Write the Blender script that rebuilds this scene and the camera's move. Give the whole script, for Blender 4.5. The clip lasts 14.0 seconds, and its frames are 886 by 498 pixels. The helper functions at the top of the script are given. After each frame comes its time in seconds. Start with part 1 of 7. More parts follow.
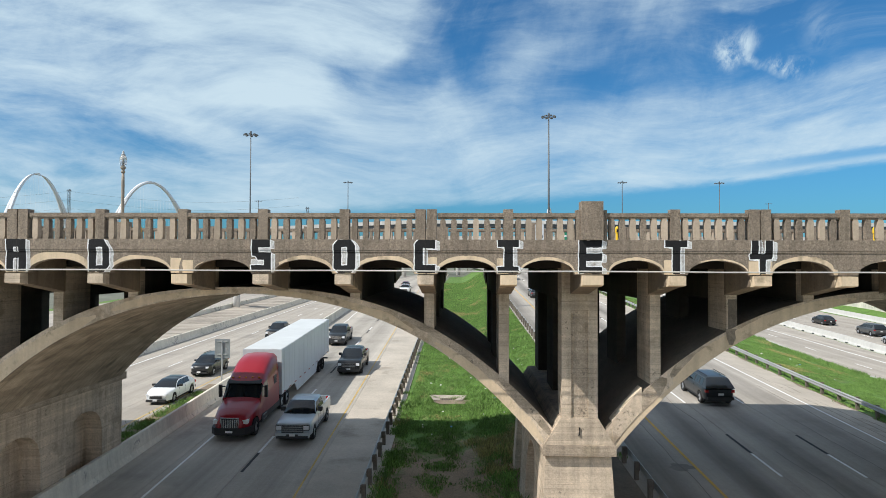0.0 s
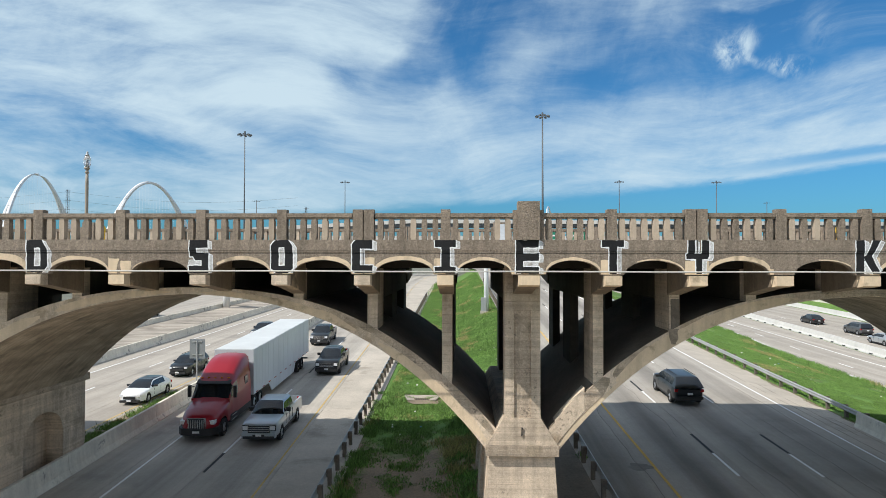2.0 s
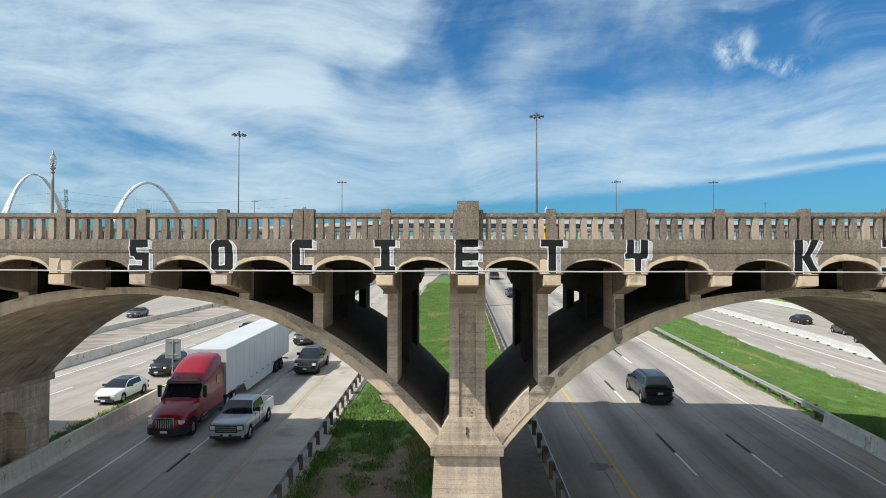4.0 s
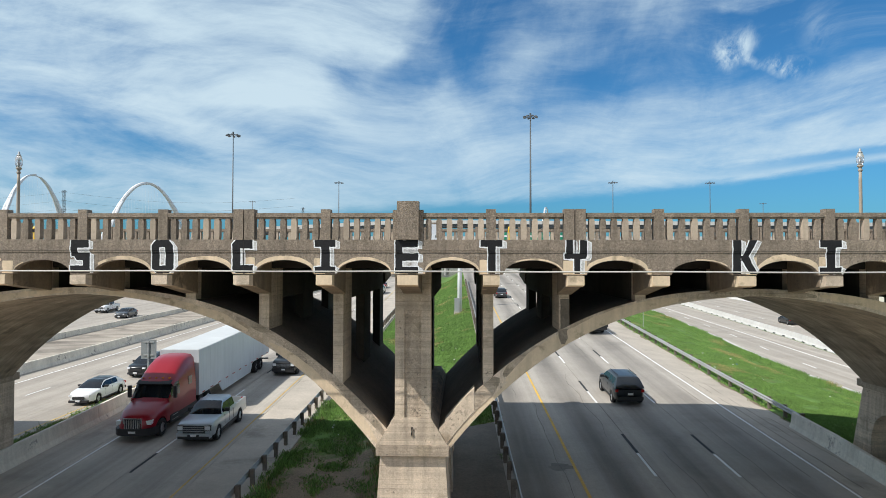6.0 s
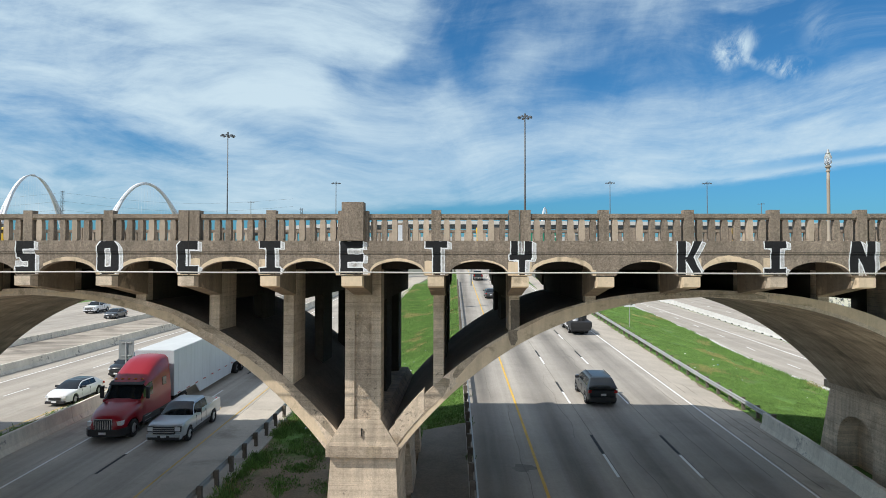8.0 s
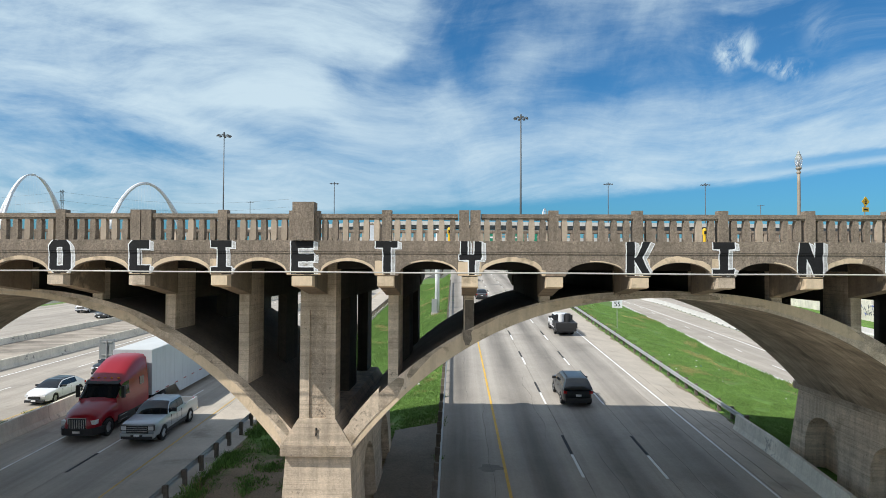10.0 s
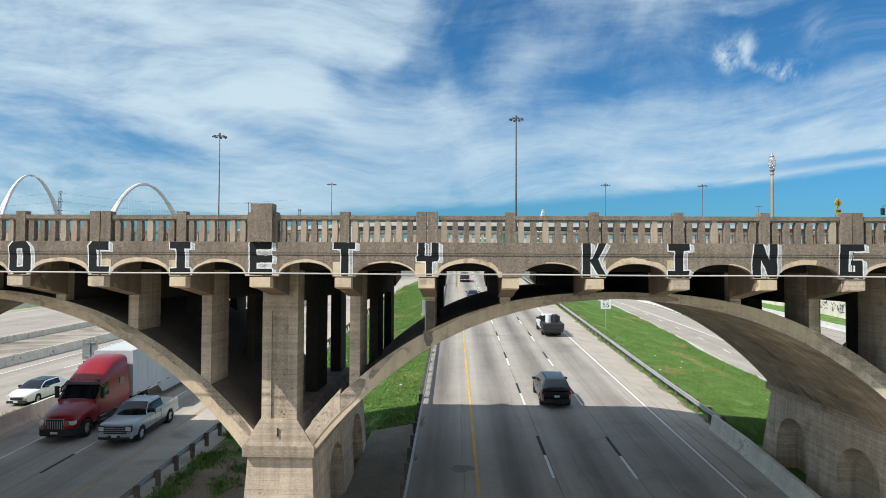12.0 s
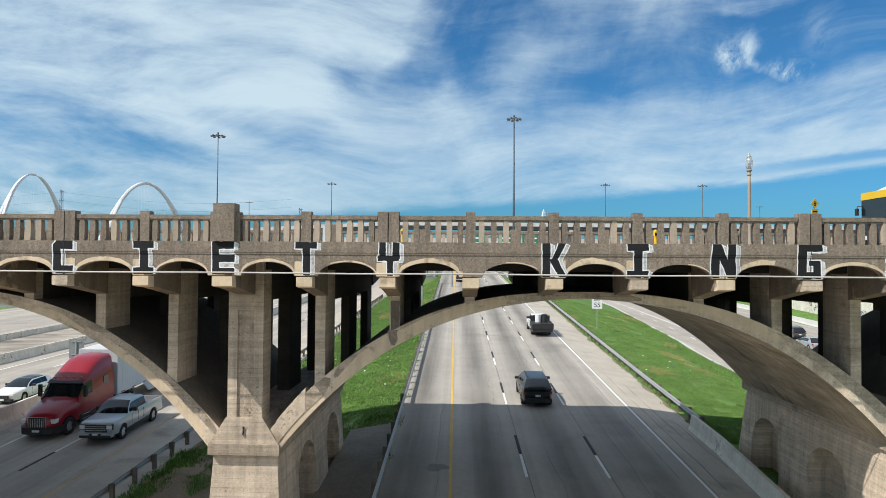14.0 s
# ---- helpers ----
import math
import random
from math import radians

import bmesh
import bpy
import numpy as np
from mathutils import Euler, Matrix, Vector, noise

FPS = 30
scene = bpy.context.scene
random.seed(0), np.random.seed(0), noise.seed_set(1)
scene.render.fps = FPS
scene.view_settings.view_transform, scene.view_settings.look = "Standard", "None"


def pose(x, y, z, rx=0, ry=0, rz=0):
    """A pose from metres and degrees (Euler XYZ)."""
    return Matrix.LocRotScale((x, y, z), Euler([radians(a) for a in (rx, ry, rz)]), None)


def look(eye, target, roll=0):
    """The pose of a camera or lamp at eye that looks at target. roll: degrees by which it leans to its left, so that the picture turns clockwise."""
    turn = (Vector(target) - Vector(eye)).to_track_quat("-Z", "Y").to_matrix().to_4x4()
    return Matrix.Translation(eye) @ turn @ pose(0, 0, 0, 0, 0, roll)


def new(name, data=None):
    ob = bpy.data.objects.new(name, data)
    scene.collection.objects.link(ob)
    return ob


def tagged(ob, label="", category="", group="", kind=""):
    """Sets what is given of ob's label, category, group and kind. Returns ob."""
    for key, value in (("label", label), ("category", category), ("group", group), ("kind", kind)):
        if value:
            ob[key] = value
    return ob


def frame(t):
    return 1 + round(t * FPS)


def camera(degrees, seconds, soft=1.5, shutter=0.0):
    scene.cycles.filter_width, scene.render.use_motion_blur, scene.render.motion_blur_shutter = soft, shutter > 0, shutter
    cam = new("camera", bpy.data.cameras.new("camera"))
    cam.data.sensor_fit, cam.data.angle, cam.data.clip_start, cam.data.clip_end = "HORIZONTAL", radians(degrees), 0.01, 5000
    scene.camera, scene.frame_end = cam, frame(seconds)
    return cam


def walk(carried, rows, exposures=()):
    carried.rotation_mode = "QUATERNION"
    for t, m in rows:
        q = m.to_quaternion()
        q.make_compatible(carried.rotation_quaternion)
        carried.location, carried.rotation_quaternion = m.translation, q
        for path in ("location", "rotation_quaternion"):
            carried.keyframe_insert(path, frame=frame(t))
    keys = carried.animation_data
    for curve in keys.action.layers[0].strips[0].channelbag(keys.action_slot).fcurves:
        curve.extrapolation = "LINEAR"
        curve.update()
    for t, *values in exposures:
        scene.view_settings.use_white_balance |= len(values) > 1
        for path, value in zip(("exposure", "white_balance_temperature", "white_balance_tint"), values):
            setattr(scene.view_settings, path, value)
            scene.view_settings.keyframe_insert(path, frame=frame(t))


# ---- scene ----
cam = camera(70.3, 14.0, soft=0.45)
PATH = [
    (0, (-3.718, 0.152, 9.498), (-4.348, 20.142, 9.948), 0.2),
    (0.5, (-3.241, 0.162, 9.505), (-3.871, 20.142, 9.945), 0.1),
    (1, (-2.767, 0.168, 9.506), (-3.407, 20.158, 9.946), 0.1),
    (1.5, (-2.312, 0.188, 9.512), (-2.942, 20.168, 9.952), 0.1),
    (2, (-1.856, 0.227, 9.517), (-2.486, 20.207, 9.957), 0.1),
    (2.5, (-1.409, 0.236, 9.516), (-2.039, 20.226, 9.956), 0.1),
    (3, (-0.968, 0.263, 9.513), (-1.598, 20.243, 9.953), 0.1),
    (5.5, (1.247, 0.298, 9.502), (0.637, 20.288, 9.952), 0.1),
    (6, (1.679, 0.319, 9.499), (1.069, 20.299, 9.959), 0.1),
    (6.5, (2.094, 0.334, 9.495), (1.494, 20.314, 9.965), 0.1),
    (7, (2.496, 0.359, 9.497), (1.886, 20.349, 9.967), 0.1),
    (7.5, (2.9, 0.376, 9.5), (2.3, 20.366, 9.97), 0.1),
    (8, (3.283, 0.398, 9.523), (2.683, 20.378, 9.993), 0.1),
    (8.5, (3.66, 0.399, 9.505), (3.07, 20.379, 9.985), 0.2),
    (11, (5.421, 0.352, 9.512), (4.811, 20.342, 10.012), 0.3),
    (11.5, (5.72, 0.329, 9.526), (5.12, 20.309, 10.036), 0.3),
    (12, (5.996, 0.319, 9.525), (5.406, 20.299, 10.045), 0.3),
    (12.5, (6.295, 0.298, 9.513), (5.695, 20.288, 10.043), 0.3),
    (13, (6.589, 0.26, 9.53), (5.989, 20.25, 10.04), 0.4),
    (13.5, (6.886, 0.264, 9.531), (6.266, 20.244, 10.041), 0.4),
    (14, (7.202, 0.244, 9.532), (6.562, 20.224, 10.042), 0.4),
]
walk(cam, [(t, look(eye, target, roll)) for t, eye, target, roll in PATH])

# ---- world, sun, exposure ----
SUN = Vector((0.80, 0.505, -1.0)).normalized()
world = bpy.data.worlds.new("world")
scene.world = world
world.use_nodes = True


def build_world():
    nt = world.node_tree
    nt.nodes.clear()
    N, L = nt.nodes.new, nt.links.new
    out = N("ShaderNodeOutputWorld")
    bg = N("ShaderNodeBackground")
    sky = N("ShaderNodeTexSky")
    sky.sky_type = "NISHITA"
    sky.sun_disc = False
    sky.sun_elevation = math.asin(-SUN.z)
    sky.sun_rotation = math.atan2(-SUN.x, -SUN.y)
    sky.air_density, sky.dust_density, sky.ozone_density = 1.0, 1.25, 2.0
    tc = N("ShaderNodeTexCoord")
    sep = N("ShaderNodeSeparateXYZ")
    L(tc.outputs["Generated"], sep.inputs[0])

    def math_node(op, a, b=None, clamp=False):
        m = N("ShaderNodeMath")
        m.operation, m.use_clamp = op, clamp
        for k, v in enumerate((a, b)):
            if v is None:
                continue
            if isinstance(v, (int, float)):
                m.inputs[k].default_value = v
            else:
                L(v, m.inputs[k])
        return m.outputs[0]

    # cloud layer: directions laid on a flat sheet overhead
    ay = math_node("MAXIMUM", sep.outputs["Y"], 0.15)
    px = math_node("DIVIDE", sep.outputs["X"], ay)
    pz = math_node("DIVIDE", sep.outputs["Z"], ay)
    comb = N("ShaderNodeCombineXYZ")
    L(px, comb.inputs[0])
    L(pz, comb.inputs[1])

    def fibre(scale, rot, stretch, off, detail=9.0, rough=0.63, dist=0.3):
        """Noise drawn out along a slope of rot degrees, about 0 in the mean."""
        mp = N("ShaderNodeMapping")
        mp.vector_type = "TEXTURE"
        L(swayed, mp.inputs[0])
        mp.inputs["Location"].default_value = (off, off * 0.7, off * 0.3)
        mp.inputs["Rotation"].default_value = (0, 0, radians(rot))
        mp.inputs["Scale"].default_value = (1.0, 1.0 / stretch, 1.0)
        t = N("ShaderNodeTexNoise")
        L(mp.outputs[0], t.inputs["Vector"])
        t.inputs["Scale"].default_value = scale
        t.inputs["Detail"].default_value = detail
        t.inputs["Roughness"].default_value = rough
        t.inputs["Distortion"].default_value = dist
        return math_node("SUBTRACT", t.outputs["Fac"], 0.5)

    def shaken_by(scale, amount, detail=6.0):
        shake = N("ShaderNodeTexNoise")
        L(comb.outputs[0], shake.inputs["Vector"])
        shake.inputs["Scale"].default_value, shake.inputs["Detail"].default_value = scale, detail
        off = N("ShaderNodeVectorMath")
        off.operation = "SUBTRACT"
        L(shake.outputs["Color"], off.inputs[0])
        off.inputs[1].default_value = (0.5, 0.5, 0.5)
        sc = N("ShaderNodeVectorMath")
        sc.operation = "MULTIPLY"
        L(off.outputs[0], sc.inputs[0])
        sc.inputs[1].default_value = amount
        add = N("ShaderNodeVectorMath")
        L(comb.outputs[0], add.inputs[0])
        L(sc.outputs[0], add.inputs[1])
        return add.outputs[0]

    # ragged edges: the weights are read at shaken directions
    shaken = shaken_by(4.0, (0.20, 0.10, 0.0), 7.0)
    nudged = shaken_by(14.0, (0.05, 0.045, 0.0))
    swayed = shaken_by(2.0, (0.30, 0.16, 0.0), 2.0)

    def oval(cx, cz, sx, sz, rot=0.0, gain=1.8, at=None):
        """Soft oval weight round a direction (px, pz)."""
        mp = N("ShaderNodeMapping")
        mp.vector_type = "TEXTURE"
        L(at or shaken, mp.inputs[0])
        mp.inputs["Location"].default_value = (cx, cz, 0)
        mp.inputs["Rotation"].default_value = (0, 0, radians(rot))
        mp.inputs["Scale"].default_value = (sx, sz, 1)
        g = N("ShaderNodeTexGradient")
        g.gradient_type = "SPHERICAL"
        L(mp.outputs[0], g.inputs[0])
        return math_node("MULTIPLY", g.outputs[0], gain, True)

    def blend(weight, a, b):
        m = N("ShaderNodeMix")
        m.data_type = "FLOAT"
        for k, v in ((0, weight), (2, a), (3, b)):
            if isinstance(v, (int, float)):
                m.inputs[k].default_value = v
            else:
                L(v, m.inputs[k])
        return m.outputs[0]

    def ramp(value, lo, hi):
        r = N("ShaderNodeMapRange")
        r.interpolation_type = "SMOOTHSTEP"
        L(value, r.inputs["Value"])
        r.inputs["From Min"].default_value, r.inputs["From Max"].default_value = lo, hi
        return r.outputs[0]

    # the strands fan out: sinking on one side, rising on the other, steep between
    sink = fibre(3.2, -11, 5.0, 3.1)
    rise = fibre(3.2, 9, 5.0, 7.7)
    steep = fibre(3.4, 58, 2.4, 1.3)
    billow = fibre(3.2, 0, 1.5, 5.0, dist=0.8)
    n = blend(ramp(px, -0.22, 0.12), sink, rise)
    n = blend(math_node("MULTIPLY", oval(0.16, 0.36, 0.34, 0.20, -20), 0.75), n, steep)
    n = math_node("ADD", n, math_node("MULTIPLY", billow, 0.55))
    n = math_node("ADD", n, math_node("MULTIPLY", fibre(10.0, 3, 4.5, 2.2, rough=0.7), 0.42))
    # how thick the sheet is, laid on part by part: cx, cz, half width, half height, turn, thickness
    w = 0.70
    for cx, cz, sx, sz, rot, k in (
            (-0.42, 0.36, 0.56, 0.21, -4, 0.98), (-0.62, 0.205, 0.30, 0.034, -12, 0.54),
            (-0.46, 0.180, 0.17, 0.022, -12, 0.50), (-0.27, 0.212, 0.12, 0.035, -14, 0.46), (-0.60, 0.385, 0.16, 0.03, -8, 0.80), (-0.345, 0.237, 0.14, 0.022, -8, 0.66),
            (-0.64, 0.160, 0.09, 0.014, -4, 0.52), (-0.14, 0.280, 0.12, 0.05, -20, 0.60),
            (0.055, 0.376, 0.16, 0.14, 20, 0.14), (-0.075, 0.30, 0.07, 0.05, 30, 0.30),
            (0.127, 0.29, 0.12, 0.11, 35, 0.50), (0.28, 0.30, 0.19, 0.075, 5, 0.20),
            (0.52, 0.365, 0.36, 0.12, 8, 0.16), (0.36, 0.205, 0.52, 0.078, 8, 0.80),
            (0.475, 0.423, 0.11, 0.022, 3, 0.65), (0.20, 0.385, 0.04, 0.11, -22, 0.50),
            (0.67, 0.275, 0.14, 0.06, 15, 0.62)):
        w = blend(oval(cx, cz, sx, sz, rot), w, k)
    c = math_node("ADD", w, math_node("MULTIPLY", n, 1.5))
    den = ramp(c, -0.05, 1.46)
    # the sheet's lower edge curves up across the sky, with a blue rift above its last strand
    curve = math_node("ADD", math_node("MULTIPLY", math_node("MULTIPLY", px, px), 0.065), math_node("ADD", math_node("MULTIPLY", px, 0.065), 0.090))
    edge = math_node("ADD", math_node("SUBTRACT", pz, curve), math_node("MULTIPLY", n, 0.022))
    rift = math_node("SUBTRACT", pz, math_node("ADD", math_node("MULTIPLY", px, 0.140), 0.090))
    rift = math_node("ABSOLUTE", math_node("ADD", rift, math_node("MULTIPLY", n, 0.020)), 0.0)
    rift = math_node("MULTIPLY", ramp(px, 0.30, 0.62), math_node("SUBTRACT", 1.0, ramp(rift, 0.002, 0.013)))
    den = math_node("MULTIPLY", math_node("MULTIPLY", den, ramp(edge, -0.006, 0.014)), math_node("SUBTRACT", 1.0, math_node("MULTIPLY", rift, 0.75)))
    puff = ramp(fibre(13.0, 38, 2.2, 5.0, rough=0.66), -0.11, 0.15)
    for cx, cz, sx, sz, rot, k in ((0.430, 0.340, 0.052, 0.034, 42, 1.0), (0.455, 0.318, 0.034, 0.014, -28, 0.5), (0.512, 0.312, 0.048, 0.026, 0, 0.85), (0.562, 0.380, 0.050, 0.040, 35, 0.22)):
        den = math_node("ADD", den, math_node("MULTIPLY", oval(cx, cz, sx, sz, rot, 1.35, nudged), math_node("MULTIPLY", puff, k)))
    den = math_node("MINIMUM", den, 0.97)
    # behind and overhead the high cloud goes on as a broken veil
    back = N("ShaderNodeMapRange")
    back.interpolation_type = "SMOOTHSTEP"
    L(sep.outputs["Y"], back.inputs["Value"])
    back.inputs["From Min"].default_value, back.inputs["From Max"].default_value = 0.55, 0.30
    t2 = N("ShaderNodeTexNoise")
    L(tc.outputs["Generated"], t2.inputs["Vector"])
    t2.inputs["Scale"].default_value, t2.inputs["Detail"].default_value = 2.2, 6.0
    r2 = N("ShaderNodeMapRange")
    L(t2.outputs["Fac"], r2.inputs["Value"])
    r2.inputs["From Min"].default_value, r2.inputs["From Max"].default_value = 0.30, 0.70
    r2.inputs["To Min"].default_value, r2.inputs["To Max"].default_value = 0.18, 0.78
    veil_mix = N("ShaderNodeMixRGB")
    L(back.outputs[0], veil_mix.inputs[0])
    L(den, veil_mix.inputs[1])
    L(r2.outputs[0], veil_mix.inputs[2])
    den = veil_mix.outputs[0]
    mix = N("ShaderNodeMixRGB")
    L(den, mix.inputs[0])
    tint = N("ShaderNodeMixRGB")
    tint.blend_type = "MULTIPLY"
    tint.inputs[0].default_value = 1.0
    L(sky.outputs[0], tint.inputs[1])
    tint.inputs[2].default_value = (0.35, 0.905, 1.28, 1)
    L(tint.outputs[0], mix.inputs[1])
    # towards the sun, behind the view, the cloud is whiter
    white = N("ShaderNodeMixRGB")
    L(back.outputs[0], white.inputs[0])
    white.inputs[1].default_value, white.inputs[2].default_value = (6.85, 8.6, 9.75, 1), (8.9, 9.0, 9.1, 1)
    L(white.outputs[0], mix.inputs[2])
    L(mix.outputs[0], bg.inputs[0])
    bg.inputs[1].default_value = 0.085
    L(bg.outputs[0], out.inputs[0])


build_world()
sun_data = bpy.data.lights.new("sun", "SUN")
sun_data.energy, sun_data.angle, sun_data.color = 4.55, radians(0.53), (1.0, 0.955, 0.88)
sun_lamp = new("sun", sun_data)
sun_lamp.rotation_euler = SUN.to_track_quat("-Z", "Y").to_euler()
scene.view_settings.exposure = 0.07


# ---- materials ----
def material(name, base, rough=0.8, metal=0.0, scale=1.0, var=0.25, grain=0.12, streak=0.0, boards=0.0, bump=0.15,
             spots=None, pits=None, lanes=None, shadow_bars=0.0, bare=None, across=0.0, fine=0.0, along=0.0, island=0.0, rnd=0.0, spec=0.5, coat=0.0, seams=0.0):
    """A surface with two scales of variation. streak: rain streaks down upright faces. boards: board marks left by the formwork."""
    m = bpy.data.materials.new(name)
    m.use_nodes = True
    nt = m.node_tree
    N, L = nt.nodes.new, nt.links.new
    b = nt.nodes["Principled BSDF"]
    b.inputs["Roughness"].default_value, b.inputs["Metallic"].default_value = rough, metal
    b.inputs["Specular IOR Level"].default_value = spec
    b.inputs["Coat Weight"].default_value = coat
    geo = N("ShaderNodeNewGeometry")

    def noise_tex(s, detail=6.0, stretch=None, r=0.6):
        src = geo.outputs["Position"]
        if stretch:
            mp = N("ShaderNodeMapping")
            mp.inputs["Scale"].default_value = stretch
            L(src, mp.inputs[0])
            src = mp.outputs[0]
        t = N("ShaderNodeTexNoise")
        L(src, t.inputs["Vector"])
        t.inputs["Scale"].default_value, t.inputs["Detail"].default_value, t.inputs["Roughness"].default_value = s, detail, r
        return t.outputs["Fac"]

    def shift(val, lo, hi, a, c):
        r = N("ShaderNodeMapRange")
        L(val, r.inputs["Value"])
        r.inputs["From Min"].default_value, r.inputs["From Max"].default_value = lo, hi
        r.inputs["To Min"].default_value, r.inputs["To Max"].default_value = a, c
        return r.outputs[0]

    def mul(a, c):
        x = N("ShaderNodeMath")
        x.operation = "MULTIPLY"
        L(a, x.inputs[0])
        if isinstance(c, float):
            x.inputs[1].default_value = c
        else:
            L(c, x.inputs[1])
        return x.outputs[0]

    big, small = noise_tex(0.55 * scale), noise_tex(9.0 * scale, 8.0, r=0.7)
    f = mul(shift(big, 0.3, 0.7, 1 - var, 1 + var), shift(small, 0.25, 0.75, 1 - grain, 1 + grain))
    if fine:
        f = mul(f, shift(noise_tex(38.0, 3.0, r=0.75), 0.30, 0.70, 1 - fine, 1 + fine))
    if across:
        f = mul(f, shift(noise_tex(1.0, 5.0, (0.22, 5.5, 0.22)), 0.36, 0.66, 1 - across, 1 + across * 0.6))
        f = mul(f, shift(noise_tex(1.0, 6.0, (1.6, 0.5, 1.6)), 0.40, 0.60, 1 - across, 1 + across * 0.5))
    if shadow_bars:
        # diagonal cast-shadow stripes, painted into the surface colour
        mp = N("ShaderNodeMapping")
        mp.vector_type = "TEXTURE"
        mp.inputs["Rotation"].default_value = (0, 0, radians(38))
        mp.inputs["Scale"].default_value = (7.0, 0.9, 4.0)
        L(geo.outputs["Position"], mp.inputs[0])
        t = N("ShaderNodeTexNoise")
        L(mp.outputs[0], t.inputs["Vector"])
        t.inputs["Scale"].default_value, t.inputs["Detail"].default_value = 0.5, 3.0
        f = mul(f, shift(t.outputs["Fac"], 0.42, 0.60, 1.05, 1 - shadow_bars))
    if lanes:
        # oily bands along the middle of each lane, worn clean between them
        x0, pitch, slope, amount = lanes
        sp = N("ShaderNodeSeparateXYZ")
        L(geo.outputs["Position"], sp.inputs[0])

        def calc(op, a, c):
            x = N("ShaderNodeMath")
            x.operation = op
            for k, v in enumerate((a, c)):
                if isinstance(v, (int, float)):
                    x.inputs[k].default_value = v
                else:
                    L(v, x.inputs[k])
            return x.outputs[0]
        u = calc("SUBTRACT", calc("SUBTRACT", sp.outputs["X"], x0), calc("MULTIPLY", calc("SUBTRACT", sp.outputs["Y"], 35.0), slope))
        band = calc("COSINE", calc("MULTIPLY", u, 2 * math.pi / pitch), 0.0)
        band = shift(band, -0.5, 1.0, 0.0, amount)
        band = mul(band, shift(noise_tex(1.0, 5.0, (0.5, 0.03, 0.02)), 0.30, 0.70, 0.45, 1.25))
        f = mul(f, calc("SUBTRACT", 1.0, band))
    if streak:
        f = mul(f, shift(noise_tex(1.6 * scale, 5.0, (2.2, 2.2, 0.12)), 0.42, 0.75, 1.0, 1 - streak))
    if along:
        f = mul(f, shift(noise_tex(1.0, 4.0, (0.75, 0.006, 0.02)), 0.30, 0.70, 1 - along, 1 + along * 0.6))
        f = mul(f, shift(noise_tex(1.0, 5.0, (3.5, 0.03, 0.02)), 0.30, 0.70, 1 - along * 0.5, 1 + along * 0.4))
    if boards:
        f = mul(f, shift(noise_tex(1.0, 3.0, (0.10, 0.10, 5.0)), 0.40, 0.62, 1 - boards, 1.0))
    if seams:
        # fine level ridges where the boards of the formwork met
        sz = N("ShaderNodeSeparateXYZ")
        L(geo.outputs["Position"], sz.inputs[0])
        val = sz.outputs["Z"]
        for op, c in (("MULTIPLY", 1 / 0.145), ("FRACT", 0.0), ("SUBTRACT", 0.5), ("ABSOLUTE", 0.0)):
            x = N("ShaderNodeMath")
            x.operation = op
            L(val, x.inputs[0])
            x.inputs[1].default_value = c
            val = x.outputs[0]
        val = mul(shift(val, 0.40, 0.48, 0.0, 1.0), shift(noise_tex(1.0, 4.0, (1.6, 1.6, 6.0)), 0.42, 0.62, 0.0, seams))
        x = N("ShaderNodeMath")
        x.operation, x.use_clamp = "SUBTRACT", True
        x.inputs[0].default_value = 1.0
        L(val, x.inputs[1])
        f = mul(f, x.outputs[0])
    if rnd:
        oi = N("ShaderNodeObjectInfo")
        f = mul(f, shift(oi.outputs["Random"], 0.0, 1.0, 1 - rnd, 1 + rnd))
    if island:
        f = mul(f, shift(geo.outputs["Random Per Island"], 0.0, 1.0, 1 - island, 1 + island))
    col = N("ShaderNodeMixRGB")
    col.blend_type = "MULTIPLY"
    col.inputs[0].default_value = 1.0
    col.inputs[1].default_value = (*base, 1)
    if spots:
        mixs = N("ShaderNodeMixRGB")
        L(shift(noise_tex(spots[1], 6.0), spots[2], spots[2] + (spots[3] if len(spots) > 3 else 0.12), 0.0, 1.0), mixs.inputs[0])
        mixs.inputs[1].default_value, mixs.inputs[2].default_value = (*base, 1), (*spots[0], 1)
        L(mixs.outputs[0], col.inputs[1])
    if pits:
        mixp = N("ShaderNodeMixRGB")
        L(shift(mul(noise_tex(pits[1], 8.0, r=0.75), shift(noise_tex(pits[1] * 0.12), 0.35, 0.65, 0.75, 1.25)), pits[2], pits[2] + 0.10, 0.0, 0.8), mixp.inputs[0])
        if col.inputs[1].links:
            L(col.inputs[1].links[0].from_socket, mixp.inputs[1])
        else:
            mixp.inputs[1].default_value = (*base, 1)
        mixp.inputs[2].default_value = (*pits[0], 1)
        L(mixp.outputs[0], col.inputs[1])
    if bare:
        # bare soil where nothing grows, with a ragged border
        soil, y_lo, y_hi = bare
        sp = N("ShaderNodeSeparateXYZ")
        L(geo.outputs["Position"], sp.inputs[0])
        ad = N("ShaderNodeMath")
        L(sp.outputs["Y"], ad.inputs[0])
        L(shift(noise_tex(0.45, 7.0, r=0.7), 0.2, 0.8, -8.0, 8.0), ad.inputs[1])
        mixb = N("ShaderNodeMixRGB")
        L(shift(ad.outputs[0], y_lo, y_hi, 1.0, 0.0), mixb.inputs[0])
        L(col.inputs[1].links[0].from_socket, mixb.inputs[1])
        mixb.inputs[2].default_value = (*soil, 1)
        L(mixb.outputs[0], col.inputs[1])
    L(f, col.inputs[2])
    L(col.outputs[0], b.inputs["Base Color"])
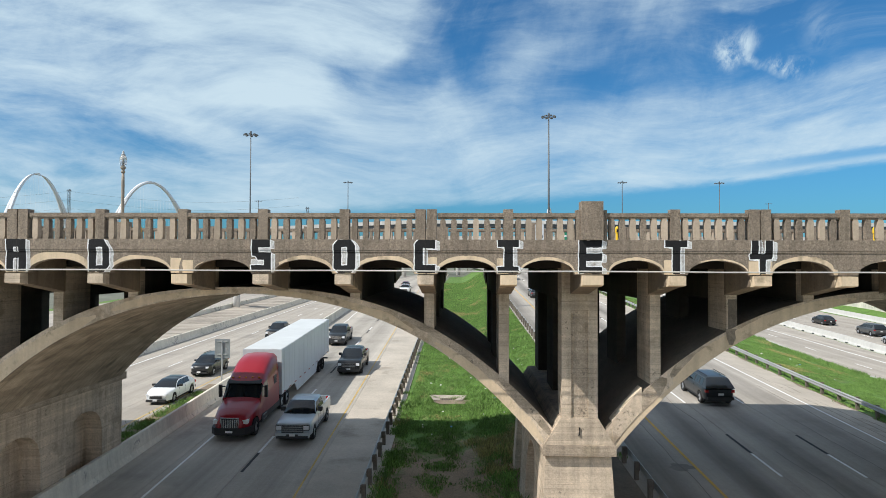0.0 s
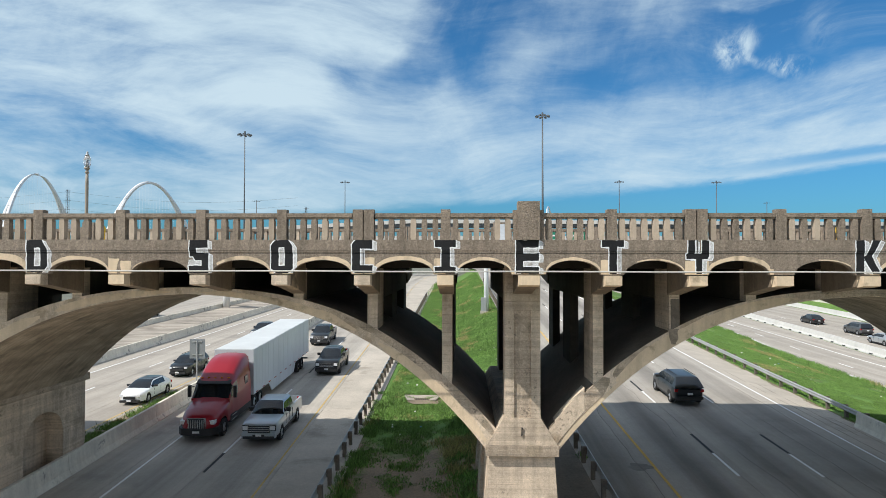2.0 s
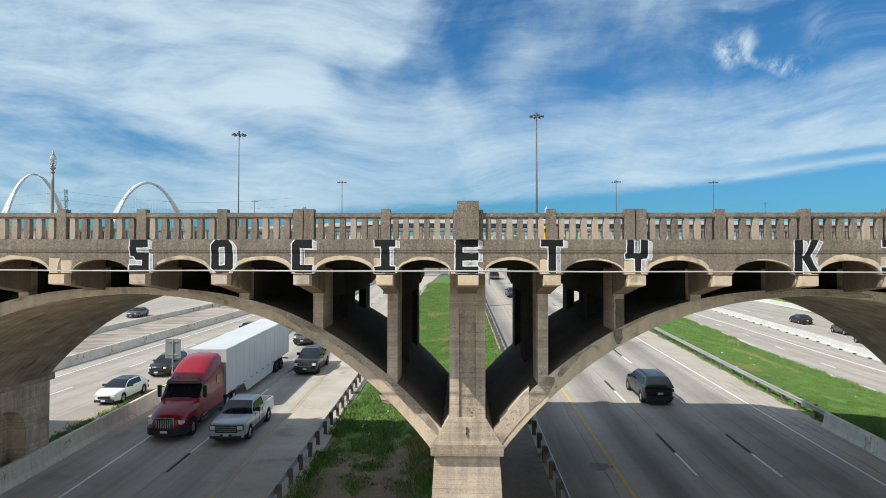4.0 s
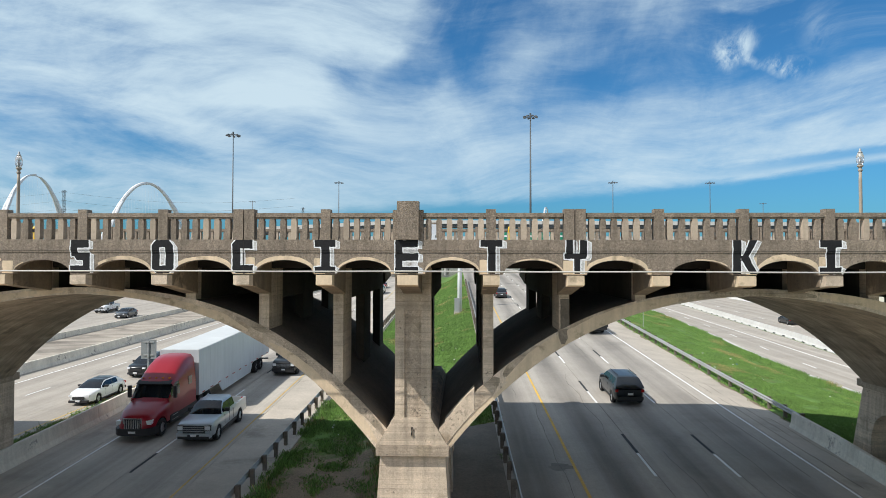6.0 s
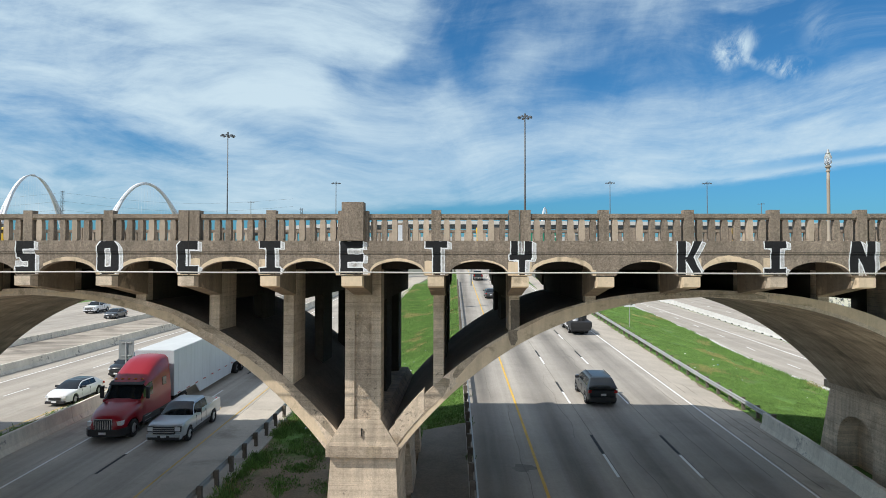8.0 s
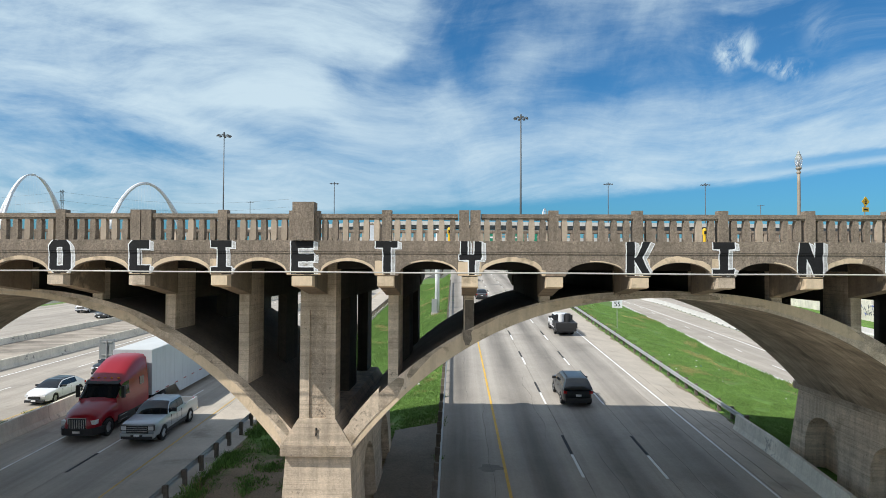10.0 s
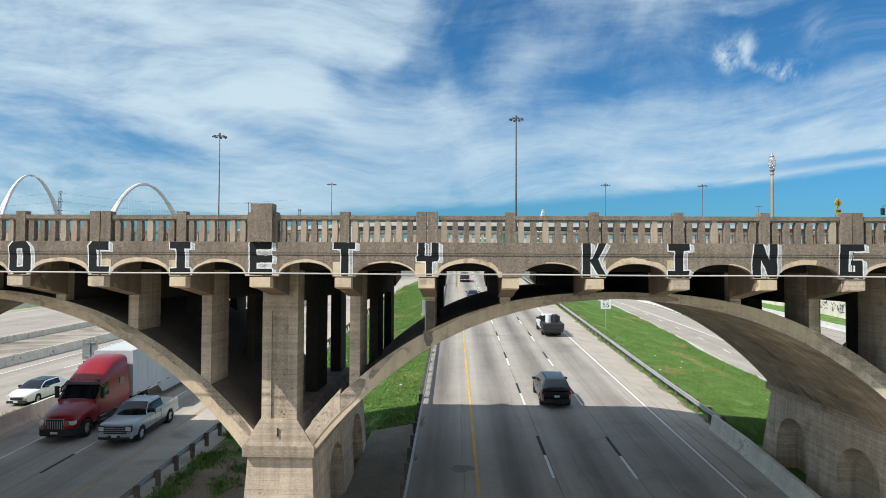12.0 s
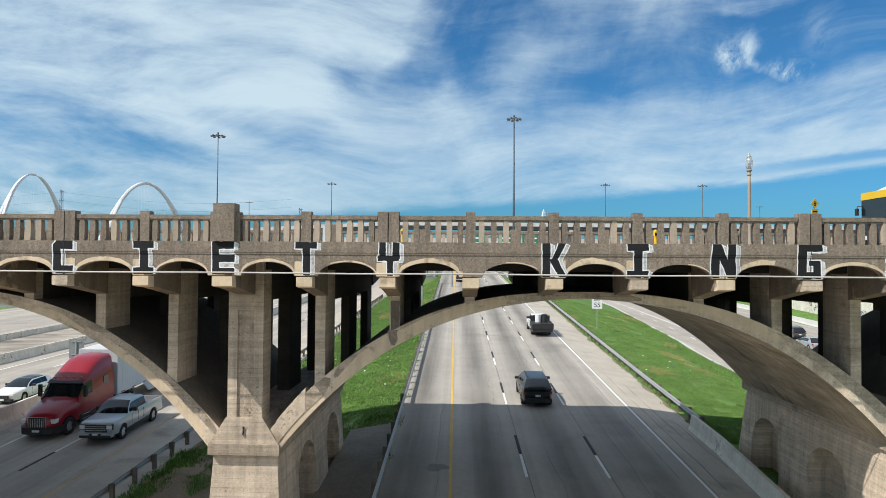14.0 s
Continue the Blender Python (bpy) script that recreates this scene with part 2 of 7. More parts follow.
    if bump:
        bp = N("ShaderNodeBump")
        bp.inputs["Strength"].default_value, bp.inputs["Distance"].default_value = bump, 0.03
        L(noise_tex(14.0 * scale, 8.0, r=0.7), bp.inputs["Height"])
        L(bp.outputs[0], b.inputs["Normal"])
    return m


M = {}
M["concrete"] = material("old_concrete", (0.64, 0.522, 0.398), 0.9, seams=0.32, var=0.22, grain=0.20, streak=0.36, boards=0.20, bump=0.7, fine=0.20,
                         spots=((0.47, 0.38, 0.28), 0.8, 0.57, 0.08), pits=((0.16, 0.135, 0.11), 9.0, 0.66))
M["rib"] = material("arch_rib_concrete", (0.64, 0.522, 0.398), 0.9, var=0.25, grain=0.22, streak=0.30, bump=0.7, fine=0.22,
                    spots=((0.44, 0.345, 0.245), 0.7, 0.56, 0.08), pits=((0.16, 0.135, 0.11), 8.0, 0.65))
M["panel"] = material("rough_weathered_concrete", (0.50, 0.405, 0.307), 0.95, seams=0.28, scale=1.4, var=0.20, grain=0.28, streak=0.3, boards=0.22, bump=0.9, fine=0.28,
                      spots=((0.40, 0.325, 0.235), 1.1, 0.56, 0.08), pits=((0.13, 0.11, 0.09), 13.0, 0.63))
# Bracket arms: weathered, and toned darker to carry the shade under the overhang.
M["arm"] = material("shade_toned_weathered_concrete", (0.20, 0.155, 0.11), 0.93, var=0.25, grain=0.22, streak=0.3, bump=0.6, fine=0.15, spots=((0.42, 0.325, 0.22), 0.9, 0.60, 0.06), pits=((0.10, 0.085, 0.07), 9.0, 0.60))
# Inner wall lengths: the shade below the deck is put into this dark colour.
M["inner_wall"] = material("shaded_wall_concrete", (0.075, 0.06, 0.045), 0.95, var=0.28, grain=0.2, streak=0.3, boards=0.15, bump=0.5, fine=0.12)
# Deck underside and beams: near black, with their shade painted in.
M["inner"] = material("deck_shade_concrete", (0.028, 0.024, 0.02), 0.95, var=0.3, grain=0.2, streak=0.25, bump=0.4, fine=0.1)
M["soffit"] = material("arch_soffit_concrete", (0.335, 0.272, 0.202), 0.95, var=0.22, grain=0.2, bump=0.6, fine=0.15, across=0.24,
                       spots=((0.17, 0.135, 0.10), 0.7, 0.58))
# Arch top: real dirt, darkened beyond it for the shade between arch and deck.
M["extrados"] = material("dirty_shade_toned_arch_top", (0.18, 0.145, 0.11), 0.97, var=0.25, grain=0.35, bump=0.9, fine=0.2)
M["aggregate"] = material("exposed_aggregate", (0.265, 0.215, 0.167), 0.95, scale=1.6, var=0.18, grain=0.42, streak=0.34, bump=1.0, fine=0.42)
M["patch"] = material("smooth_repair_mortar", (0.67, 0.53, 0.37), 0.85, var=0.14, grain=0.10, streak=0.22, bump=0.2, fine=0.06, spots=((0.34, 0.265, 0.18), 1.6, 0.57))
M["stain"] = material("blackened_concrete", (0.15, 0.125, 0.10), 0.95, var=0.35, grain=0.4, streak=0.3, fine=0.3)
M["baluster_tan"] = material("smooth_tan_concrete", (0.43, 0.35, 0.27), 0.9, var=0.18, grain=0.16, streak=0.2, bump=0.3, fine=0.12, rnd=0.15)
M["pad"] = material("dusty_dark_concrete", (0.21, 0.185, 0.155), 0.95, var=0.22, grain=0.25, bump=0.3, fine=0.1)
M["asphalt_deck"] = material("deck_asphalt", (0.08, 0.078, 0.075), 0.9, var=0.2, grain=0.25)
M["road"] = material("road_concrete", (0.395, 0.355, 0.305), 0.85, scale=0.6, var=0.09, grain=0.09, bump=0.12, along=0.22, fine=0.13, spots=((0.31, 0.285, 0.25), 0.22, 0.56, 0.16))
M["road_right"] = material("worn_road_concrete", (0.40, 0.365, 0.32), 0.85, scale=0.6, var=0.10, grain=0.09, bump=0.12, along=0.16, fine=0.13, lanes=(8.3, 3.58, -0.0126, 0.50), spots=((0.31, 0.285, 0.25), 0.22, 0.56, 0.16))
M["road_centre"] = material("oily_road_concrete", (0.45, 0.41, 0.355), 0.85, scale=0.6, var=0.10, grain=0.09, bump=0.12, along=0.18, fine=0.13, lanes=(-12.9, 3.3, -0.025, 0.22), spots=((0.31, 0.285, 0.25), 0.22, 0.56, 0.16))
M["shoulder"] = material("shoulder_concrete", (0.46, 0.41, 0.345), 0.88, scale=0.6, var=0.16, grain=0.10, bump=0.12, fine=0.13, spots=((0.33, 0.29, 0.24), 0.35, 0.58))
# Slope paving: the spots are stains, the diagonal bars are painted shadows.
M["slope"] = material("stained_shadow_barred_paving", (0.40, 0.35, 0.29), 0.9, shadow_bars=0.35, scale=0.7, var=0.16, grain=0.14, bump=0.2, fine=0.08, spots=((0.25, 0.215, 0.175), 0.28, 0.52))
M["barrier"] = material("barrier_concrete", (0.70, 0.66, 0.565), 0.85, var=0.16, grain=0.12, streak=0.16, bump=0.3, fine=0.1, pits=((0.18, 0.17, 0.16), 2.0, 0.605))
M["white_wall"] = material("pale_barrier_concrete", (0.58, 0.57, 0.545), 0.85, var=0.08, grain=0.05, streak=0.12)
M["grass"] = material("mown_grass", (0.10, 0.195, 0.032), 0.95, var=0.25, grain=0.40, scale=1.2, bump=0.8, fine=0.4,
                      spots=((0.225, 0.20, 0.085), 0.5, 0.58))
M["median"] = material("patchy_grass", (0.098, 0.19, 0.032), 0.95, var=0.25, grain=0.40, scale=1.2, bump=0.8, fine=0.4,
                       spots=((0.22, 0.19, 0.085), 0.5, 0.60), bare=((0.29, 0.212, 0.14), 33.0, 37.0))
M["blade"] = material("grass_blades", (0.15, 0.265, 0.062), 0.8, var=0.25, grain=0.2, island=0.5, bump=0)
M["straw"] = material("dry_grass_blades", (0.33, 0.30, 0.12), 0.85, var=0.2, grain=0.2, island=0.5, bump=0)
M["far_land"] = material("far_land", (0.15, 0.155, 0.12), 0.95, scale=0.05, var=0.3, grain=0.3, bump=0)
M["dirt"] = material("bare_dirt", (0.23, 0.18, 0.125), 0.97, var=0.25, grain=0.4, bump=0.8)
M["white_paint"] = material("white_road_paint", (0.78, 0.78, 0.76), 0.7, var=0.10, grain=0.10, bump=0.05)
M["yellow_paint"] = material("yellow_road_paint", (0.66, 0.42, 0.08), 0.7, var=0.12, grain=0.16, bump=0.05, fine=0.2)
M["yellow_faded"] = material("faded_yellow_road_paint", (0.54, 0.37, 0.115), 0.75, var=0.2, grain=0.25, bump=0.05, fine=0.3)
M["black_paint"] = material("black_road_paint", (0.035, 0.035, 0.037), 0.8, var=0.2, grain=0.2, bump=0.05)
M["letter_black"] = material("black_wall_paint", (0.013, 0.0135, 0.015), 0.8, var=0.3, grain=0.3, bump=0.6, fine=0.3, spec=0.3)
M["letter_white"] = material("white_wall_paint", (0.78, 0.79, 0.80), 0.8, var=0.12, grain=0.18, streak=0.2, bump=0.5)
M["letter_chalk"] = material("thin_white_wall_paint", (0.56, 0.56, 0.555), 0.85, var=0.2, grain=0.35, streak=0.3, bump=0.7, fine=0.35, spots=((0.34, 0.315, 0.28), 3.5, 0.58, 0.08))
M["galv"] = material("galvanised_steel", (0.40, 0.41, 0.41), 0.6, metal=0.4, var=0.12, grain=0.08, bump=0.05)
M["post_wood"] = material("weathered_timber", (0.16, 0.135, 0.11), 0.95, var=0.3, grain=0.3, bump=0.5)
M["pipe"] = material("pale_conduit", (0.50, 0.49, 0.46), 0.6, var=0.12, grain=0.08, bump=0.05)
M["steel_white"] = material("white_painted_steel", (0.80, 0.81, 0.82), 0.5, var=0.04, grain=0.02, bump=0)
M["steel_grey"] = material("grey_steel", (0.11, 0.12, 0.13), 0.6, metal=0.3, var=0.1, grain=0.05, bump=0)
M["lamp_post"] = material("tan_painted_iron", (0.33, 0.28, 0.22), 0.6, var=0.1, grain=0.05, bump=0.05)
M["yellow"] = material("yellow_enamel", (0.75, 0.47, 0.02), 0.5, var=0.06, grain=0.03, bump=0)
M["green_sign"] = material("green_sign_sheeting", (0.01, 0.22, 0.13), 0.5, var=0.05, grain=0.02, bump=0)
M["far_concrete"] = material("far_bridge_concrete", (0.50, 0.49, 0.47), 0.85, var=0.1, grain=0.05, streak=0.15, bump=0)


# ---- mesh helpers ----
def box(bm, x0, x1, y0, y1, z0, z1):
    v = [bm.verts.new(p) for p in ((x0, y0, z0), (x1, y0, z0), (x1, y1, z0), (x0, y1, z0), (x0, y0, z1), (x1, y0, z1), (x1, y1, z1), (x0, y1, z1))]
    for f in ((3, 2, 1, 0), (4, 5, 6, 7), (0, 1, 5, 4), (1, 2, 6, 5), (2, 3, 7, 6), (3, 0, 4, 7)):
        bm.faces.new([v[k] for k in f])
    return v


def prism(bm, poly, axis, a0, a1):
    """A polygon drawn on two axes, drawn out along the third from a0 to a1. axis x: poly is (y, z); y: (x, z); z: (x, y)."""
    put = {"x": lambda p, a: (a, p[0], p[1]), "y": lambda p, a: (p[0], a, p[1]), "z": lambda p, a: (p[0], p[1], a)}[axis]
    lo, hi = [bm.verts.new(put(p, a0)) for p in poly], [bm.verts.new(put(p, a1)) for p in poly]
    n = len(poly)
    bm.faces.new(lo)
    bm.faces.new(hi[::-1])
    for k in range(n):
        bm.faces.new((lo[k], hi[k], hi[(k + 1) % n], lo[(k + 1) % n]))


def strip(bm, lower, upper, y0, y1):
    """A body between two rows of (x, z) points, drawn out along y."""
    rows = []
    for (xa, za), (xb, zb) in zip(lower, upper):
        rows.append([bm.verts.new(p) for p in ((xa, y0, za), (xb, y0, zb), (xb, y1, zb), (xa, y1, za))])
    for p, q in zip(rows, rows[1:]):
        for k in range(4):
            bm.faces.new((p[k], q[k], q[(k + 1) % 4], p[(k + 1) % 4]))
    bm.faces.new(rows[0])
    bm.faces.new(rows[-1][::-1])


def tube(bm, pts, radii, seg=10, cap=True):
    """A round bar along points, with a radius at each."""
    rings = []
    for k, p in enumerate(pts):
        p = Vector(p)
        d = (Vector(pts[min(k + 1, len(pts) - 1)]) - Vector(pts[max(k - 1, 0)])).normalized()
        a = d.orthogonal().normalized() if abs(d.z) < 0.99 else Vector((1, 0, 0))
        if abs(d.z) < 0.99:
            a = Vector((0, 0, 1)).cross(d).normalized()
        c = d.cross(a).normalized()
        r = radii[k] if isinstance(radii, (list, tuple)) else radii
        rings.append([bm.verts.new(p + r * (a * math.cos(2 * math.pi * j / seg) + c * math.sin(2 * math.pi * j / seg))) for j in range(seg)])
    for p, q in zip(rings, rings[1:]):
        for j in range(seg):
            bm.faces.new((p[j], p[(j + 1) % seg], q[(j + 1) % seg], q[j]))
    if cap:
        bm.faces.new(rings[0][::-1])
        bm.faces.new(rings[-1])


def mesh_of(name, bm, mats, smooth=False, bevel=0.0, seg=1):
    if bevel:
        bmesh.ops.bevel(bm, geom=[e for e in bm.edges if e.calc_face_angle(0) > 0.5], offset=bevel, segments=seg, affect="EDGES")
    bmesh.ops.recalc_face_normals(bm, faces=bm.faces)
    me = bpy.data.meshes.new(name)
    bm.to_mesh(me)
    bm.free()
    for m in (mats if isinstance(mats, (list, tuple)) else (mats,)):
        me.materials.append(m)
    if smooth:
        for p in me.polygons:
            p.use_smooth = True
    return me


def part(name, bm, mats, parent, label="", smooth=False, bevel=0.0, seg=1):
    ob = new(name, mesh_of(name, bm, mats, smooth, bevel, seg))
    ob.parent = parent
    if label:
        ob["label"] = label
    return ob


def share(name, me, parent, m):
    """Another object on the same mesh, at the pose m under a parent."""
    ob = new(name, me)
    ob.parent = parent
    ob.matrix_basis = m
    return ob


def thing(name, label, category, group="", kind="", at=(0, 0, 0)):
    ob = new(name)
    ob.location = at
    return tagged(ob, label, category, group, kind)


# ---- levels of the ground ----
def z_right(y):
    return 0.40 + 0.0525 * (min(max(y, -20), 170) - 28.4)


def z_verge(y):
    """The outer edge of the right shoulder, which falls away from the lanes."""
    return max(0.15 + 0.045 * (min(max(y, -20), 170) - 30), z_right(y) - 0.45)


def z_centre(y):
    return -0.75 + 0.035 * (min(max(y, -20), 160) - 28.4)


def z_left(y):
    return -0.85 + 0.02 * (min(max(y, -20), 220) - 30)


def z_front(y):
    return -1.5 + 0.02 * (min(max(y, -20), 220) - 30)


def bend(y):
    """How far the frontage roads have swung to the side by y."""
    return 0.075 * max(0.0, y - 58) * min(1.0, max(0.0, y - 58) / 25) if y < 140 else 6.15


def lerp(a, b, k):
    return a + (b - a) * k


def barrier_x(y):
    """The line of the concrete barrier that parts the two carriageways."""
    return -20.80 - 0.022 * (y - 28.4)


def centre_yellow(y):
    return -11.10 - 0.0225 * (y - 28.4)


def centre_rail(y):
    return -8.0 - 0.012 * (y - 28)


def centre_edge(y):
    return -17.72 - 0.038 * (y - 28.4)


def drift(x, k=0.0126):
    """A line of the right road, which runs slightly askew to the piers."""
    return lambda y: x - k * (y - 28.4)


def ground_z(x, y):
    zr, zc, zf = z_right(y), z_centre(y), z_front(y)
    if x < -21:
        return z_left(y)
    if x < -9:
        return zc
    if x < -4.5:
        return lerp(zc, min(zc, zr) - 0.05, (x + 9) / 4.5)
    if x < 4.2:
        k = (x + 4.5) / 8.7
        return lerp(min(zc, zr) - 0.05, zr, k * k * (3 - 2 * k))
    if x < 17.3:
        return zr
    if x < 21:
        return z_verge(y)
    zr = z_verge(y)
    edge = 33.6 + bend(y)
    if x < edge:
        k = (x - 21) / (edge - 21)
        return lerp(zr, zf + 0.12, k) + 0.25 * math.sin(math.pi * k)
    if x > 61 + 1.2 * bend(y):
        return zf + min(1.1, 0.2 * (x - 61 - 1.2 * bend(y)))
    return zf


# ---- the ground sheet ----
def build_ground():
    xs = [-3000, -1200, -500, -200, -120, -80, -60, -46] + [-45 + 2 * k for k in range(18)] + [-9 + 0.6 * k for k in range(24)] + [6, 9, 13, 17, 20, 21] + \
        [21.6 + 0.8 * k for k in range(15)] + [33.6, 34.4, 35.2, 36, 37, 38, 39, 40, 41, 46, 60, 61, 64, 68, 72, 78, 90, 120, 200, 500, 1200, 3000]
    ys = [-2000, -600, -200, -60, -20, 0, 10] + [14 + 2 * k for k in range(55)] + [130 + 10 * k for k in range(10)] + [260, 400, 800, 1600, 3000]
    bm = bmesh.new()
    grid = [[bm.verts.new((x, y, ground_z(x, y) - 0.06 + (0.05 * noise.noise((x * 0.7, y * 0.7, 0)) if (-7.5 < x < 3.7 or 21.5 < x < 33) else 0))) for x in xs] for y in ys]
    for r, s in zip(grid, grid[1:]):
        for k in range(len(xs) - 1):
            f = bm.faces.new((r[k], r[k + 1], s[k + 1], s[k]))
            c = f.calc_center_median()
            f.material_index = 2 if ((c.y > 150 and not -9 < c.x < 4.5) or c.y > 250 or c.x < -80 or c.x > 95) else 1 if -9 < c.x < 5 else 0
            f.smooth = True
    me = mesh_of("ground", bm, [M["grass"], M["median"], M["far_land"]])
    tagged(new("ground", me), "green mown grass with bare brown dirt under the bridge", "ground", kind="structure")


build_ground()


def slab(name, left, right, zf, y0, y1, mat, label, lift=0.0, cuts=(), step=2.0, category="road", z_far_edge=None):
    """A paved surface between two lines x(y). cuts: shares of its width at which a joint runs along it."""
    bm = bmesh.new()
    shares = [0.0] + sorted(cuts) + [1.0]
    n = int((y1 - y0) / step)
    for a, b in zip(shares, shares[1:]):
        rows = []
        for k in range(n + 1):
            y = y0 + (y1 - y0) * k / n
            xl, xr = left(y), right(y)
            ga = 0.012 if a > 0 else 0
            gb = 0.012 if b < 1 else 0
            pa, pb = lerp(xl, xr, a) + ga, lerp(xl, xr, b) - gb
            z = zf(y) + lift
            ze = z_far_edge(y) + lift if z_far_edge else z
            rows.append([bm.verts.new(p) for p in ((pa, y, z), (pb, y, ze), (pb, y, ze - 0.15), (pa, y, z - 0.15))])
        for p, q in zip(rows, rows[1:]):
            for j in range(4):
                bm.faces.new((p[j], q[j], q[(j + 1) % 4], p[(j + 1) % 4]))
        bm.faces.new(rows[0])
        bm.faces.new(rows[-1][::-1])
    return tagged(new(name, mesh_of(name, bm, mat)), label, category, kind="structure")


def const(v):
    return lambda y: v


FAR = 330
road_right = slab("road_right", drift(3.55), drift(17.55), z_right, -60, FAR, M["road_right"], "grey concrete carriageway with three lanes", cuts=(0.469, 0.725))
shoulder_right = slab("shoulder_right", drift(17.57), const(20.4), z_right, -60, FAR, M["shoulder"], "pale concrete shoulder beside the guardrail", z_far_edge=z_verge)
road_centre = slab("road_centre", lambda y: barrier_x(y) + 0.3, lambda y: centre_yellow(y) + 0.25, z_centre, -60, FAR, M["road_centre"], "grey concrete carriageway with worn lanes", cuts=(0.24, 0.62))
shoulder_centre = slab("shoulder_centre", lambda y: centre_yellow(y) + 0.27, lambda y: centre_rail(y) + 0.5, z_centre, -60, FAR, M["shoulder"], "pale concrete shoulder beside the median guardrail")
road_left = slab("road_left", const(-37.2), lambda y: barrier_x(y) - 0.35, z_left, -60, FAR, M["road"], "wide pale concrete carriageway", cuts=(0.2, 0.42, 0.65, 0.88))
road_front = slab("road_front", lambda y: 34.0 + bend(y), lambda y: 43.0 + bend(y), z_front, -60, FAR, M["road"], "pale concrete frontage road", cuts=(0.33, 0.66))
road_outer = slab("road_outer", lambda y: 44.2 + bend(y), lambda y: 59.5 + 1.2 * bend(y), z_front, -60, FAR, M["road"], "grey concrete outer road", cuts=(0.3, 0.6))
road_far_left = slab("road_far_left", const(-75.0), const(-46.2), z_left, -60, FAR, M["road"], "pale concrete ramp road", lift=0.3, cuts=(0.25, 0.5, 0.75))


slab("kerb_front", lambda y: 33.70 + bend(y), lambda y: 33.98 + bend(y), z_front, -60, 200, M["white_wall"], "pale concrete kerb along the grass", lift=0.14, category="kerb")


def ramp_strip():
    """The paved slope between two low walls."""
    bm = bmesh.new()
    rows = []
    for k in range(100):
        y = -60 + 4 * k
        z = z_left(y)
        rows.append([bm.verts.new(p) for p in ((-45.6, y, z + 0.55), (-37.6, y, z + 0.12), (-37.6, y, z - 0.3), (-45.6, y, z - 0.3))])
    for p, q in zip(rows, rows[1:]):
        for j in range(4):
            bm.faces.new((p[j], q[j], q[(j + 1) % 4], p[(j + 1) % 4]))
    tagged(new("pavement_slope", mesh_of("pavement_slope", bm, M["slope"])), "weathered concrete slope paving between low walls", "pavement", kind="structure")


ramp_strip()


# ---- road markings ----
def stripe(name, road, xf, zf, y0, y1, w, mat, label="", step=4.0, lift=0.012):
    bm = bmesh.new()
    n = max(1, int((y1 - y0) / step))
    rows = []
    for k in range(n + 1):
        y = y0 + (y1 - y0) * k / n
        z = zf(y) + lift
        rows.append([bm.verts.new(p) for p in ((xf(y) - w / 2, y, z), (xf(y) + w / 2, y, z), (xf(y) + w / 2, y, z - 0.01), (xf(y) - w / 2, y, z - 0.01))])
    for p, q in zip(rows, rows[1:]):
        for j in range(4):
            bm.faces.new((p[j], q[j], q[(j + 1) % 4], p[(j + 1) % 4]))
    bm.faces.new(rows[0])
    bm.faces.new(rows[-1][::-1])
    return part(name, bm, mat, road, label)


PITCH, DASH = 11.5, 2.78


def dashes(road, xf, zf, first, count, w=0.125, black=0):
    """Lane dashes, each with a black contrast dash beyond (1) or before it (-1)."""
    for k in range(count):
        y = first + PITCH * k
        stripe("lane_dash", road, xf, zf, y, y + DASH, w, M["white_paint"], step=2)
        if black:
            stripe("contrast_dash", road, xf, zf, y + black * (DASH + 0.02), y + black * (DASH + 0.02) + DASH, w * 1.1, M["black_paint"], step=2)


stripe("yellow_line", road_right, drift(6.71), z_right, -20, 250, 0.13, M["yellow_paint"])
stripe("edge_line", road_right, drift(17.41), z_right, -20, 250, 0.115, M["white_paint"])
dashes(road_right, drift(10.02, 0.008), z_right, 27.87 - PITCH * 2, 15, black=1)
dashes(road_right, drift(13.60), z_right, 27.87 - PITCH * 2, 15, black=1)
stripe("yellow_line", road_centre, centre_yellow, z_centre, -20, 250, 0.09, M["yellow_faded"])
stripe("edge_line", road_centre, centre_edge, z_centre, -20, 170, 0.115, M["white_paint"])
dashes(road_centre, lambda y: -14.37 - 0.0215 * (y - 28.4), z_centre, 33.4 - PITCH * 2, 14, black=-1)
stripe("yellow_line", road_left, const(-24.7), z_left, -20, 85, 0.105, M["yellow_faded"])
stripe("edge_line", road_left, const(-35.0), z_left, -20, 200, 0.15, M["white_paint"])
dashes(road_left, const(-27.85), z_left, 48.2 - PITCH * 3, 13)
dashes(road_left, const(-31.2), z_left, 47.0 - PITCH * 3, 13)
stripe("edge_line", road_front, lambda y: 40.3 + 0.5 * bend(y), z_front, -20, 200, 0.16, M["white_paint"])
dashes(road_front, lambda y: 36.7 + bend(y), z_front, 41.0, 10)
stripe("edge_line", road_outer, lambda y: 45.2 + bend(y), z_front, -20, 200, 0.16, M["white_paint"])
dashes(road_outer, lambda y: 49.5 + bend(y), z_front, 41.0, 10)


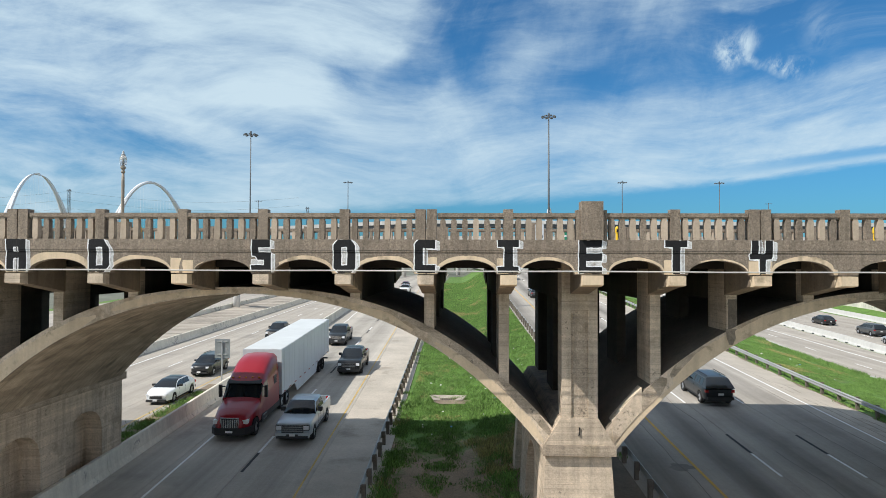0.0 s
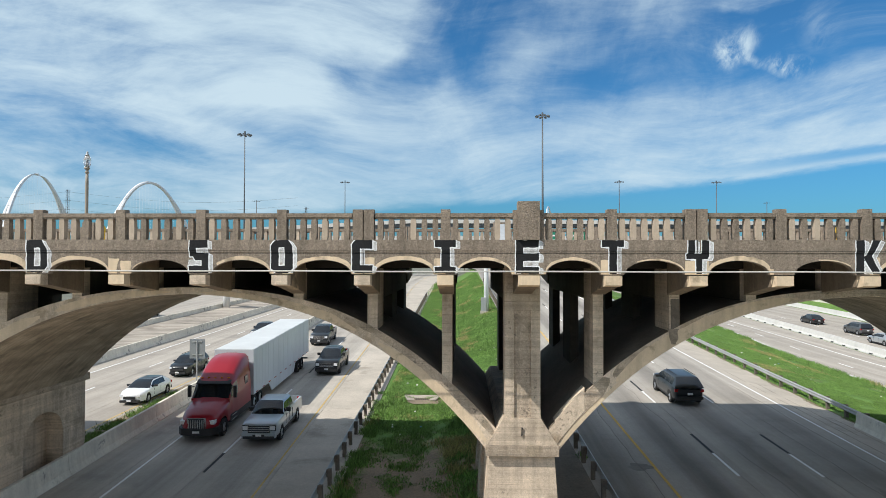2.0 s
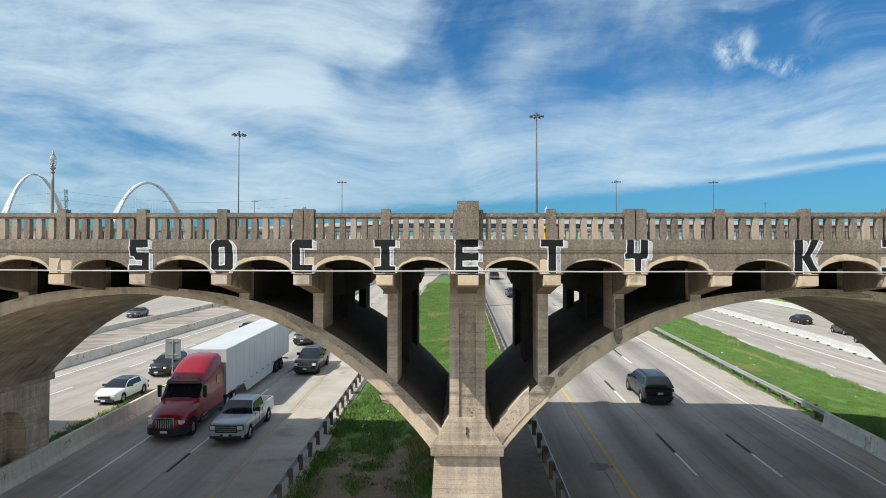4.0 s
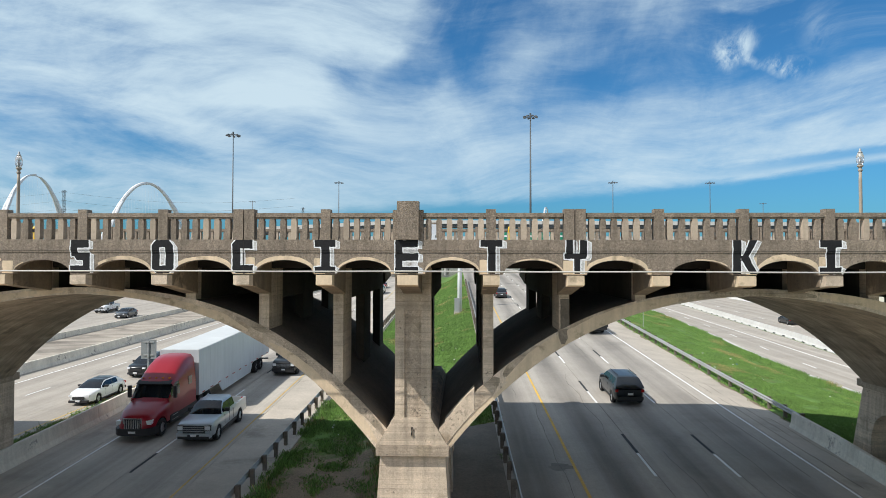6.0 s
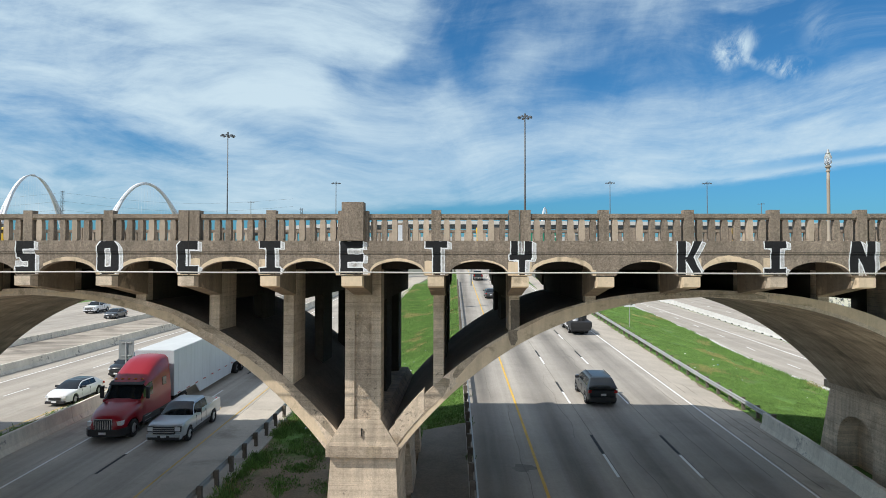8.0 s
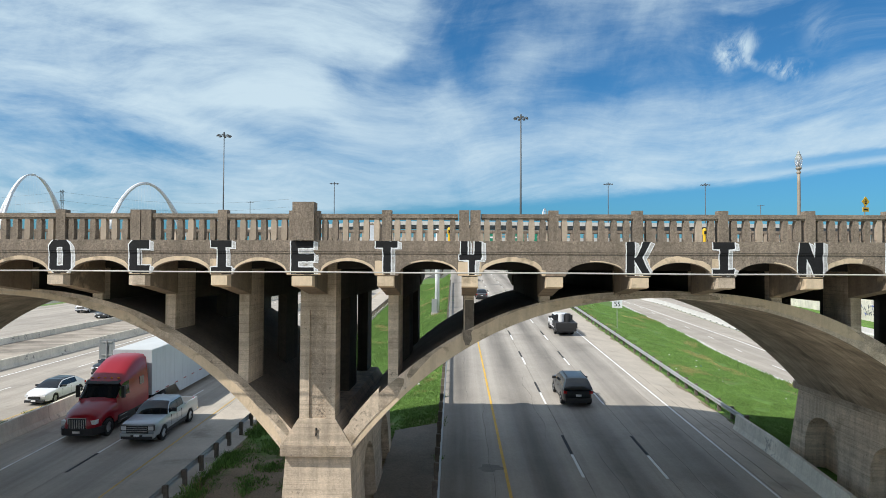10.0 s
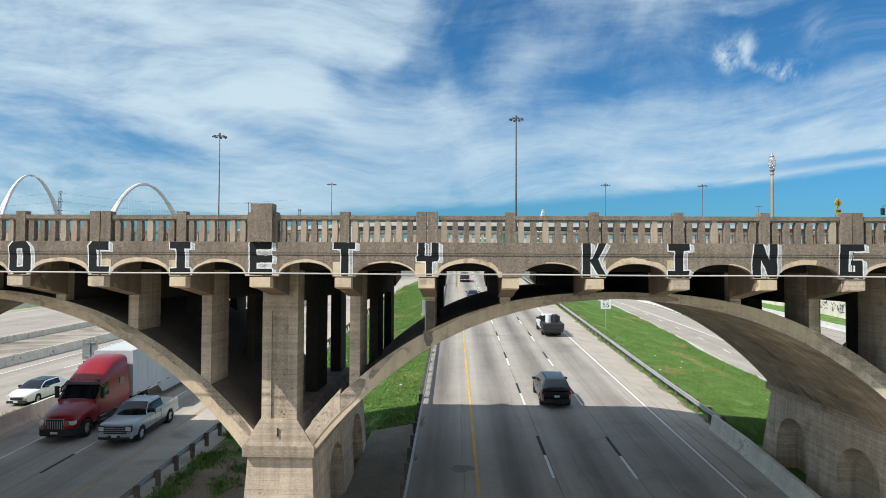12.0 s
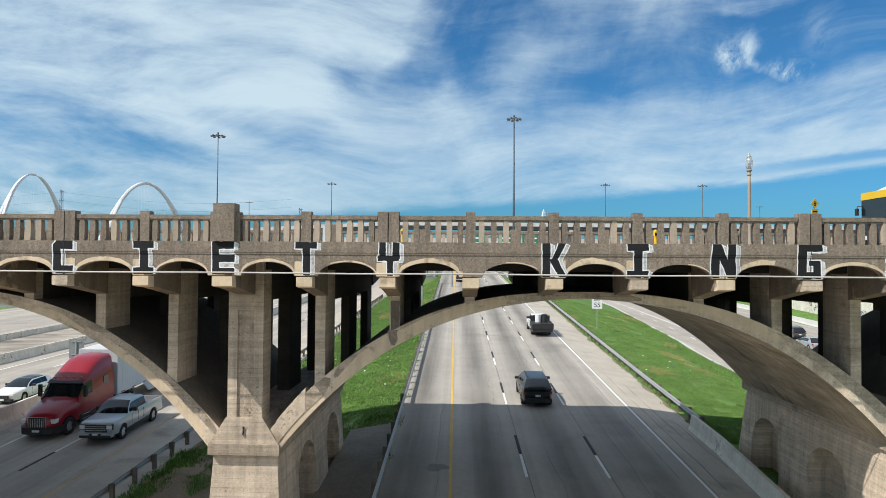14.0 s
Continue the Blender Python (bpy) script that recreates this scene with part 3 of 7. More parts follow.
# ---- concrete barriers and low walls ----
def cracks():
    """Fine wandering cracks in the carriageway and skid marks on its outer shoulder."""
    dark = material("crack_filler", (0.17, 0.155, 0.135), 0.9, var=0.3, grain=0.3, bump=0.05)
    for n_, (x, y0, y1, w, sway) in enumerate(((6.1, 24, 39, 0.014, 0.25), (9.3, 33, 47, 0.012, 0.3), (11.4, 22, 31, 0.014, 0.2), (12.6, 44, 60, 0.014, 0.35), (14.9, 25, 36, 0.012, 0.2),
                                               (16.6, 28, 44, 0.014, 0.2), (5.2, 40, 58, 0.016, 0.2), (18.2, 27, 52, 0.022, 0.10), (18.9, 34, 58, 0.030, 0.12), (19.5, 30, 49, 0.020, 0.10))):
        at = (lambda y, x=x, n_=n_, sway=sway: drift(x)(y) + sway * noise.noise((y * 0.35, n_, 5)) + 0.04 * noise.noise((y * 2.6, n_, 8)))
        zf = z_right if x < 17.6 else (lambda y, x=x: lerp(z_right(y), z_verge(y), (x - 17.55) / 2.9))
        stripe("crack", road_right, at, zf, y0, y1, w, dark, "thin dark crack in the concrete" if x < 18 else "faint dark skid mark", step=0.5, lift=0.009)


cracks()


def jersey(name, xf, zf, y0, y1, height, mat, label, base=0.30, top=0.09, step=3.0, length=9.0, z_back=None):
    """A barrier with sloping foot, cast in lengths with open joints between them."""
    root = thing(name, label, "barrier", kind="structure")
    y = y0
    while y < y1:
        e = min(y + length, y1)
        bm = bmesh.new()
        rows = []
        n = max(1, int((e - y) / step))
        for k in range(n + 1):
            yy = lerp(y, e - 0.03, k / n)
            x, z = xf(yy), zf(yy) - 0.05
            prof = [(-base, 0), (-base, 0.10), (-base * 0.55, 0.34), (-top, height), (top, height), (base * 0.55, 0.34), (base, 0.10), (base, 0)]
            drop = z_back(yy) - 0.05 - z if z_back else 0.0
            rows.append([bm.verts.new((x + a, yy, z + b + (drop if a < 0 and b < 0.2 else 0.0))) for a, b in prof])
        m = len(rows[0])
        for p, q in zip(rows, rows[1:]):
            for j in range(m):
                bm.faces.new((p[j], q[j], q[(j + 1) % m], p[(j + 1) % m]))
        bm.faces.new(rows[0])
        bm.faces.new(rows[-1][::-1])
        part("barrier_length", bm, mat, root)
        y = e
    return root


jersey("barrier_between_roads", barrier_x, z_centre, -6, 180, 1.05, M["barrier"], "long grey concrete traffic barrier with dark rubber scuffs", z_back=z_left)
jersey("barrier_left", const(-37.35), z_left, -6, 230, 0.95, M["barrier"], "pale grey concrete wall along the carriageway", length=18)
jersey("barrier_ramp", const(-45.9), lambda y: z_left(y) + 0.3, -6, 230, 0.95, M["barrier"], "low grey concrete wall with weeds at its foot", length=18)
jersey("barrier_right", lambda y: 20.05 if y > 32 else 20.05 - 0.06 * (32 - y), z_verge, 2, 36, 0.92, M["barrier"], "pale concrete barrier ending at a guardrail", length=6)
front_barrier = jersey("barrier_front", lambda y: 43.6 + bend(y), z_front, -6, 230, 0.90, M["white_wall"], "bright new white concrete barrier between roads", base=0.34, length=15)
slot = bmesh.new()
box(slot, -0.03, 0.03, -0.30, 0.30, 0.0, 0.13)
slot = mesh_of("drain_slot", slot, M["black_paint"])
for k in range(36):
    y = 42.0 + 3.05 * k
    share("drain_slot", slot, front_barrier, pose(43.6 + bend(y) - 0.345, y, z_front(y) + 0.01))
jersey("barrier_outer", lambda y: 60.2 + 1.2 * bend(y), z_front, -6, 230, 0.95, M["white_wall"], "white concrete barrier at the foot of a grass bank", length=15)


# ---- guardrails ----
def guardrail(name, xf, zf, y0, y1, side, label, post_mat, spacing=1.905, base=None):
    """W-shaped steel rail on posts; side is the way (in x) that the rail faces."""
    root = thing(name, label, "guardrail")
    prof = [(0.0, 0.40), (0.06, 0.45), (0.06, 0.50), (0.0, 0.555), (0.06, 0.61), (0.06, 0.66), (0.0, 0.71), (-0.012, 0.71), (0.045, 0.655), (0.045, 0.615), (-0.012, 0.555), (0.045, 0.495), (0.045, 0.455), (-0.012, 0.40)]
    bm = bmesh.new()
    n = int((y1 - y0) / 1.905)
    rows = []
    for k in range(n + 1):
        y = lerp(y0, y1, k / n)
        rows.append([bm.verts.new((xf(y) + side * (0.10 + a), y, zf(y) + b)) for a, b in prof])
    m = len(prof)
    for p, q in zip(rows, rows[1:]):
        for j in range(m):
            bm.faces.new((p[j], q[j], q[(j + 1) % m], p[(j + 1) % m]))
    part("rail", bm, M["galv"], root, "galvanised W-shaped rail")
    pb = bmesh.new()
    box(pb, -0.09, 0.09, -0.075, 0.075, -0.35, 0.74)
    pm = mesh_of("post", pb, post_mat, bevel=0.01)
    bb = bmesh.new()
    box(bb, 0.09 if side > 0 else -0.14, 0.14 if side > 0 else -0.09, -0.07, 0.07, 0.38, 0.72)
    blm = mesh_of("block", bb, post_mat)
    for k in range(int((y1 - y0) / spacing) + 1):
        y = y0 + spacing * k
        x = xf(y) - side * 0.05
        p = share("post", pm, root, pose(x, y, zf(y), random.uniform(-1.5, 1.5), random.uniform(-1.5, 1.5), random.uniform(-4, 4)))
        share("block", blm, p, pose(0, 0, 0))
    return root


guardrail("guardrail", lambda y: 20.62, z_verge, 36.2, 150, -1, "galvanised steel guardrail on dark posts beside grass", M["post_wood"])
guardrail("guardrail", lambda y: 3.72 - 0.013 * (y - 28), z_right, -26, 130, 1, "steel guardrail on weathered timber posts along the median", M["post_wood"])
guardrail("guardrail", centre_rail, z_centre, -26, 130, -1, "steel guardrail on weathered timber posts beside the shoulder", M["post_wood"])


# ---- the viaduct ----
BAY, X0, SPAN = 2.448, 0.08, 22.03
Y_FACE, Y_FAR = 20.8, 31.25         # arch faces
Y_LIP, Y_LIP_FAR = 18.80, 34.1      # outer faces of the parapets
Z_CROWN = 8.49
viaduct = thing("viaduct", "old concrete open-spandrel arch bridge with tan weathered faces", "bridge", kind="structure")


def bay_x(i):
    """Where the cross walls, brackets and posts stand; the bays widen a little towards one end."""
    return X0 + i * BAY - (0.09 * min(-5 - i, 3) if i < -5 else 0.0) + (0.03 * min(i - 5, 3) if i > 5 else 0.0)


def rib_line(u, k=0.0):
    """Line of the arch rib at u from its crown. k: which arch; the springing at the outer piers is higher."""
    flat = 0.925 if (abs(k) == 0.5 and u * k > 0) or (abs(k) == 1.5 and u * k < 0) else 1.0
    u = abs(u)
    return Z_CROWN - flat * (0.0236 * u * u + 0.00284 * u ** 3)


def soffit_z(u, k=0.0):
    return rib_line(u, k) - 0.02 - 0.10 * math.sin(math.pi * min(abs(u), 10.0) / 10)


def crown_top(u, k=0.0):
    return rib_line(u, k) + 0.20 + 0.10 * min(1.0, max(0.0, (abs(u) - 1) / 4)) + 0.00073 * abs(u) ** 3


def build_arch(k):
    xc = X0 + k * SPAN
    bm = bmesh.new()
    us = [-10.42, -10.2, -10.0] + [lerp(-9.95, 9.95, k / 64) for k in range(65)] + [10.0, 10.2, 10.42]
    strip(bm, [(xc + u, soffit_z(u, k) if abs(u) < 9.96 else max(soffit_z(u, k), 3.98 if soffit_z(u, k) > soffit_z(u) else 3.66)) for u in us], [(xc + u, crown_top(u, k)) for u in us], Y_FACE, Y_FAR)
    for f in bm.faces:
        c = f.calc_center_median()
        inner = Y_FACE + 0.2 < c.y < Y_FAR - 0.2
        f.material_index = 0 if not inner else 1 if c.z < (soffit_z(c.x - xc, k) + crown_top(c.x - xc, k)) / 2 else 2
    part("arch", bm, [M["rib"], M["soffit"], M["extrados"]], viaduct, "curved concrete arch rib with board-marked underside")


for k in (-1.5, -0.5, 0.5, 1.5):
    build_arch(k)


def arch_slices(bm, a0, a1, spring, rise, top, put, n=14):
    """Wall above an arched opening from a0 to a1: upright slices from the arch line to the top. put(a, z) gives the two corners across the wall."""
    rows = []
    for k in range(n + 1):
        a = lerp(a0, a1, k / n)
        s = 2 * k / n - 1
        z = spring + rise * math.sqrt(max(0.0, 1 - s * s))
        rows.append((put(a, z), put(a, top)))
    verts = [[bm.verts.new(p) for p in (*r[0], *r[1][::-1])] for r in rows]
    for p, q in zip(verts, verts[1:]):
        for j in range(4):
            bm.faces.new((p[j], q[j], q[(j + 1) % 4], p[(j + 1) % 4]))
    bm.faces.new(verts[0])
    bm.faces.new(verts[-1][::-1])


NICHES = {-1: ((22.75, 25.45), (27.1, 29.85))}


def batter(bm, xc, k):
    """The pier widens downwards; one of them stands upright."""
    for v in bm.verts:
        d = 0.0 if k == -1 else 0.062 * (3.28 - v.co.z)
        if abs(v.co.x - xc) > 0.55:
            v.co.x += d if v.co.x > xc else -d
        if v.co.y < 21.4 or v.co.y > 30.9:
            v.co.y += (3 if k == 1 else 1) * d if v.co.y > 26 else -d
    return bm


def build_pier(k):
    xc = X0 + k * SPAN - 0.01
    up = 0.32 if abs(k) == 1 else 0.0
    niches = NICHES.get(k, ((23.35, 26.0), (28.1, 30.7)))
    pier = part("pier", (lambda bm: (box(bm, xc - 0.25, xc + 0.25, 21.41, 30.89, -3.0, 3.25 + up), bm)[1])(bmesh.new()), M["concrete"], viaduct, "massive concrete pier with arched recesses")
    for s in (-1, 1):
        bm = bmesh.new()
        xa, xb = sorted((xc + s * 0.24, xc + s * 1.06))
        edges = [20.95, *niches[0], *niches[1], 31.55]
        for a, b in ((0, 1), (2, 3), (4, 5)):
            box(bm, xa, xb, edges[a], edges[b], -3.0, 3.28 + up)
        for a, b in niches:
            arch_slices(bm, a, b, 1.55, 1.10, 3.28 + up, lambda y, z: ((xa, y, z), (xb, y, z)))
        part("pier_side", batter(bm, xc, k), M["concrete"], pier)
        if k == 1 and s < 0:
            # small blind doorways in the recesses
            for a, b in niches:
                bm = bmesh.new()
                box(bm, xc - 0.31, xc - 0.252, a + 0.08, a + 0.85, -3.0, 1.0)
                door = part("blind_door", bm, M["panel"], pier, "rough blind doorway in the recess", bevel=0.01)
                bm = bmesh.new()
                box(bm, xc - 0.35, xc - 0.252, a + 0.86, a + 0.96, -3.0, 1.10)
                box(bm, xc - 0.35, xc - 0.252, a + 0.08, a + 0.859, 1.002, 1.10)
                part("door_surround", bm, M["concrete"], door)
    for y0, y1 in ((20.95, 21.38), (30.92, 31.55)):
        bm = bmesh.new()
        box(bm, xc - 0.242, xc + 0.242, y0, y1, -3.0, 3.279 + up)
        part("pier_end", batter(bm, xc, k), M["concrete"], pier)
    bm = bmesh.new()
    box(bm, xc - 1.18, xc + 1.18, 20.72, 31.75, 3.28 + up, 3.63 + up)
    part("ledge", bm, M["panel"], pier, "projecting concrete ledge", bevel=0.025)
    # sloping seat of the arches
    bm = bmesh.new()
    lo = [bm.verts.new(p) for p in ((xc - 1.14, 20.76, 3.63 + up), (xc + 1.14, 20.76, 3.63 + up), (xc + 1.14, 31.1, 3.63 + up), (xc - 1.14, 31.1, 3.63 + up))]
    hi = [bm.verts.new(p) for p in ((xc - 0.60, 20.74, 4.5 + up), (xc + 0.60, 20.74, 4.5 + up), (xc + 0.60, 31.1, 4.5 + up), (xc - 0.60, 31.1, 4.5 + up))]
    bm.faces.new(lo[::-1])
    bm.faces.new(hi)
    for j in range(4):
        bm.faces.new((lo[j], lo[(j + 1) % 4], hi[(j + 1) % 4], hi[j]))
    part("arch_seat", bm, M["concrete"], pier)


for k in (-2, -1, 0, 1, 2):
    build_pier(k)

OPEN = ((22.35, 25.2), (26.95, 29.95))      # gaps in the cross walls


def top_of_arch(x):
    k = math.floor((x - X0) / SPAN)
    return crown_top(x - (X0 + (k + 0.5) * SPAN), k + 0.5)


def build_bent(i):
    """Cross wall on the arch below the deck, with two gaps, and its bracket."""
    x = bay_x(i)
    at_pier = i % 9 == 0
    w = 0.58 if at_pier else 0.165
    zb = 4.45 if at_pier else min(top_of_arch(x - w), top_of_arch(x + w)) - 0.06
    front, back = (Y_FACE - 0.03, Y_FAR) if at_pier else (Y_FACE + 0.02, Y_FAR - 0.02)
    gaps = ((21.6, 25.2), (26.95, 29.95)) if at_pier else OPEN
    head = 8.30
    bm, inside_bm, panel_bm = bmesh.new(), bmesh.new(), bmesh.new()
    if zb < head - 0.1:
        for a, b in ((front, gaps[0][0]), (gaps[0][1], gaps[1][0]), (gaps[1][1], back)):
            if b - a < 0.1:
                continue
            if at_pier and a == front:
                # front of the pier column with a sunk panel
                box(bm, x - w, x - 0.27, front, b, zb, head)
                box(bm, x + 0.28, x + w, front, b, zb, head)
                box(panel_bm, x - 0.268, x + 0.278, front + 0.06, b - 0.05, zb, 7.998)
                box(bm, x - 0.27, x + 0.28, front, b, 8.0, head)
            else:
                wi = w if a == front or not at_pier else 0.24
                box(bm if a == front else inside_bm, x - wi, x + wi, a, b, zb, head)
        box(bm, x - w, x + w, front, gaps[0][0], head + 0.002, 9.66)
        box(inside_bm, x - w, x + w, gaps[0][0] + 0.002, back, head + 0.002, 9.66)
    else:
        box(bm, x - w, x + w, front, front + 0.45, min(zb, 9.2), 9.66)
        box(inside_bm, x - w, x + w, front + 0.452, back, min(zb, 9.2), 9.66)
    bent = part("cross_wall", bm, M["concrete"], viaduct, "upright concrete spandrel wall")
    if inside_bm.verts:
        part("inner_wall", inside_bm, M["inner_wall"], bent, "inner length of the wall, toned dark for under-deck shade")
    if panel_bm.verts:
        part("sunk_panel", panel_bm, M["panel"], bent, "rough dark sunk panel")
    hw = 0.30 if at_pier else 0.235
    for y_out, y_in in ((18.64, Y_FACE + 0.02), (34.26, Y_FAR - 0.02)):
        s = 1 if y_in > y_out else -1
        # the arm dies into the arch near the crown; its outer end is a block of its own
        zi = max(8.50, min(9.2, top_of_arch(x) - 0.08))
        cut = y_out + s * 0.34
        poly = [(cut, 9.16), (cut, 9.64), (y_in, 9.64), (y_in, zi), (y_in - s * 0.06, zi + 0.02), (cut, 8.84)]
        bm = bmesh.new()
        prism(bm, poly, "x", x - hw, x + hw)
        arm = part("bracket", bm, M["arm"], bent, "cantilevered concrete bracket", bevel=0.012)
        poly = [(y_out, 8.87), (y_out, 9.15), (cut, 9.15), (cut, 8.815), (y_out + s * 0.28, 8.82)]
        bm = bmesh.new()
        prism(bm, poly, "x", x - hw - 0.003, x + hw + 0.003)
        part("bracket_end", bm, M["patch"] if i in (1, 2, 3, 4, 6, 8, -5, -1, 0) else M["concrete"], bent, "pale end block of the bracket", bevel=0.012)


for i in range(-18, 19):
    build_bent(i)


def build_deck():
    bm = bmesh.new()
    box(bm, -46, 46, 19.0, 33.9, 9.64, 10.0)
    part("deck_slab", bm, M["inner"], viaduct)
    bm = bmesh.new()
    box(bm, -46, 46, 21.2, 31.7, 10.0, 10.06)
    part("deck_road", bm, M["asphalt_deck"], viaduct, "dark asphalt road surface")
    for y0, y1 in ((19.08, 21.19), (31.71, 33.82)):
        bm = bmesh.new()
        box(bm, -46, 46, y0, y1, 10.0, 10.19 if y0 < 25 else 10.54)
        part("sidewalk", bm, M["shoulder"], viaduct)
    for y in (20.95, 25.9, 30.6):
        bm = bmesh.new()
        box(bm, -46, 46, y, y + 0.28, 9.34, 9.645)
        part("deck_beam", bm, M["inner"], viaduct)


build_deck()


def build_parapet(y_out, inward):
    """Fascia, plinth, posts, balusters and top rail of one side."""
    s = inward
    bm = bmesh.new()
    ys = sorted((y_out, y_out + s * 0.30))
    box(bm, -46, 46, ys[0], ys[1], 9.88, 10.20)
    parapet = part("parapet", bm, M["aggregate"], viaduct, "brown pebbly concrete parapet with square balusters", bevel=0.015)
    bm = bmesh.new()
    ym = sorted((y_out + s * 0.012, y_out + s * 0.28))
    box(bm, -46, 46, ym[0], ym[1], 9.82, 9.88)
    part("moulding", bm, M["aggregate"], parapet)
    yc = sorted((y_out + s * 0.032, y_out + s * 0.24))
    for i in range(-18, 18):
        xa, xb = bay_x(i), bay_x(i + 1)
        ga = 0.50 if i % 9 == 0 else 0.34
        gb = 0.50 if (i + 1) % 9 == 0 else 0.34
        bm = bmesh.new()
        arch_slices(bm, xa + ga, xb - gb, 9.17, 0.42, 9.82, lambda x, z: ((x, yc[0], z), (x, yc[1], z)), n=18)
        box(bm, xa, xa + ga, yc[0], yc[1], 9.17, 9.82)
        box(bm, xb - gb, xb, yc[0], yc[1], 9.17, 9.82)
        part("fascia_arch", bm, M["aggregate"], parapet)
    # rail
    pm = bmesh.new()
    box(pm, -0.142, 0.142, -0.13, 0.13, 0, 0.90)
    pm = mesh_of("post", pm, M["aggregate"], bevel=0.018)
    half = bmesh.new()
    box(half, -0.15, 0.15, -0.15, 0.15, 0, 0.90)
    half = mesh_of("post", half, M["aggregate"], bevel=0.018)
    bigp = bmesh.new()
    box(bigp, -0.32, 0.32, -0.24, 0.20, 0, 1.13)
    bigp = mesh_of("post", bigp, M["aggregate"], bevel=0.02)
    wing = bmesh.new()
    box(wing, -0.45, 0.45, -0.13, 0.13, 0, 0.88)
    wing = mesh_of("post_wing", wing, M["aggregate"], bevel=0.015)
    bal = []
    for mat in (M["aggregate"], M["baluster_tan"]):
        b = bmesh.new()
        prism(b, [(-0.070, -0.02), (0.070, -0.02), (0.070, 0.06), (0.082, 0.085), (0.082, 0.57), (0.070, 0.60), (0.070, 0.68), (-0.070, 0.68), (-0.070, 0.60), (-0.082, 0.57), (-0.082, 0.085), (-0.070, 0.06)], "y", -0.09, 0.09)
        bal.append(mesh_of("baluster", b, mat, bevel=0.012))
    yr = y_out + s * 0.16
    for i in range(-18, 19):
        x = bay_x(i)
        turn = 0 if s > 0 else 180
        if i % 9 == 0:
            share("post", bigp, parapet, pose(x, yr - s * 0.02, 10.20, 0, 0, turn))
            share("post_wing", wing, parapet, pose(x, yr, 10.20, 0, 0, turn))
            ends = 0.45
        elif i % 9 in (2, 7):
            for d in (-0.166, 0.166):
                share("post", half, parapet, pose(x + d, yr, 10.20))
            ends = 0.34
        else:
            share("post", pm, parapet, pose(x, yr, 10.20))
            ends = 0.142
        if i == 18:
            break
        nxt = i + 1
        ends2 = 0.45 if nxt % 9 == 0 else 0.34 if nxt % 9 in (2, 7) else 0.142
        a, b = x + ends, bay_x(nxt) - ends2
        bm = bmesh.new()
        box(bm, a, b, yr - 0.12, yr + 0.12, 10.87, 10.99)
        rail = part("top_rail", bm, M["aggregate"], parapet, bevel=0.02)
        bm = bmesh.new()
        box(bm, a, b, yr - 0.085, yr + 0.085, 10.815, 10.872)
        part("rail_fillet", bm, M["aggregate"], rail)
        n = 6
        for j in range(n):
            xb_ = lerp(a, b, (j + 0.5) / n)
            tan = random.random() < (0.5 if i < 3 else 0.25)
            share("baluster", bal[1 if tan else 0], parapet, pose(xb_, yr, 10.18, 0, 0, random.choice((0, 180))))
    return parapet


near_parapet = build_parapet(Y_LIP, 1)
far_parapet = build_parapet(Y_LIP_FAR, -1)
far_parapet.location.z = 0.35      # that side of the deck lies higher
bm = bmesh.new()
tube(bm, [(-46 + 2 * k, 18.765, 9.262 + 0.008 * math.sin(k * 1.7)) for k in range(47)], 0.023, 8)
conduit = part("conduit", bm, M["pipe"], viaduct, "thin pale conduit pipe along the fascia", smooth=True)


# ---- painted letters and mortar repairs on the near fascia ----
def inside(poly, x, z):
    hit = False
    for (xa, za), (xb, zb) in zip(poly, poly[1:] + poly[:1]):
        if (za > z) != (zb > z) and x < (xb - xa) * (z - za) / (zb - za) + xa:
            hit = not hit
    return hit


def rect(x0, x1, z0, z1):
    return [(x0, z0), (x1, z0), (x1, z1), (x0, z1)]


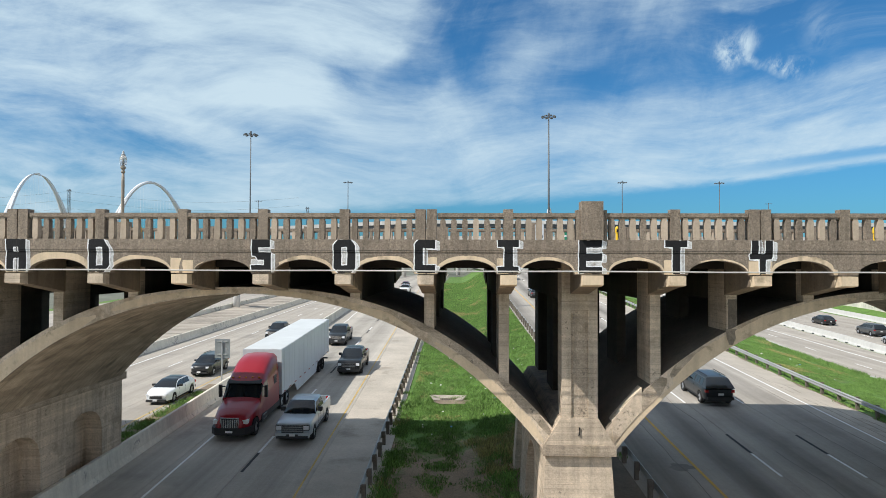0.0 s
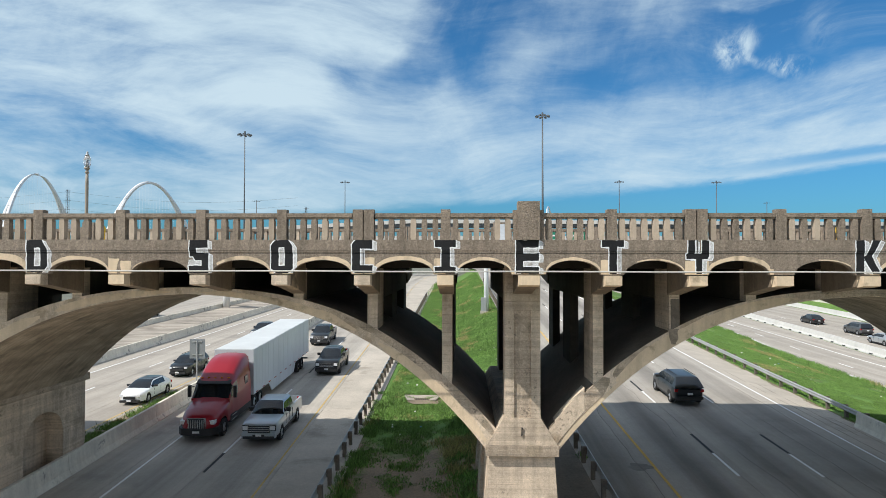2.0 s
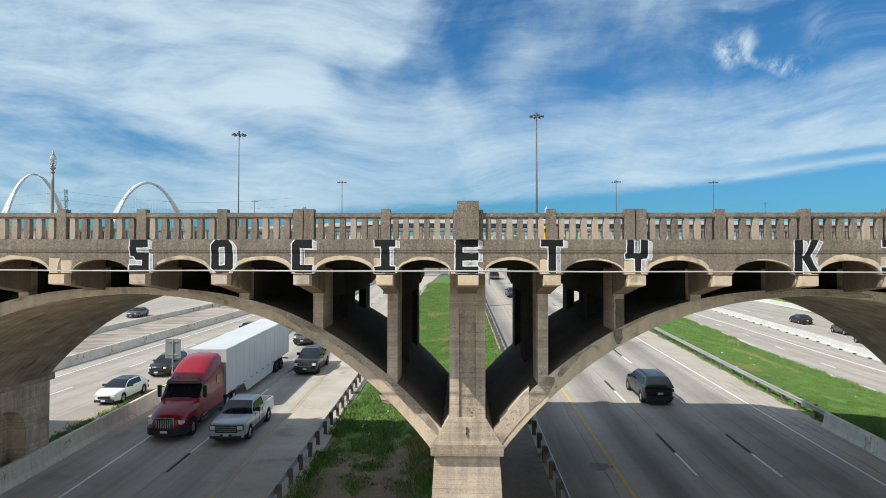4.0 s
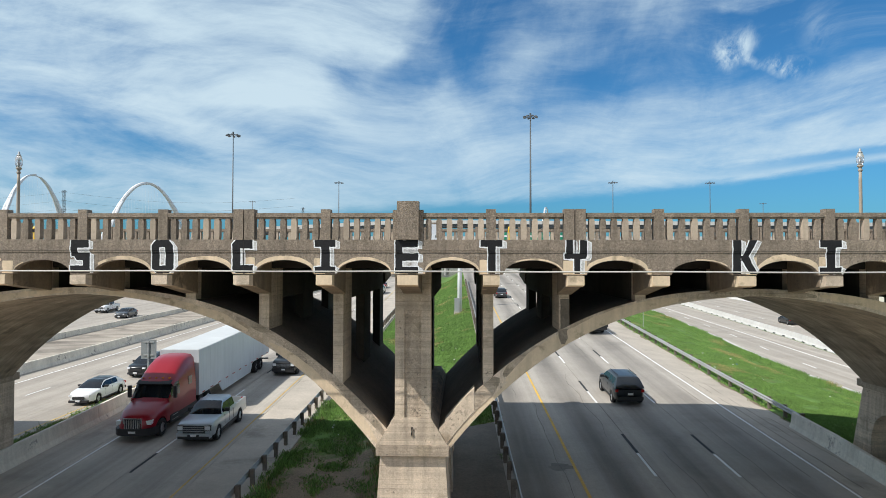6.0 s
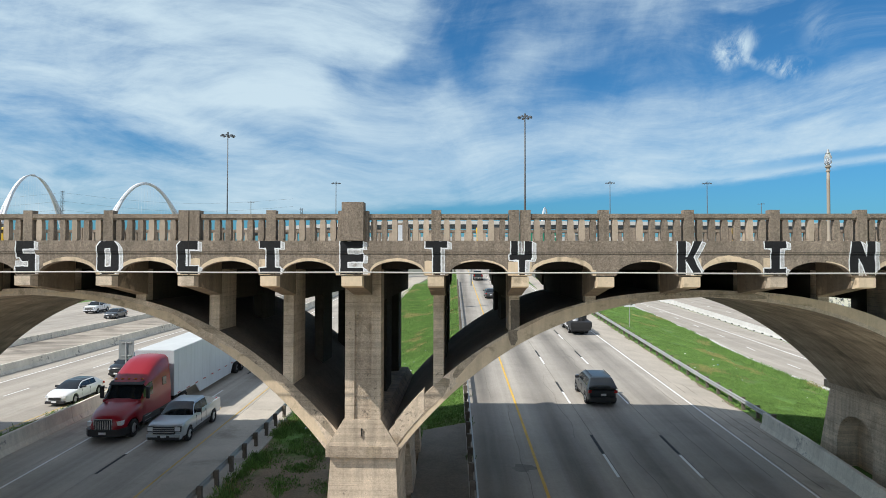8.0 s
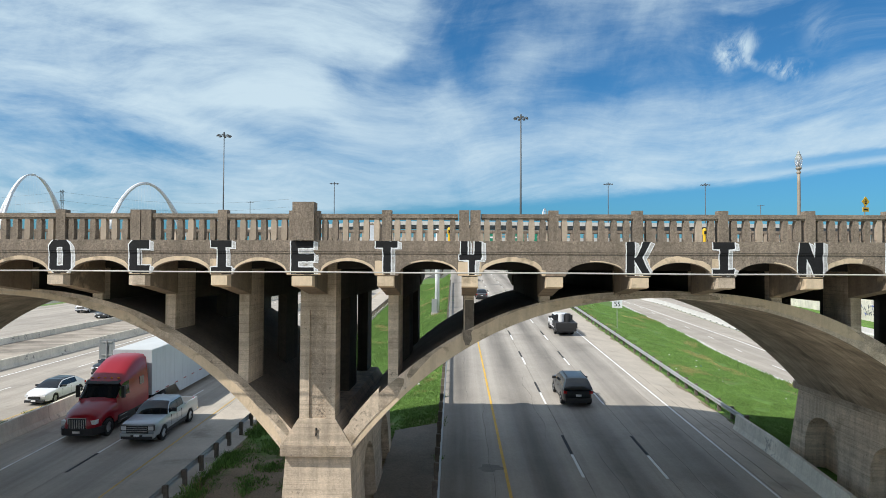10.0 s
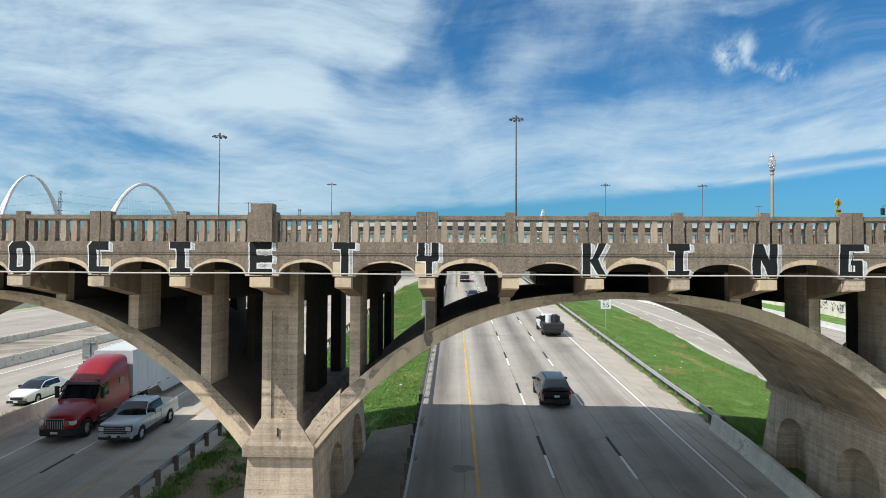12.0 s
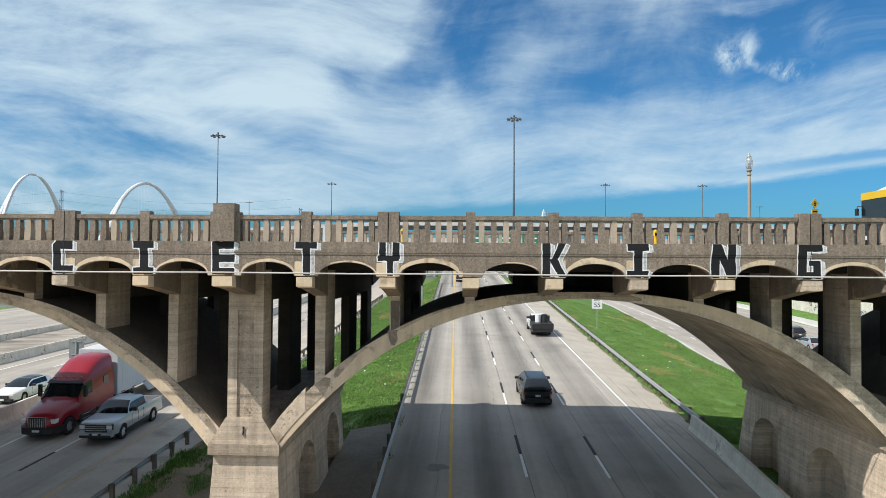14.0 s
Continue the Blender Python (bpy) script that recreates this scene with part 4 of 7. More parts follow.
# black strokes, then white fillings, of each character; heights from 0 to 1
GLYPHS = {
    "A": ([rect(-.33, -.12, 0, 1), rect(.04, .27, 0, 1), rect(-.33, .27, .76, 1), rect(-.33, .27, .42, .60)], [rect(-.12, .04, 0, .8)]),
    "D": ([[(-.33, 0), (.14, 0), (.30, .2), (.30, .72), (.14, 1), (-.33, 1)]], [rect(-.10, .09, .20, .76)]),
    "S": ([rect(-.33, .22, .76, 1), rect(-.33, -.12, .5, 1), [(-.33, .62), (-.15, .38), (.24, .38), (.24, .60)], rect(.03, .24, 0, .6), rect(-.36, .24, 0, .22)], [rect(-.12, .24, .58, .78), rect(-.36, .05, .2, .4)]),
    "O": ([[(-.32, .14), (-.18, 0), (.20, 0), (.33, .14), (.33, .82), (.20, 1), (-.18, 1), (-.32, .84)]], [rect(-.09, .09, .22, .78)]),
    "C": ([[(-.34, .12), (-.24, 0), (.27, 0), (.27, .24), (-.10, .24), (-.10, .74), (.27, .74), (.27, 1), (-.24, 1), (-.34, .88)]], [rect(-.10, .05, .2, .8)]),
    "I": ([rect(-.33, .29, .79, 1), rect(-.33, .29, 0, .2), rect(-.13, .12, 0, 1)], []),
    "E": ([rect(-.38, -.17, 0, 1), rect(-.38, .29, .78, 1), rect(-.38, .29, .38, .60), rect(-.38, .29, 0, .2)], [rect(-.2, .29, 0, 1)]),
    "T": ([rect(-.33, .32, .80, 1), rect(-.10, .12, 0, 1)], []),
    "Y": ([rect(-.27, -.07, .5, 1), rect(.13, .34, .5, 1), rect(-.32, .32, .44, .60), rect(-.03, .14, 0, .5)], [rect(-.1, .02, .6, 1)]),
    "K": ([rect(-.35, -.12, 0, 1), [(-.12, .40), (.12, 1), (.34, 1), (.06, .44)], [(-.14, .52), (.06, .60), (.36, 0), (.12, 0)]], [rect(-.15, .15, 0, .4)]),
    "N": ([[(-.38, 0), (-.38, .5), (-.33, 1), (-.12, 1), (-.15, 0)], rect(.10, .33, 0, 1), [(-.33, 1), (-.10, 1), (.33, 0), (.10, 0)]], []),
    "G": ([rect(-.37, -.12, 0, 1), rect(-.37, .32, .80, 1), rect(-.37, .28, 0, .2), rect(.06, .28, 0, .5), rect(-.06, .28, .38, .54)], [rect(-.12, .1, .18, .5)]),
}


def fascia_gap(x):
    """Height of the arched opening in the fascia at x."""
    i = math.floor((x - X0) / BAY)
    for j in (i - 1, i, i + 1):
        xa, xb = bay_x(j), bay_x(j + 1)
        a = xa + (0.50 if j % 9 == 0 else 0.34)
        b = xb - (0.50 if (j + 1) % 9 == 0 else 0.34)
        if a < x < b:
            s_ = 2 * (x - a) / (b - a) - 1
            return 9.17 + 0.42 * math.sqrt(1 - s_ * s_)
    return 9.17


def face_y(z):
    """The near face of the fascia at a height."""
    return Y_LIP if z > 9.88 else Y_LIP + 0.012 if z > 9.82 else Y_LIP + 0.032


def paint(name, cells, x0, z0, size, nx, nz, mats, parent, label, proud=0.004):
    """Flat coats of paint from a table of cells: 0 none, 1 the first material, 2 the second."""
    bm = bmesh.new()
    for r in range(nz):
        za, zb = z0 + r * size, z0 + (r + 1) * size
        zm = (za + zb) / 2
        y = face_y(zm) - proud
        c = 0
        while c < nx:
            v = cells[r][c]
            e = c
            while e < nx and cells[r][e] == v:
                e += 1
            if v:
                xa, xb = x0 + c * size, x0 + e * size
                f = bm.faces.new([bm.verts.new(p) for p in ((xa, y, za), (xb, y, za), (xb, y, zb), (xa, y, zb))])
                f.material_index = v - 1
            c = e
    return part(name, bm, mats, parent, label)


def grown(mask, shifts):
    """The mask laid over itself at each of the shifts (rows, columns)."""
    out = np.zeros_like(mask)
    nz, nx = mask.shape
    for dr, dc in shifts:
        out[max(0, dr):nz + min(0, dr), max(0, dc):nx + min(0, dc)] |= mask[max(0, -dr):nz + min(0, -dr), max(0, -dc):nx + min(0, -dc)]
    return out


def letter(ch, i):
    xc, zb, h, size = bay_x(i) + 0.01, 9.205, 0.985, 0.0082
    black, white = GLYPHS[ch]
    nx, nz = 136, 120
    x0 = -0.46

    def wob(x, z):
        return x + 0.014 * noise.noise((x * 5 + i * 7, z * 5, 1.0)) + 0.004 * noise.noise((x * 30, z * 30, i)), z + 0.014 * noise.noise((x * 5, z * 5 + i * 3, 5.0))

    ink, fill, open_wall = (np.zeros((nz, nx), bool) for _ in range(3))
    for r in range(nz):
        for c in range(nx):
            xw, zw = x0 + (c + 0.5) * size, zb + (r + 0.5) * size
            x, z = wob(xw, (r + 0.5) * size / h)
            fill[r, c] = any(inside(p, x, z) for p in white)
            ink[r, c] = any(inside(p, x, z) for p in black) and not (ch in "DO" and fill[r, c])
            open_wall[r, c] = zw > 10.195 or zw < fascia_gap(bay_x(i) + xw) + 0.005
    outline = grown(ink, [(dr, dc) for dr in range(-4, 5) for dc in range(-4, 5) if dr * dr + dc * dc <= 18])
    chalk = grown(ink, [(-int(round(k * 0.05 / 14 / size)), int(round(k * 0.13 / 14 / size))) for k in range(15)]) | fill
    cells = np.where(ink, 1, np.where(outline, 2, np.where(chalk, 3, 0)))
    # a firmer brush line round the outer edge of the chalky fill
    rim = (cells == 3) & grown(cells == 0, [(dr, dc) for dr in (-2, 0, 2) for dc in (-2, 0, 2)])
    cells[rim] = 2
    cells[open_wall] = 0
    paint("painted_letter", cells.tolist(), xc + x0, zb, size, nx, nz, [M["letter_black"], M["letter_white"], M["letter_chalk"]], near_parapet, "black block letter " + ch + " outlined in white", 0.009)


for ch, i in zip("ADSOCIETYKINGS", (-7, -6, -4, -3, -2, -1, 0, 1, 2, 4, 5, 6, 7, 8)):
    letter(ch, i)


def mortar(i, reach, left, right):
    """Smooth tan repair round a fascia arch. reach: width of the band; left, right: shares of the arch it covers."""
    size = 0.0085
    xa, xb = bay_x(i), bay_x(i + 1)
    nx, nz = int((xb - xa) / size), int(0.65 / size)
    cells = [[0] * nx for _ in range(nz)]
    for r in range(nz):
        for c in range(nx):
            x, z = xa + (c + 0.5) * size, 9.172 + (r + 0.5) * size
            g = fascia_gap(x)
            k = (x - xa) / (xb - xa)
            n = noise.noise((x * 1.3, z * 2.2, i * 3.1)) * 0.5 + noise.noise((x * 6, z * 6, i)) * 0.18
            limit = reach * (0.75 + 0.6 * n) + (0.35 if (k < 0.14 and left < 0.05) or (k > 0.86 and right > 0.95) else 0)
            if z > g + 0.01 and z < 9.80 and left + 0.1 * n < k < right + 0.1 * n and z - g < limit:
                cells[r][c] = 1
    paint("mortar_repair", cells, xa, 9.172, size, nx, nz, [M["patch"]], near_parapet, "smooth tan mortar patch")


random.seed(5)
for i, reach, a, b in ((-8, .16, 0, 1), (-7, .30, 0, 1), (-6, .16, .15, 1), (-5, .05, 0, .25), (-4, .14, .2, .9), (-3, .18, 0, 1), (-2, .20, 0, 1), (-1, .12, .1, 1), (0, .13, .1, 1),
                       (1, .08, .3, 1), (2, .22, 0, .9), (3, .07, .45, .8), (4, .22, 0, 1), (5, .06, .6, 1), (6, .20, 0, .6), (7, .14, 0, 1), (8, .10, .1, 1)):
    mortar(i, reach, a, b)


# ---- coats and scars on the arch faces ----
def ring_coat(k, u0, u1, lo, hi, mat, label, seed, proud):
    """A ragged coat on the near face of an arch, between two shares of its thickness."""
    xc = X0 + k * SPAN
    bm = bmesh.new()
    n = int((u1 - u0) / 0.06)
    rows = []
    for j in range(n + 1):
        u = lerp(u0, u1, j / n)
        e = min(1.0, 6.0 * j / n + 0.25, 6.0 * (n - j) / n + 0.25)
        r = 0.5 * noise.noise((u * 1.4, seed, 1)) + 0.22 * noise.noise((u * 6, seed, 3))
        a, b = lo + (0.16 * r if lo > 0.03 else 0), hi + (0.22 * r if hi < 0.97 else 0)
        m = (a + b) / 2
        a, b = lerp(m, a, e), lerp(m, b, e)
        z0, z1 = soffit_z(u, k) + 0.012, crown_top(u, k) - 0.012
        rows.append([bm.verts.new((xc + u, Y_FACE - proud, lerp(z0, z1, min(max(q, 0), 1)))) for q in (a, b)])
    for p, q in zip(rows, rows[1:]):
        bm.faces.new((p[0], q[0], q[1], p[1]))
    part("mortar_coat", bm, mat, viaduct, label)


for n, (k, u0, u1, lo, hi, mat) in enumerate((
        (-0.5, 6.3, 9.85, 0.0, 0.52, "patch"), (-0.5, 5.2, 10.3, 0.56, 1.0, "panel"), (-0.5, 0.4, 5.6, 0.0, 0.62, "patch"), (-0.5, -4.5, -0.6, 0.1, 0.75, "patch"),
        (0.5, -9.9, -8.2, 0.24, 1.0, "panel"), (0.5, -9.9, -7.0, 0.0, 0.22, "patch"), (0.5, -8.1, -6.9, 0.5, 1.0, "panel"), (0.5, -8.0, -2.2, 0.0, 0.85, "patch"),
        (0.5, -2.1, 1.9, 0.0, 0.9, "panel"), (0.5, 2.0, 6.4, 0.25, 1.0, "patch"), (0.5, 6.0, 9.8, 0.5, 1.0, "panel"), (-0.5, -9.5, -5.0, 0.0, 0.75, "patch"))):
    ring_coat(k, u0, u1, lo, hi, M[mat], "smooth tan mortar coat" if mat == "patch" else "rough weathered concrete face", k * 7 + u0, 0.005 + 0.003 * (n % 5))


def repair_block():
    """A thickened length of the arch beside the pier."""
    xc = X0 + 0.5 * SPAN
    us = [lerp(-9.96, -9.02, j / 8) for j in range(9)]
    bm = bmesh.new()
    poly = [(xc + u, soffit_z(u) + 0.30) for u in us] + [(xc + u, crown_top(u) + lerp(0.06, 0.17, (u + 9.96) / 0.94)) for u in us[::-1]]
    prism(bm, poly, "y", Y_FACE - 0.025, Y_FACE + 0.45)
    part("repair_block", bm, M["rib"], viaduct, "raised rough concrete repair on the arch", bevel=0.02)


repair_block()


def scars():
    dark = material("black_joint_filler", (0.018, 0.017, 0.016), 0.9, var=0.2, grain=0.2, bump=0.1)
    for i in (-11, -7, -2, 2, 7, 11):
        bm = bmesh.new()
        for z0, z1 in ((9.19, 9.815), (9.825, 9.875), (9.885, 10.20)):
            x = bay_x(i)
            y = face_y((z0 + z1) / 2) - 0.012
            bm.faces.new([bm.verts.new(p) for p in ((x - 0.012, y, z0), (x + 0.012, y, z0), (x + 0.016, y, z1), (x - 0.010, y, z1))])
        part("expansion_joint", bm, dark, near_parapet, "open black expansion joint")
    # cracked notch in the seat and blackened strip on a spandrel wall
    bm = bmesh.new()
    prism(bm, [(0.03, 3.93), (0.075, 3.98), (0.06, 4.10), (0.085, 4.2), (0.04, 4.21), (0.045, 4.08)], "y", 20.70, 20.76)
    part("notch", bm, dark, viaduct, "dark notch in the concrete")
    bm = bmesh.new()
    x = bay_x(2)
    rows = []
    for j in range(15):
        z = lerp(7.05, 8.36, j / 14)
        w = 0.13 + 0.035 * noise.noise((z * 5, 2, 2))
        rows.append([bm.verts.new((x + 0.01 - w, Y_FACE + 0.012, z)), bm.verts.new((x + 0.03 + w, Y_FACE + 0.012, z))])
    for p, q in zip(rows, rows[1:]):
        bm.faces.new((p[0], p[1], q[1], q[0]))
    part("stained_strip", bm, M["stain"], viaduct, "blackened patch on the wall")
    bm = bmesh.new()
    u = x - X0 - SPAN / 2
    rows = []
    for j in range(19):
        z = lerp(soffit_z(u, 0.5) + 0.06, crown_top(u, 0.5) - 0.02, j / 18)
        drip = 0.05 + 0.12 * j / 18
        rows.append([bm.verts.new((x - 0.06 - drip * (1 + 0.5 * noise.noise((z * 4, 7, 2))), Y_FACE - 0.024, z)), bm.verts.new((x + drip * (0.8 + 0.6 * noise.noise((z * 5, 3, 2))), Y_FACE - 0.024, z))])
    for p, q in zip(rows, rows[1:]):
        bm.faces.new((p[0], p[1], q[1], q[0]))
    part("stained_strip", bm, material("rain_stained_concrete", (0.30, 0.245, 0.19), 0.95, var=0.3, grain=0.35, streak=0.4, fine=0.3), viaduct, "dark streak run down over the arch")


scars()


# ---- concrete pads, drain and litter in the median ----
def pad(name, poly, zf, mat, label, thick=0.12):
    bm = bmesh.new()
    top = [bm.verts.new((x, y, zf(x, y) + 0.03)) for x, y in poly]
    low = [bm.verts.new((x, y, zf(x, y) - thick)) for x, y in poly]
    bm.faces.new(top)
    bm.faces.new(low[::-1])
    for k in range(len(poly)):
        j = (k + 1) % len(poly)
        bm.faces.new((top[k], low[k], low[j], top[j]))
    return tagged(new(name, mesh_of(name, bm, mat)), label, "pavement", kind="structure")


pad("pavement_pad", [(1.25, 12), (3.7, 12), (3.7, 35.5), (1.25, 34.0)], lambda x, y: z_right(y) - 0.04, M["pad"], "dusty concrete pad beside the pier")
def drain_lip():
    """A sunk inlet: sloping worn aprons on three sides of a dark grate, on a patch of bare dirt."""
    root = thing("drain_inlet", "worn concrete drain inlet with a rusty grate in the grass median", "drain")
    cx, cy = -4.75, 44.8
    z = ground_z(cx, cy)
    slope = ground_z(cx, cy + 1) - z
    root.matrix_basis = pose(cx, cy, z + 0.02, math.degrees(math.atan(slope)), 0, 0)
    rng = random.Random(15)

    def ragged(pts, lift, mat, name):
        bm = bmesh.new()
        bm.faces.new([bm.verts.new((px_ + rng.uniform(-0.05, 0.05), py_ + rng.uniform(-0.05, 0.05), lift(px_, py_))) for px_, py_ in pts])
        part(name, bm, mat, root)

    bm = bmesh.new()
    ring = []
    for k in range(26):
        a = 2 * math.pi * k / 26
        q = 1 + 0.35 * noise.noise((math.cos(a) * 1.5, math.sin(a) * 1.5, 4))
        ring.append(bm.verts.new((1.25 * q * math.cos(a) + 0.2, 0.95 * q * math.sin(a) - 0.15, 0.012)))
    bm.faces.new(ring)
    part("bare_patch", bm, M["dirt"], root, "bare trodden dirt")
    for poly in ([(-1.35, 0.95), (-0.62, 0.55), (-0.55, 0.05), (-1.05, -0.25)], [(1.35, 0.95), (1.0, -0.2), (0.52, 0.05), (0.60, 0.55)], [(-1.30, 1.0), (1.30, 1.0), (0.60, 0.60), (-0.60, 0.60)]):
        ragged(poly, lambda a, b: 0.03 + 0.10 * max(0.0, abs(a) - 0.55) + 0.10 * max(0.0, b - 0.55), M["slope"], "apron")
    bm = bmesh.new()
    box(bm, -0.52, 0.52, 0.08, 0.52, 0.016, 0.024)
    pit = part("pit", bm, M["black_paint"], root, "dark opening of the drain")
    for k in range(8):
        bm = bmesh.new()
        gx = -0.46 + 0.131 * k
        box(bm, gx - 0.025, gx + 0.025, 0.08, 0.52, 0.026, 0.05)
        part("grate_bar", bm, M["dirt"], pit)


drain_lip()


def litter():
    random.seed(11)
    mats = [material("litter_white", (0.75, 0.75, 0.74), 0.8, var=0.05, bump=0), material("litter_blue", (0.15, 0.35, 0.6), 0.5, var=0.05, bump=0)]
    for k in range(34):
        x, y = (random.uniform(-6.8, 2.5), random.uniform(36, 62)) if k < 26 else (random.uniform(22, 30), random.uniform(40, 60))
        bm = bmesh.new()
        w = random.uniform(0.04, 0.11)
        prism(bm, [(random.uniform(0.6, 1.2) * w * math.cos(a * 1.047), random.uniform(0.5, 1.0) * w * math.sin(a * 1.047)) for a in range(6)], "z", 0, random.uniform(0.02, 0.06))
        ob = new("litter", mesh_of("litter", bm, mats[1 if k % 9 == 4 else 0]))
        ob.matrix_basis = pose(x, y, ground_z(x, y) + 0.02, random.uniform(-15, 15), random.uniform(-15, 15), random.uniform(0, 180))
        tagged(ob, "crumpled scrap of litter lying in the grass", "litter", "litter in the grass")


litter()


# ---- grass ----
def grass(name, spots, label, h0, h1, w=0.05):
    rng = random.Random(3)
    verts, faces, dry = [], [], []
    for x, y, tall in spots:
        z = ground_z(x, y) - 0.06
        parched = noise.noise((x * 0.30, y * 0.16, 31)) + 0.35 * noise.noise((x * 0.9, y * 0.6, 17))
        for _ in range(3):
            dry += [1 if parched + rng.uniform(-0.15, 0.15) > 0.40 else 0] * 2
            a = rng.uniform(0, 6.283)
            h = rng.uniform(h0, h1) * tall
            bx, by = x + rng.uniform(-0.12, 0.12), y + rng.uniform(-0.12, 0.12)
            dx, dy = math.cos(a) * w, math.sin(a) * w
            lx, ly = rng.uniform(-0.5, 0.5) * h, rng.uniform(-0.5, 0.5) * h
            n = len(verts)
            verts += [(bx - dx, by - dy, z), (bx + dx, by + dy, z), (bx + dx * 0.5 + lx * 0.5, by + dy * 0.5 + ly * 0.5, z + h * 0.65), (bx + lx, by + ly, z + h)]
            faces += [(n, n + 1, n + 2), (n, n + 2, n + 3)]
    me = bpy.data.meshes.new(name)
    me.from_pydata(verts, [], faces)
    me.materials.append(M["blade"])
    me.materials.append(M["straw"])
    me.polygons.foreach_set("material_index", dry)
    tagged(new(name, me), label, "grass", kind="stuff")


def sow():
    rng = random.Random(8)
    out = []
    for _ in range(105000):
        y = 24 + 80 * rng.random() ** 1.4
        x = rng.uniform(-7.4, 3.5)
        # grass thins out under the bridge, but for the strips along the pier and the guardrail
        cover = 0.17 * (y - 32.0) + 1.7 * noise.noise((x * 0.5, y * 0.45, 2)) + 0.9 * noise.noise((x * 1.7, y * 1.4, 5))
        cover = max(cover, 0.9 - abs(x + 2.2) * 0.8 + 1.3 * noise.noise((x, y * 0.6, 9)), 0.5 - abs(x + 6.9) + 1.4 * noise.noise((x, y * 0.5, 3)) if y > 28 else 0)
        if x > 0.6:
            cover += 0.7
        if rng.random() > cover or (x > 1.1 and y < 34.1 + 0.6 * (x - 1.25)) or (-1.3 < x < 1.4 and y < 32.5):
            continue
        clump = noise.noise((x * 0.5, y * 0.35, 7))
        if clump > -0.7:
            out.append((x, y, 0.8 + 0.9 * max(0, clump) + (0.8 if noise.noise((x * 0.9, y * 0.8, 12)) > 0.35 else 0)))
    for _ in range(16000):
        y = 95 + 85 * rng.random()
        x = rng.uniform(-9.5, 3.0 - 0.02 * (y - 95))
        if noise.noise((x * 0.4, y * 0.2, 7)) > -0.3:
            out.append((x, y, rng.uniform(1.2, 2.6)))
    for _ in range(620):
        side = rng.random()
        y = rng.uniform(26.5, 47)
        x = centre_rail(y) + 0.35 + abs(rng.gauss(0, 0.5)) if side < 0.45 else -1.35 - abs(rng.gauss(0, 0.7)) if side < 0.75 else rng.uniform(-6.5, -1.5)
        if side >= 0.75 and y < 33 or noise.noise((x * 0.6, y * 0.35, 21)) < -0.15:
            continue
        big = rng.uniform(1.0, 3.2)
        for _ in range(18):
            out.append((x + rng.gauss(0, 0.16), y + rng.gauss(0, 0.16), big * rng.uniform(0.6, 1.2)))
    for _ in range(260):
        out.append((-1.45 + rng.gauss(0, 0.16), 25.5 + rng.gauss(0, 0.6), rng.uniform(3, 7)))
    for _ in range(110000):
        y = 34 + 80 * rng.random() ** 1.5
        x = rng.uniform(20.9, 33.5 + bend(y))
        if noise.noise((x * 0.5, y * 0.35, 9)) > -0.4:
            out.append((x, y, 0.6 + 0.5 * max(0.0, noise.noise((x * 0.3, y * 0.2, 2))) + (0.7 if noise.noise((x * 0.8, y * 0.5, 12)) > 0.4 else 0)))
    for _ in range(9000):
        y = 40 + 75 * rng.random()
        x = 33.0 + bend(y) - abs(rng.gauss(0, 1.2))
        out.append((x, y, 3.6 if noise.noise((x, y * 0.3, 4)) > 0.05 else 1.8))
    return out


def sow_far():
    rng = random.Random(21)
    out = []
    for _ in range(34000):
        y = 58 + 110 * rng.random() ** 1.2
        out.append((rng.uniform(-8.5, 3.4 - 0.013 * (y - 28)), y, rng.uniform(0.7, 1.5) + (0.8 if noise.noise((y * 0.12, 3, 8)) > 0.25 else 0)))
    return out


grass("grass_far", sow_far(), "green grass on the rising median", 0.05, 0.12, 0.05)
grass("grass_tufts", sow(), "bright green grass and taller weeds", 0.04, 0.13, 0.02)


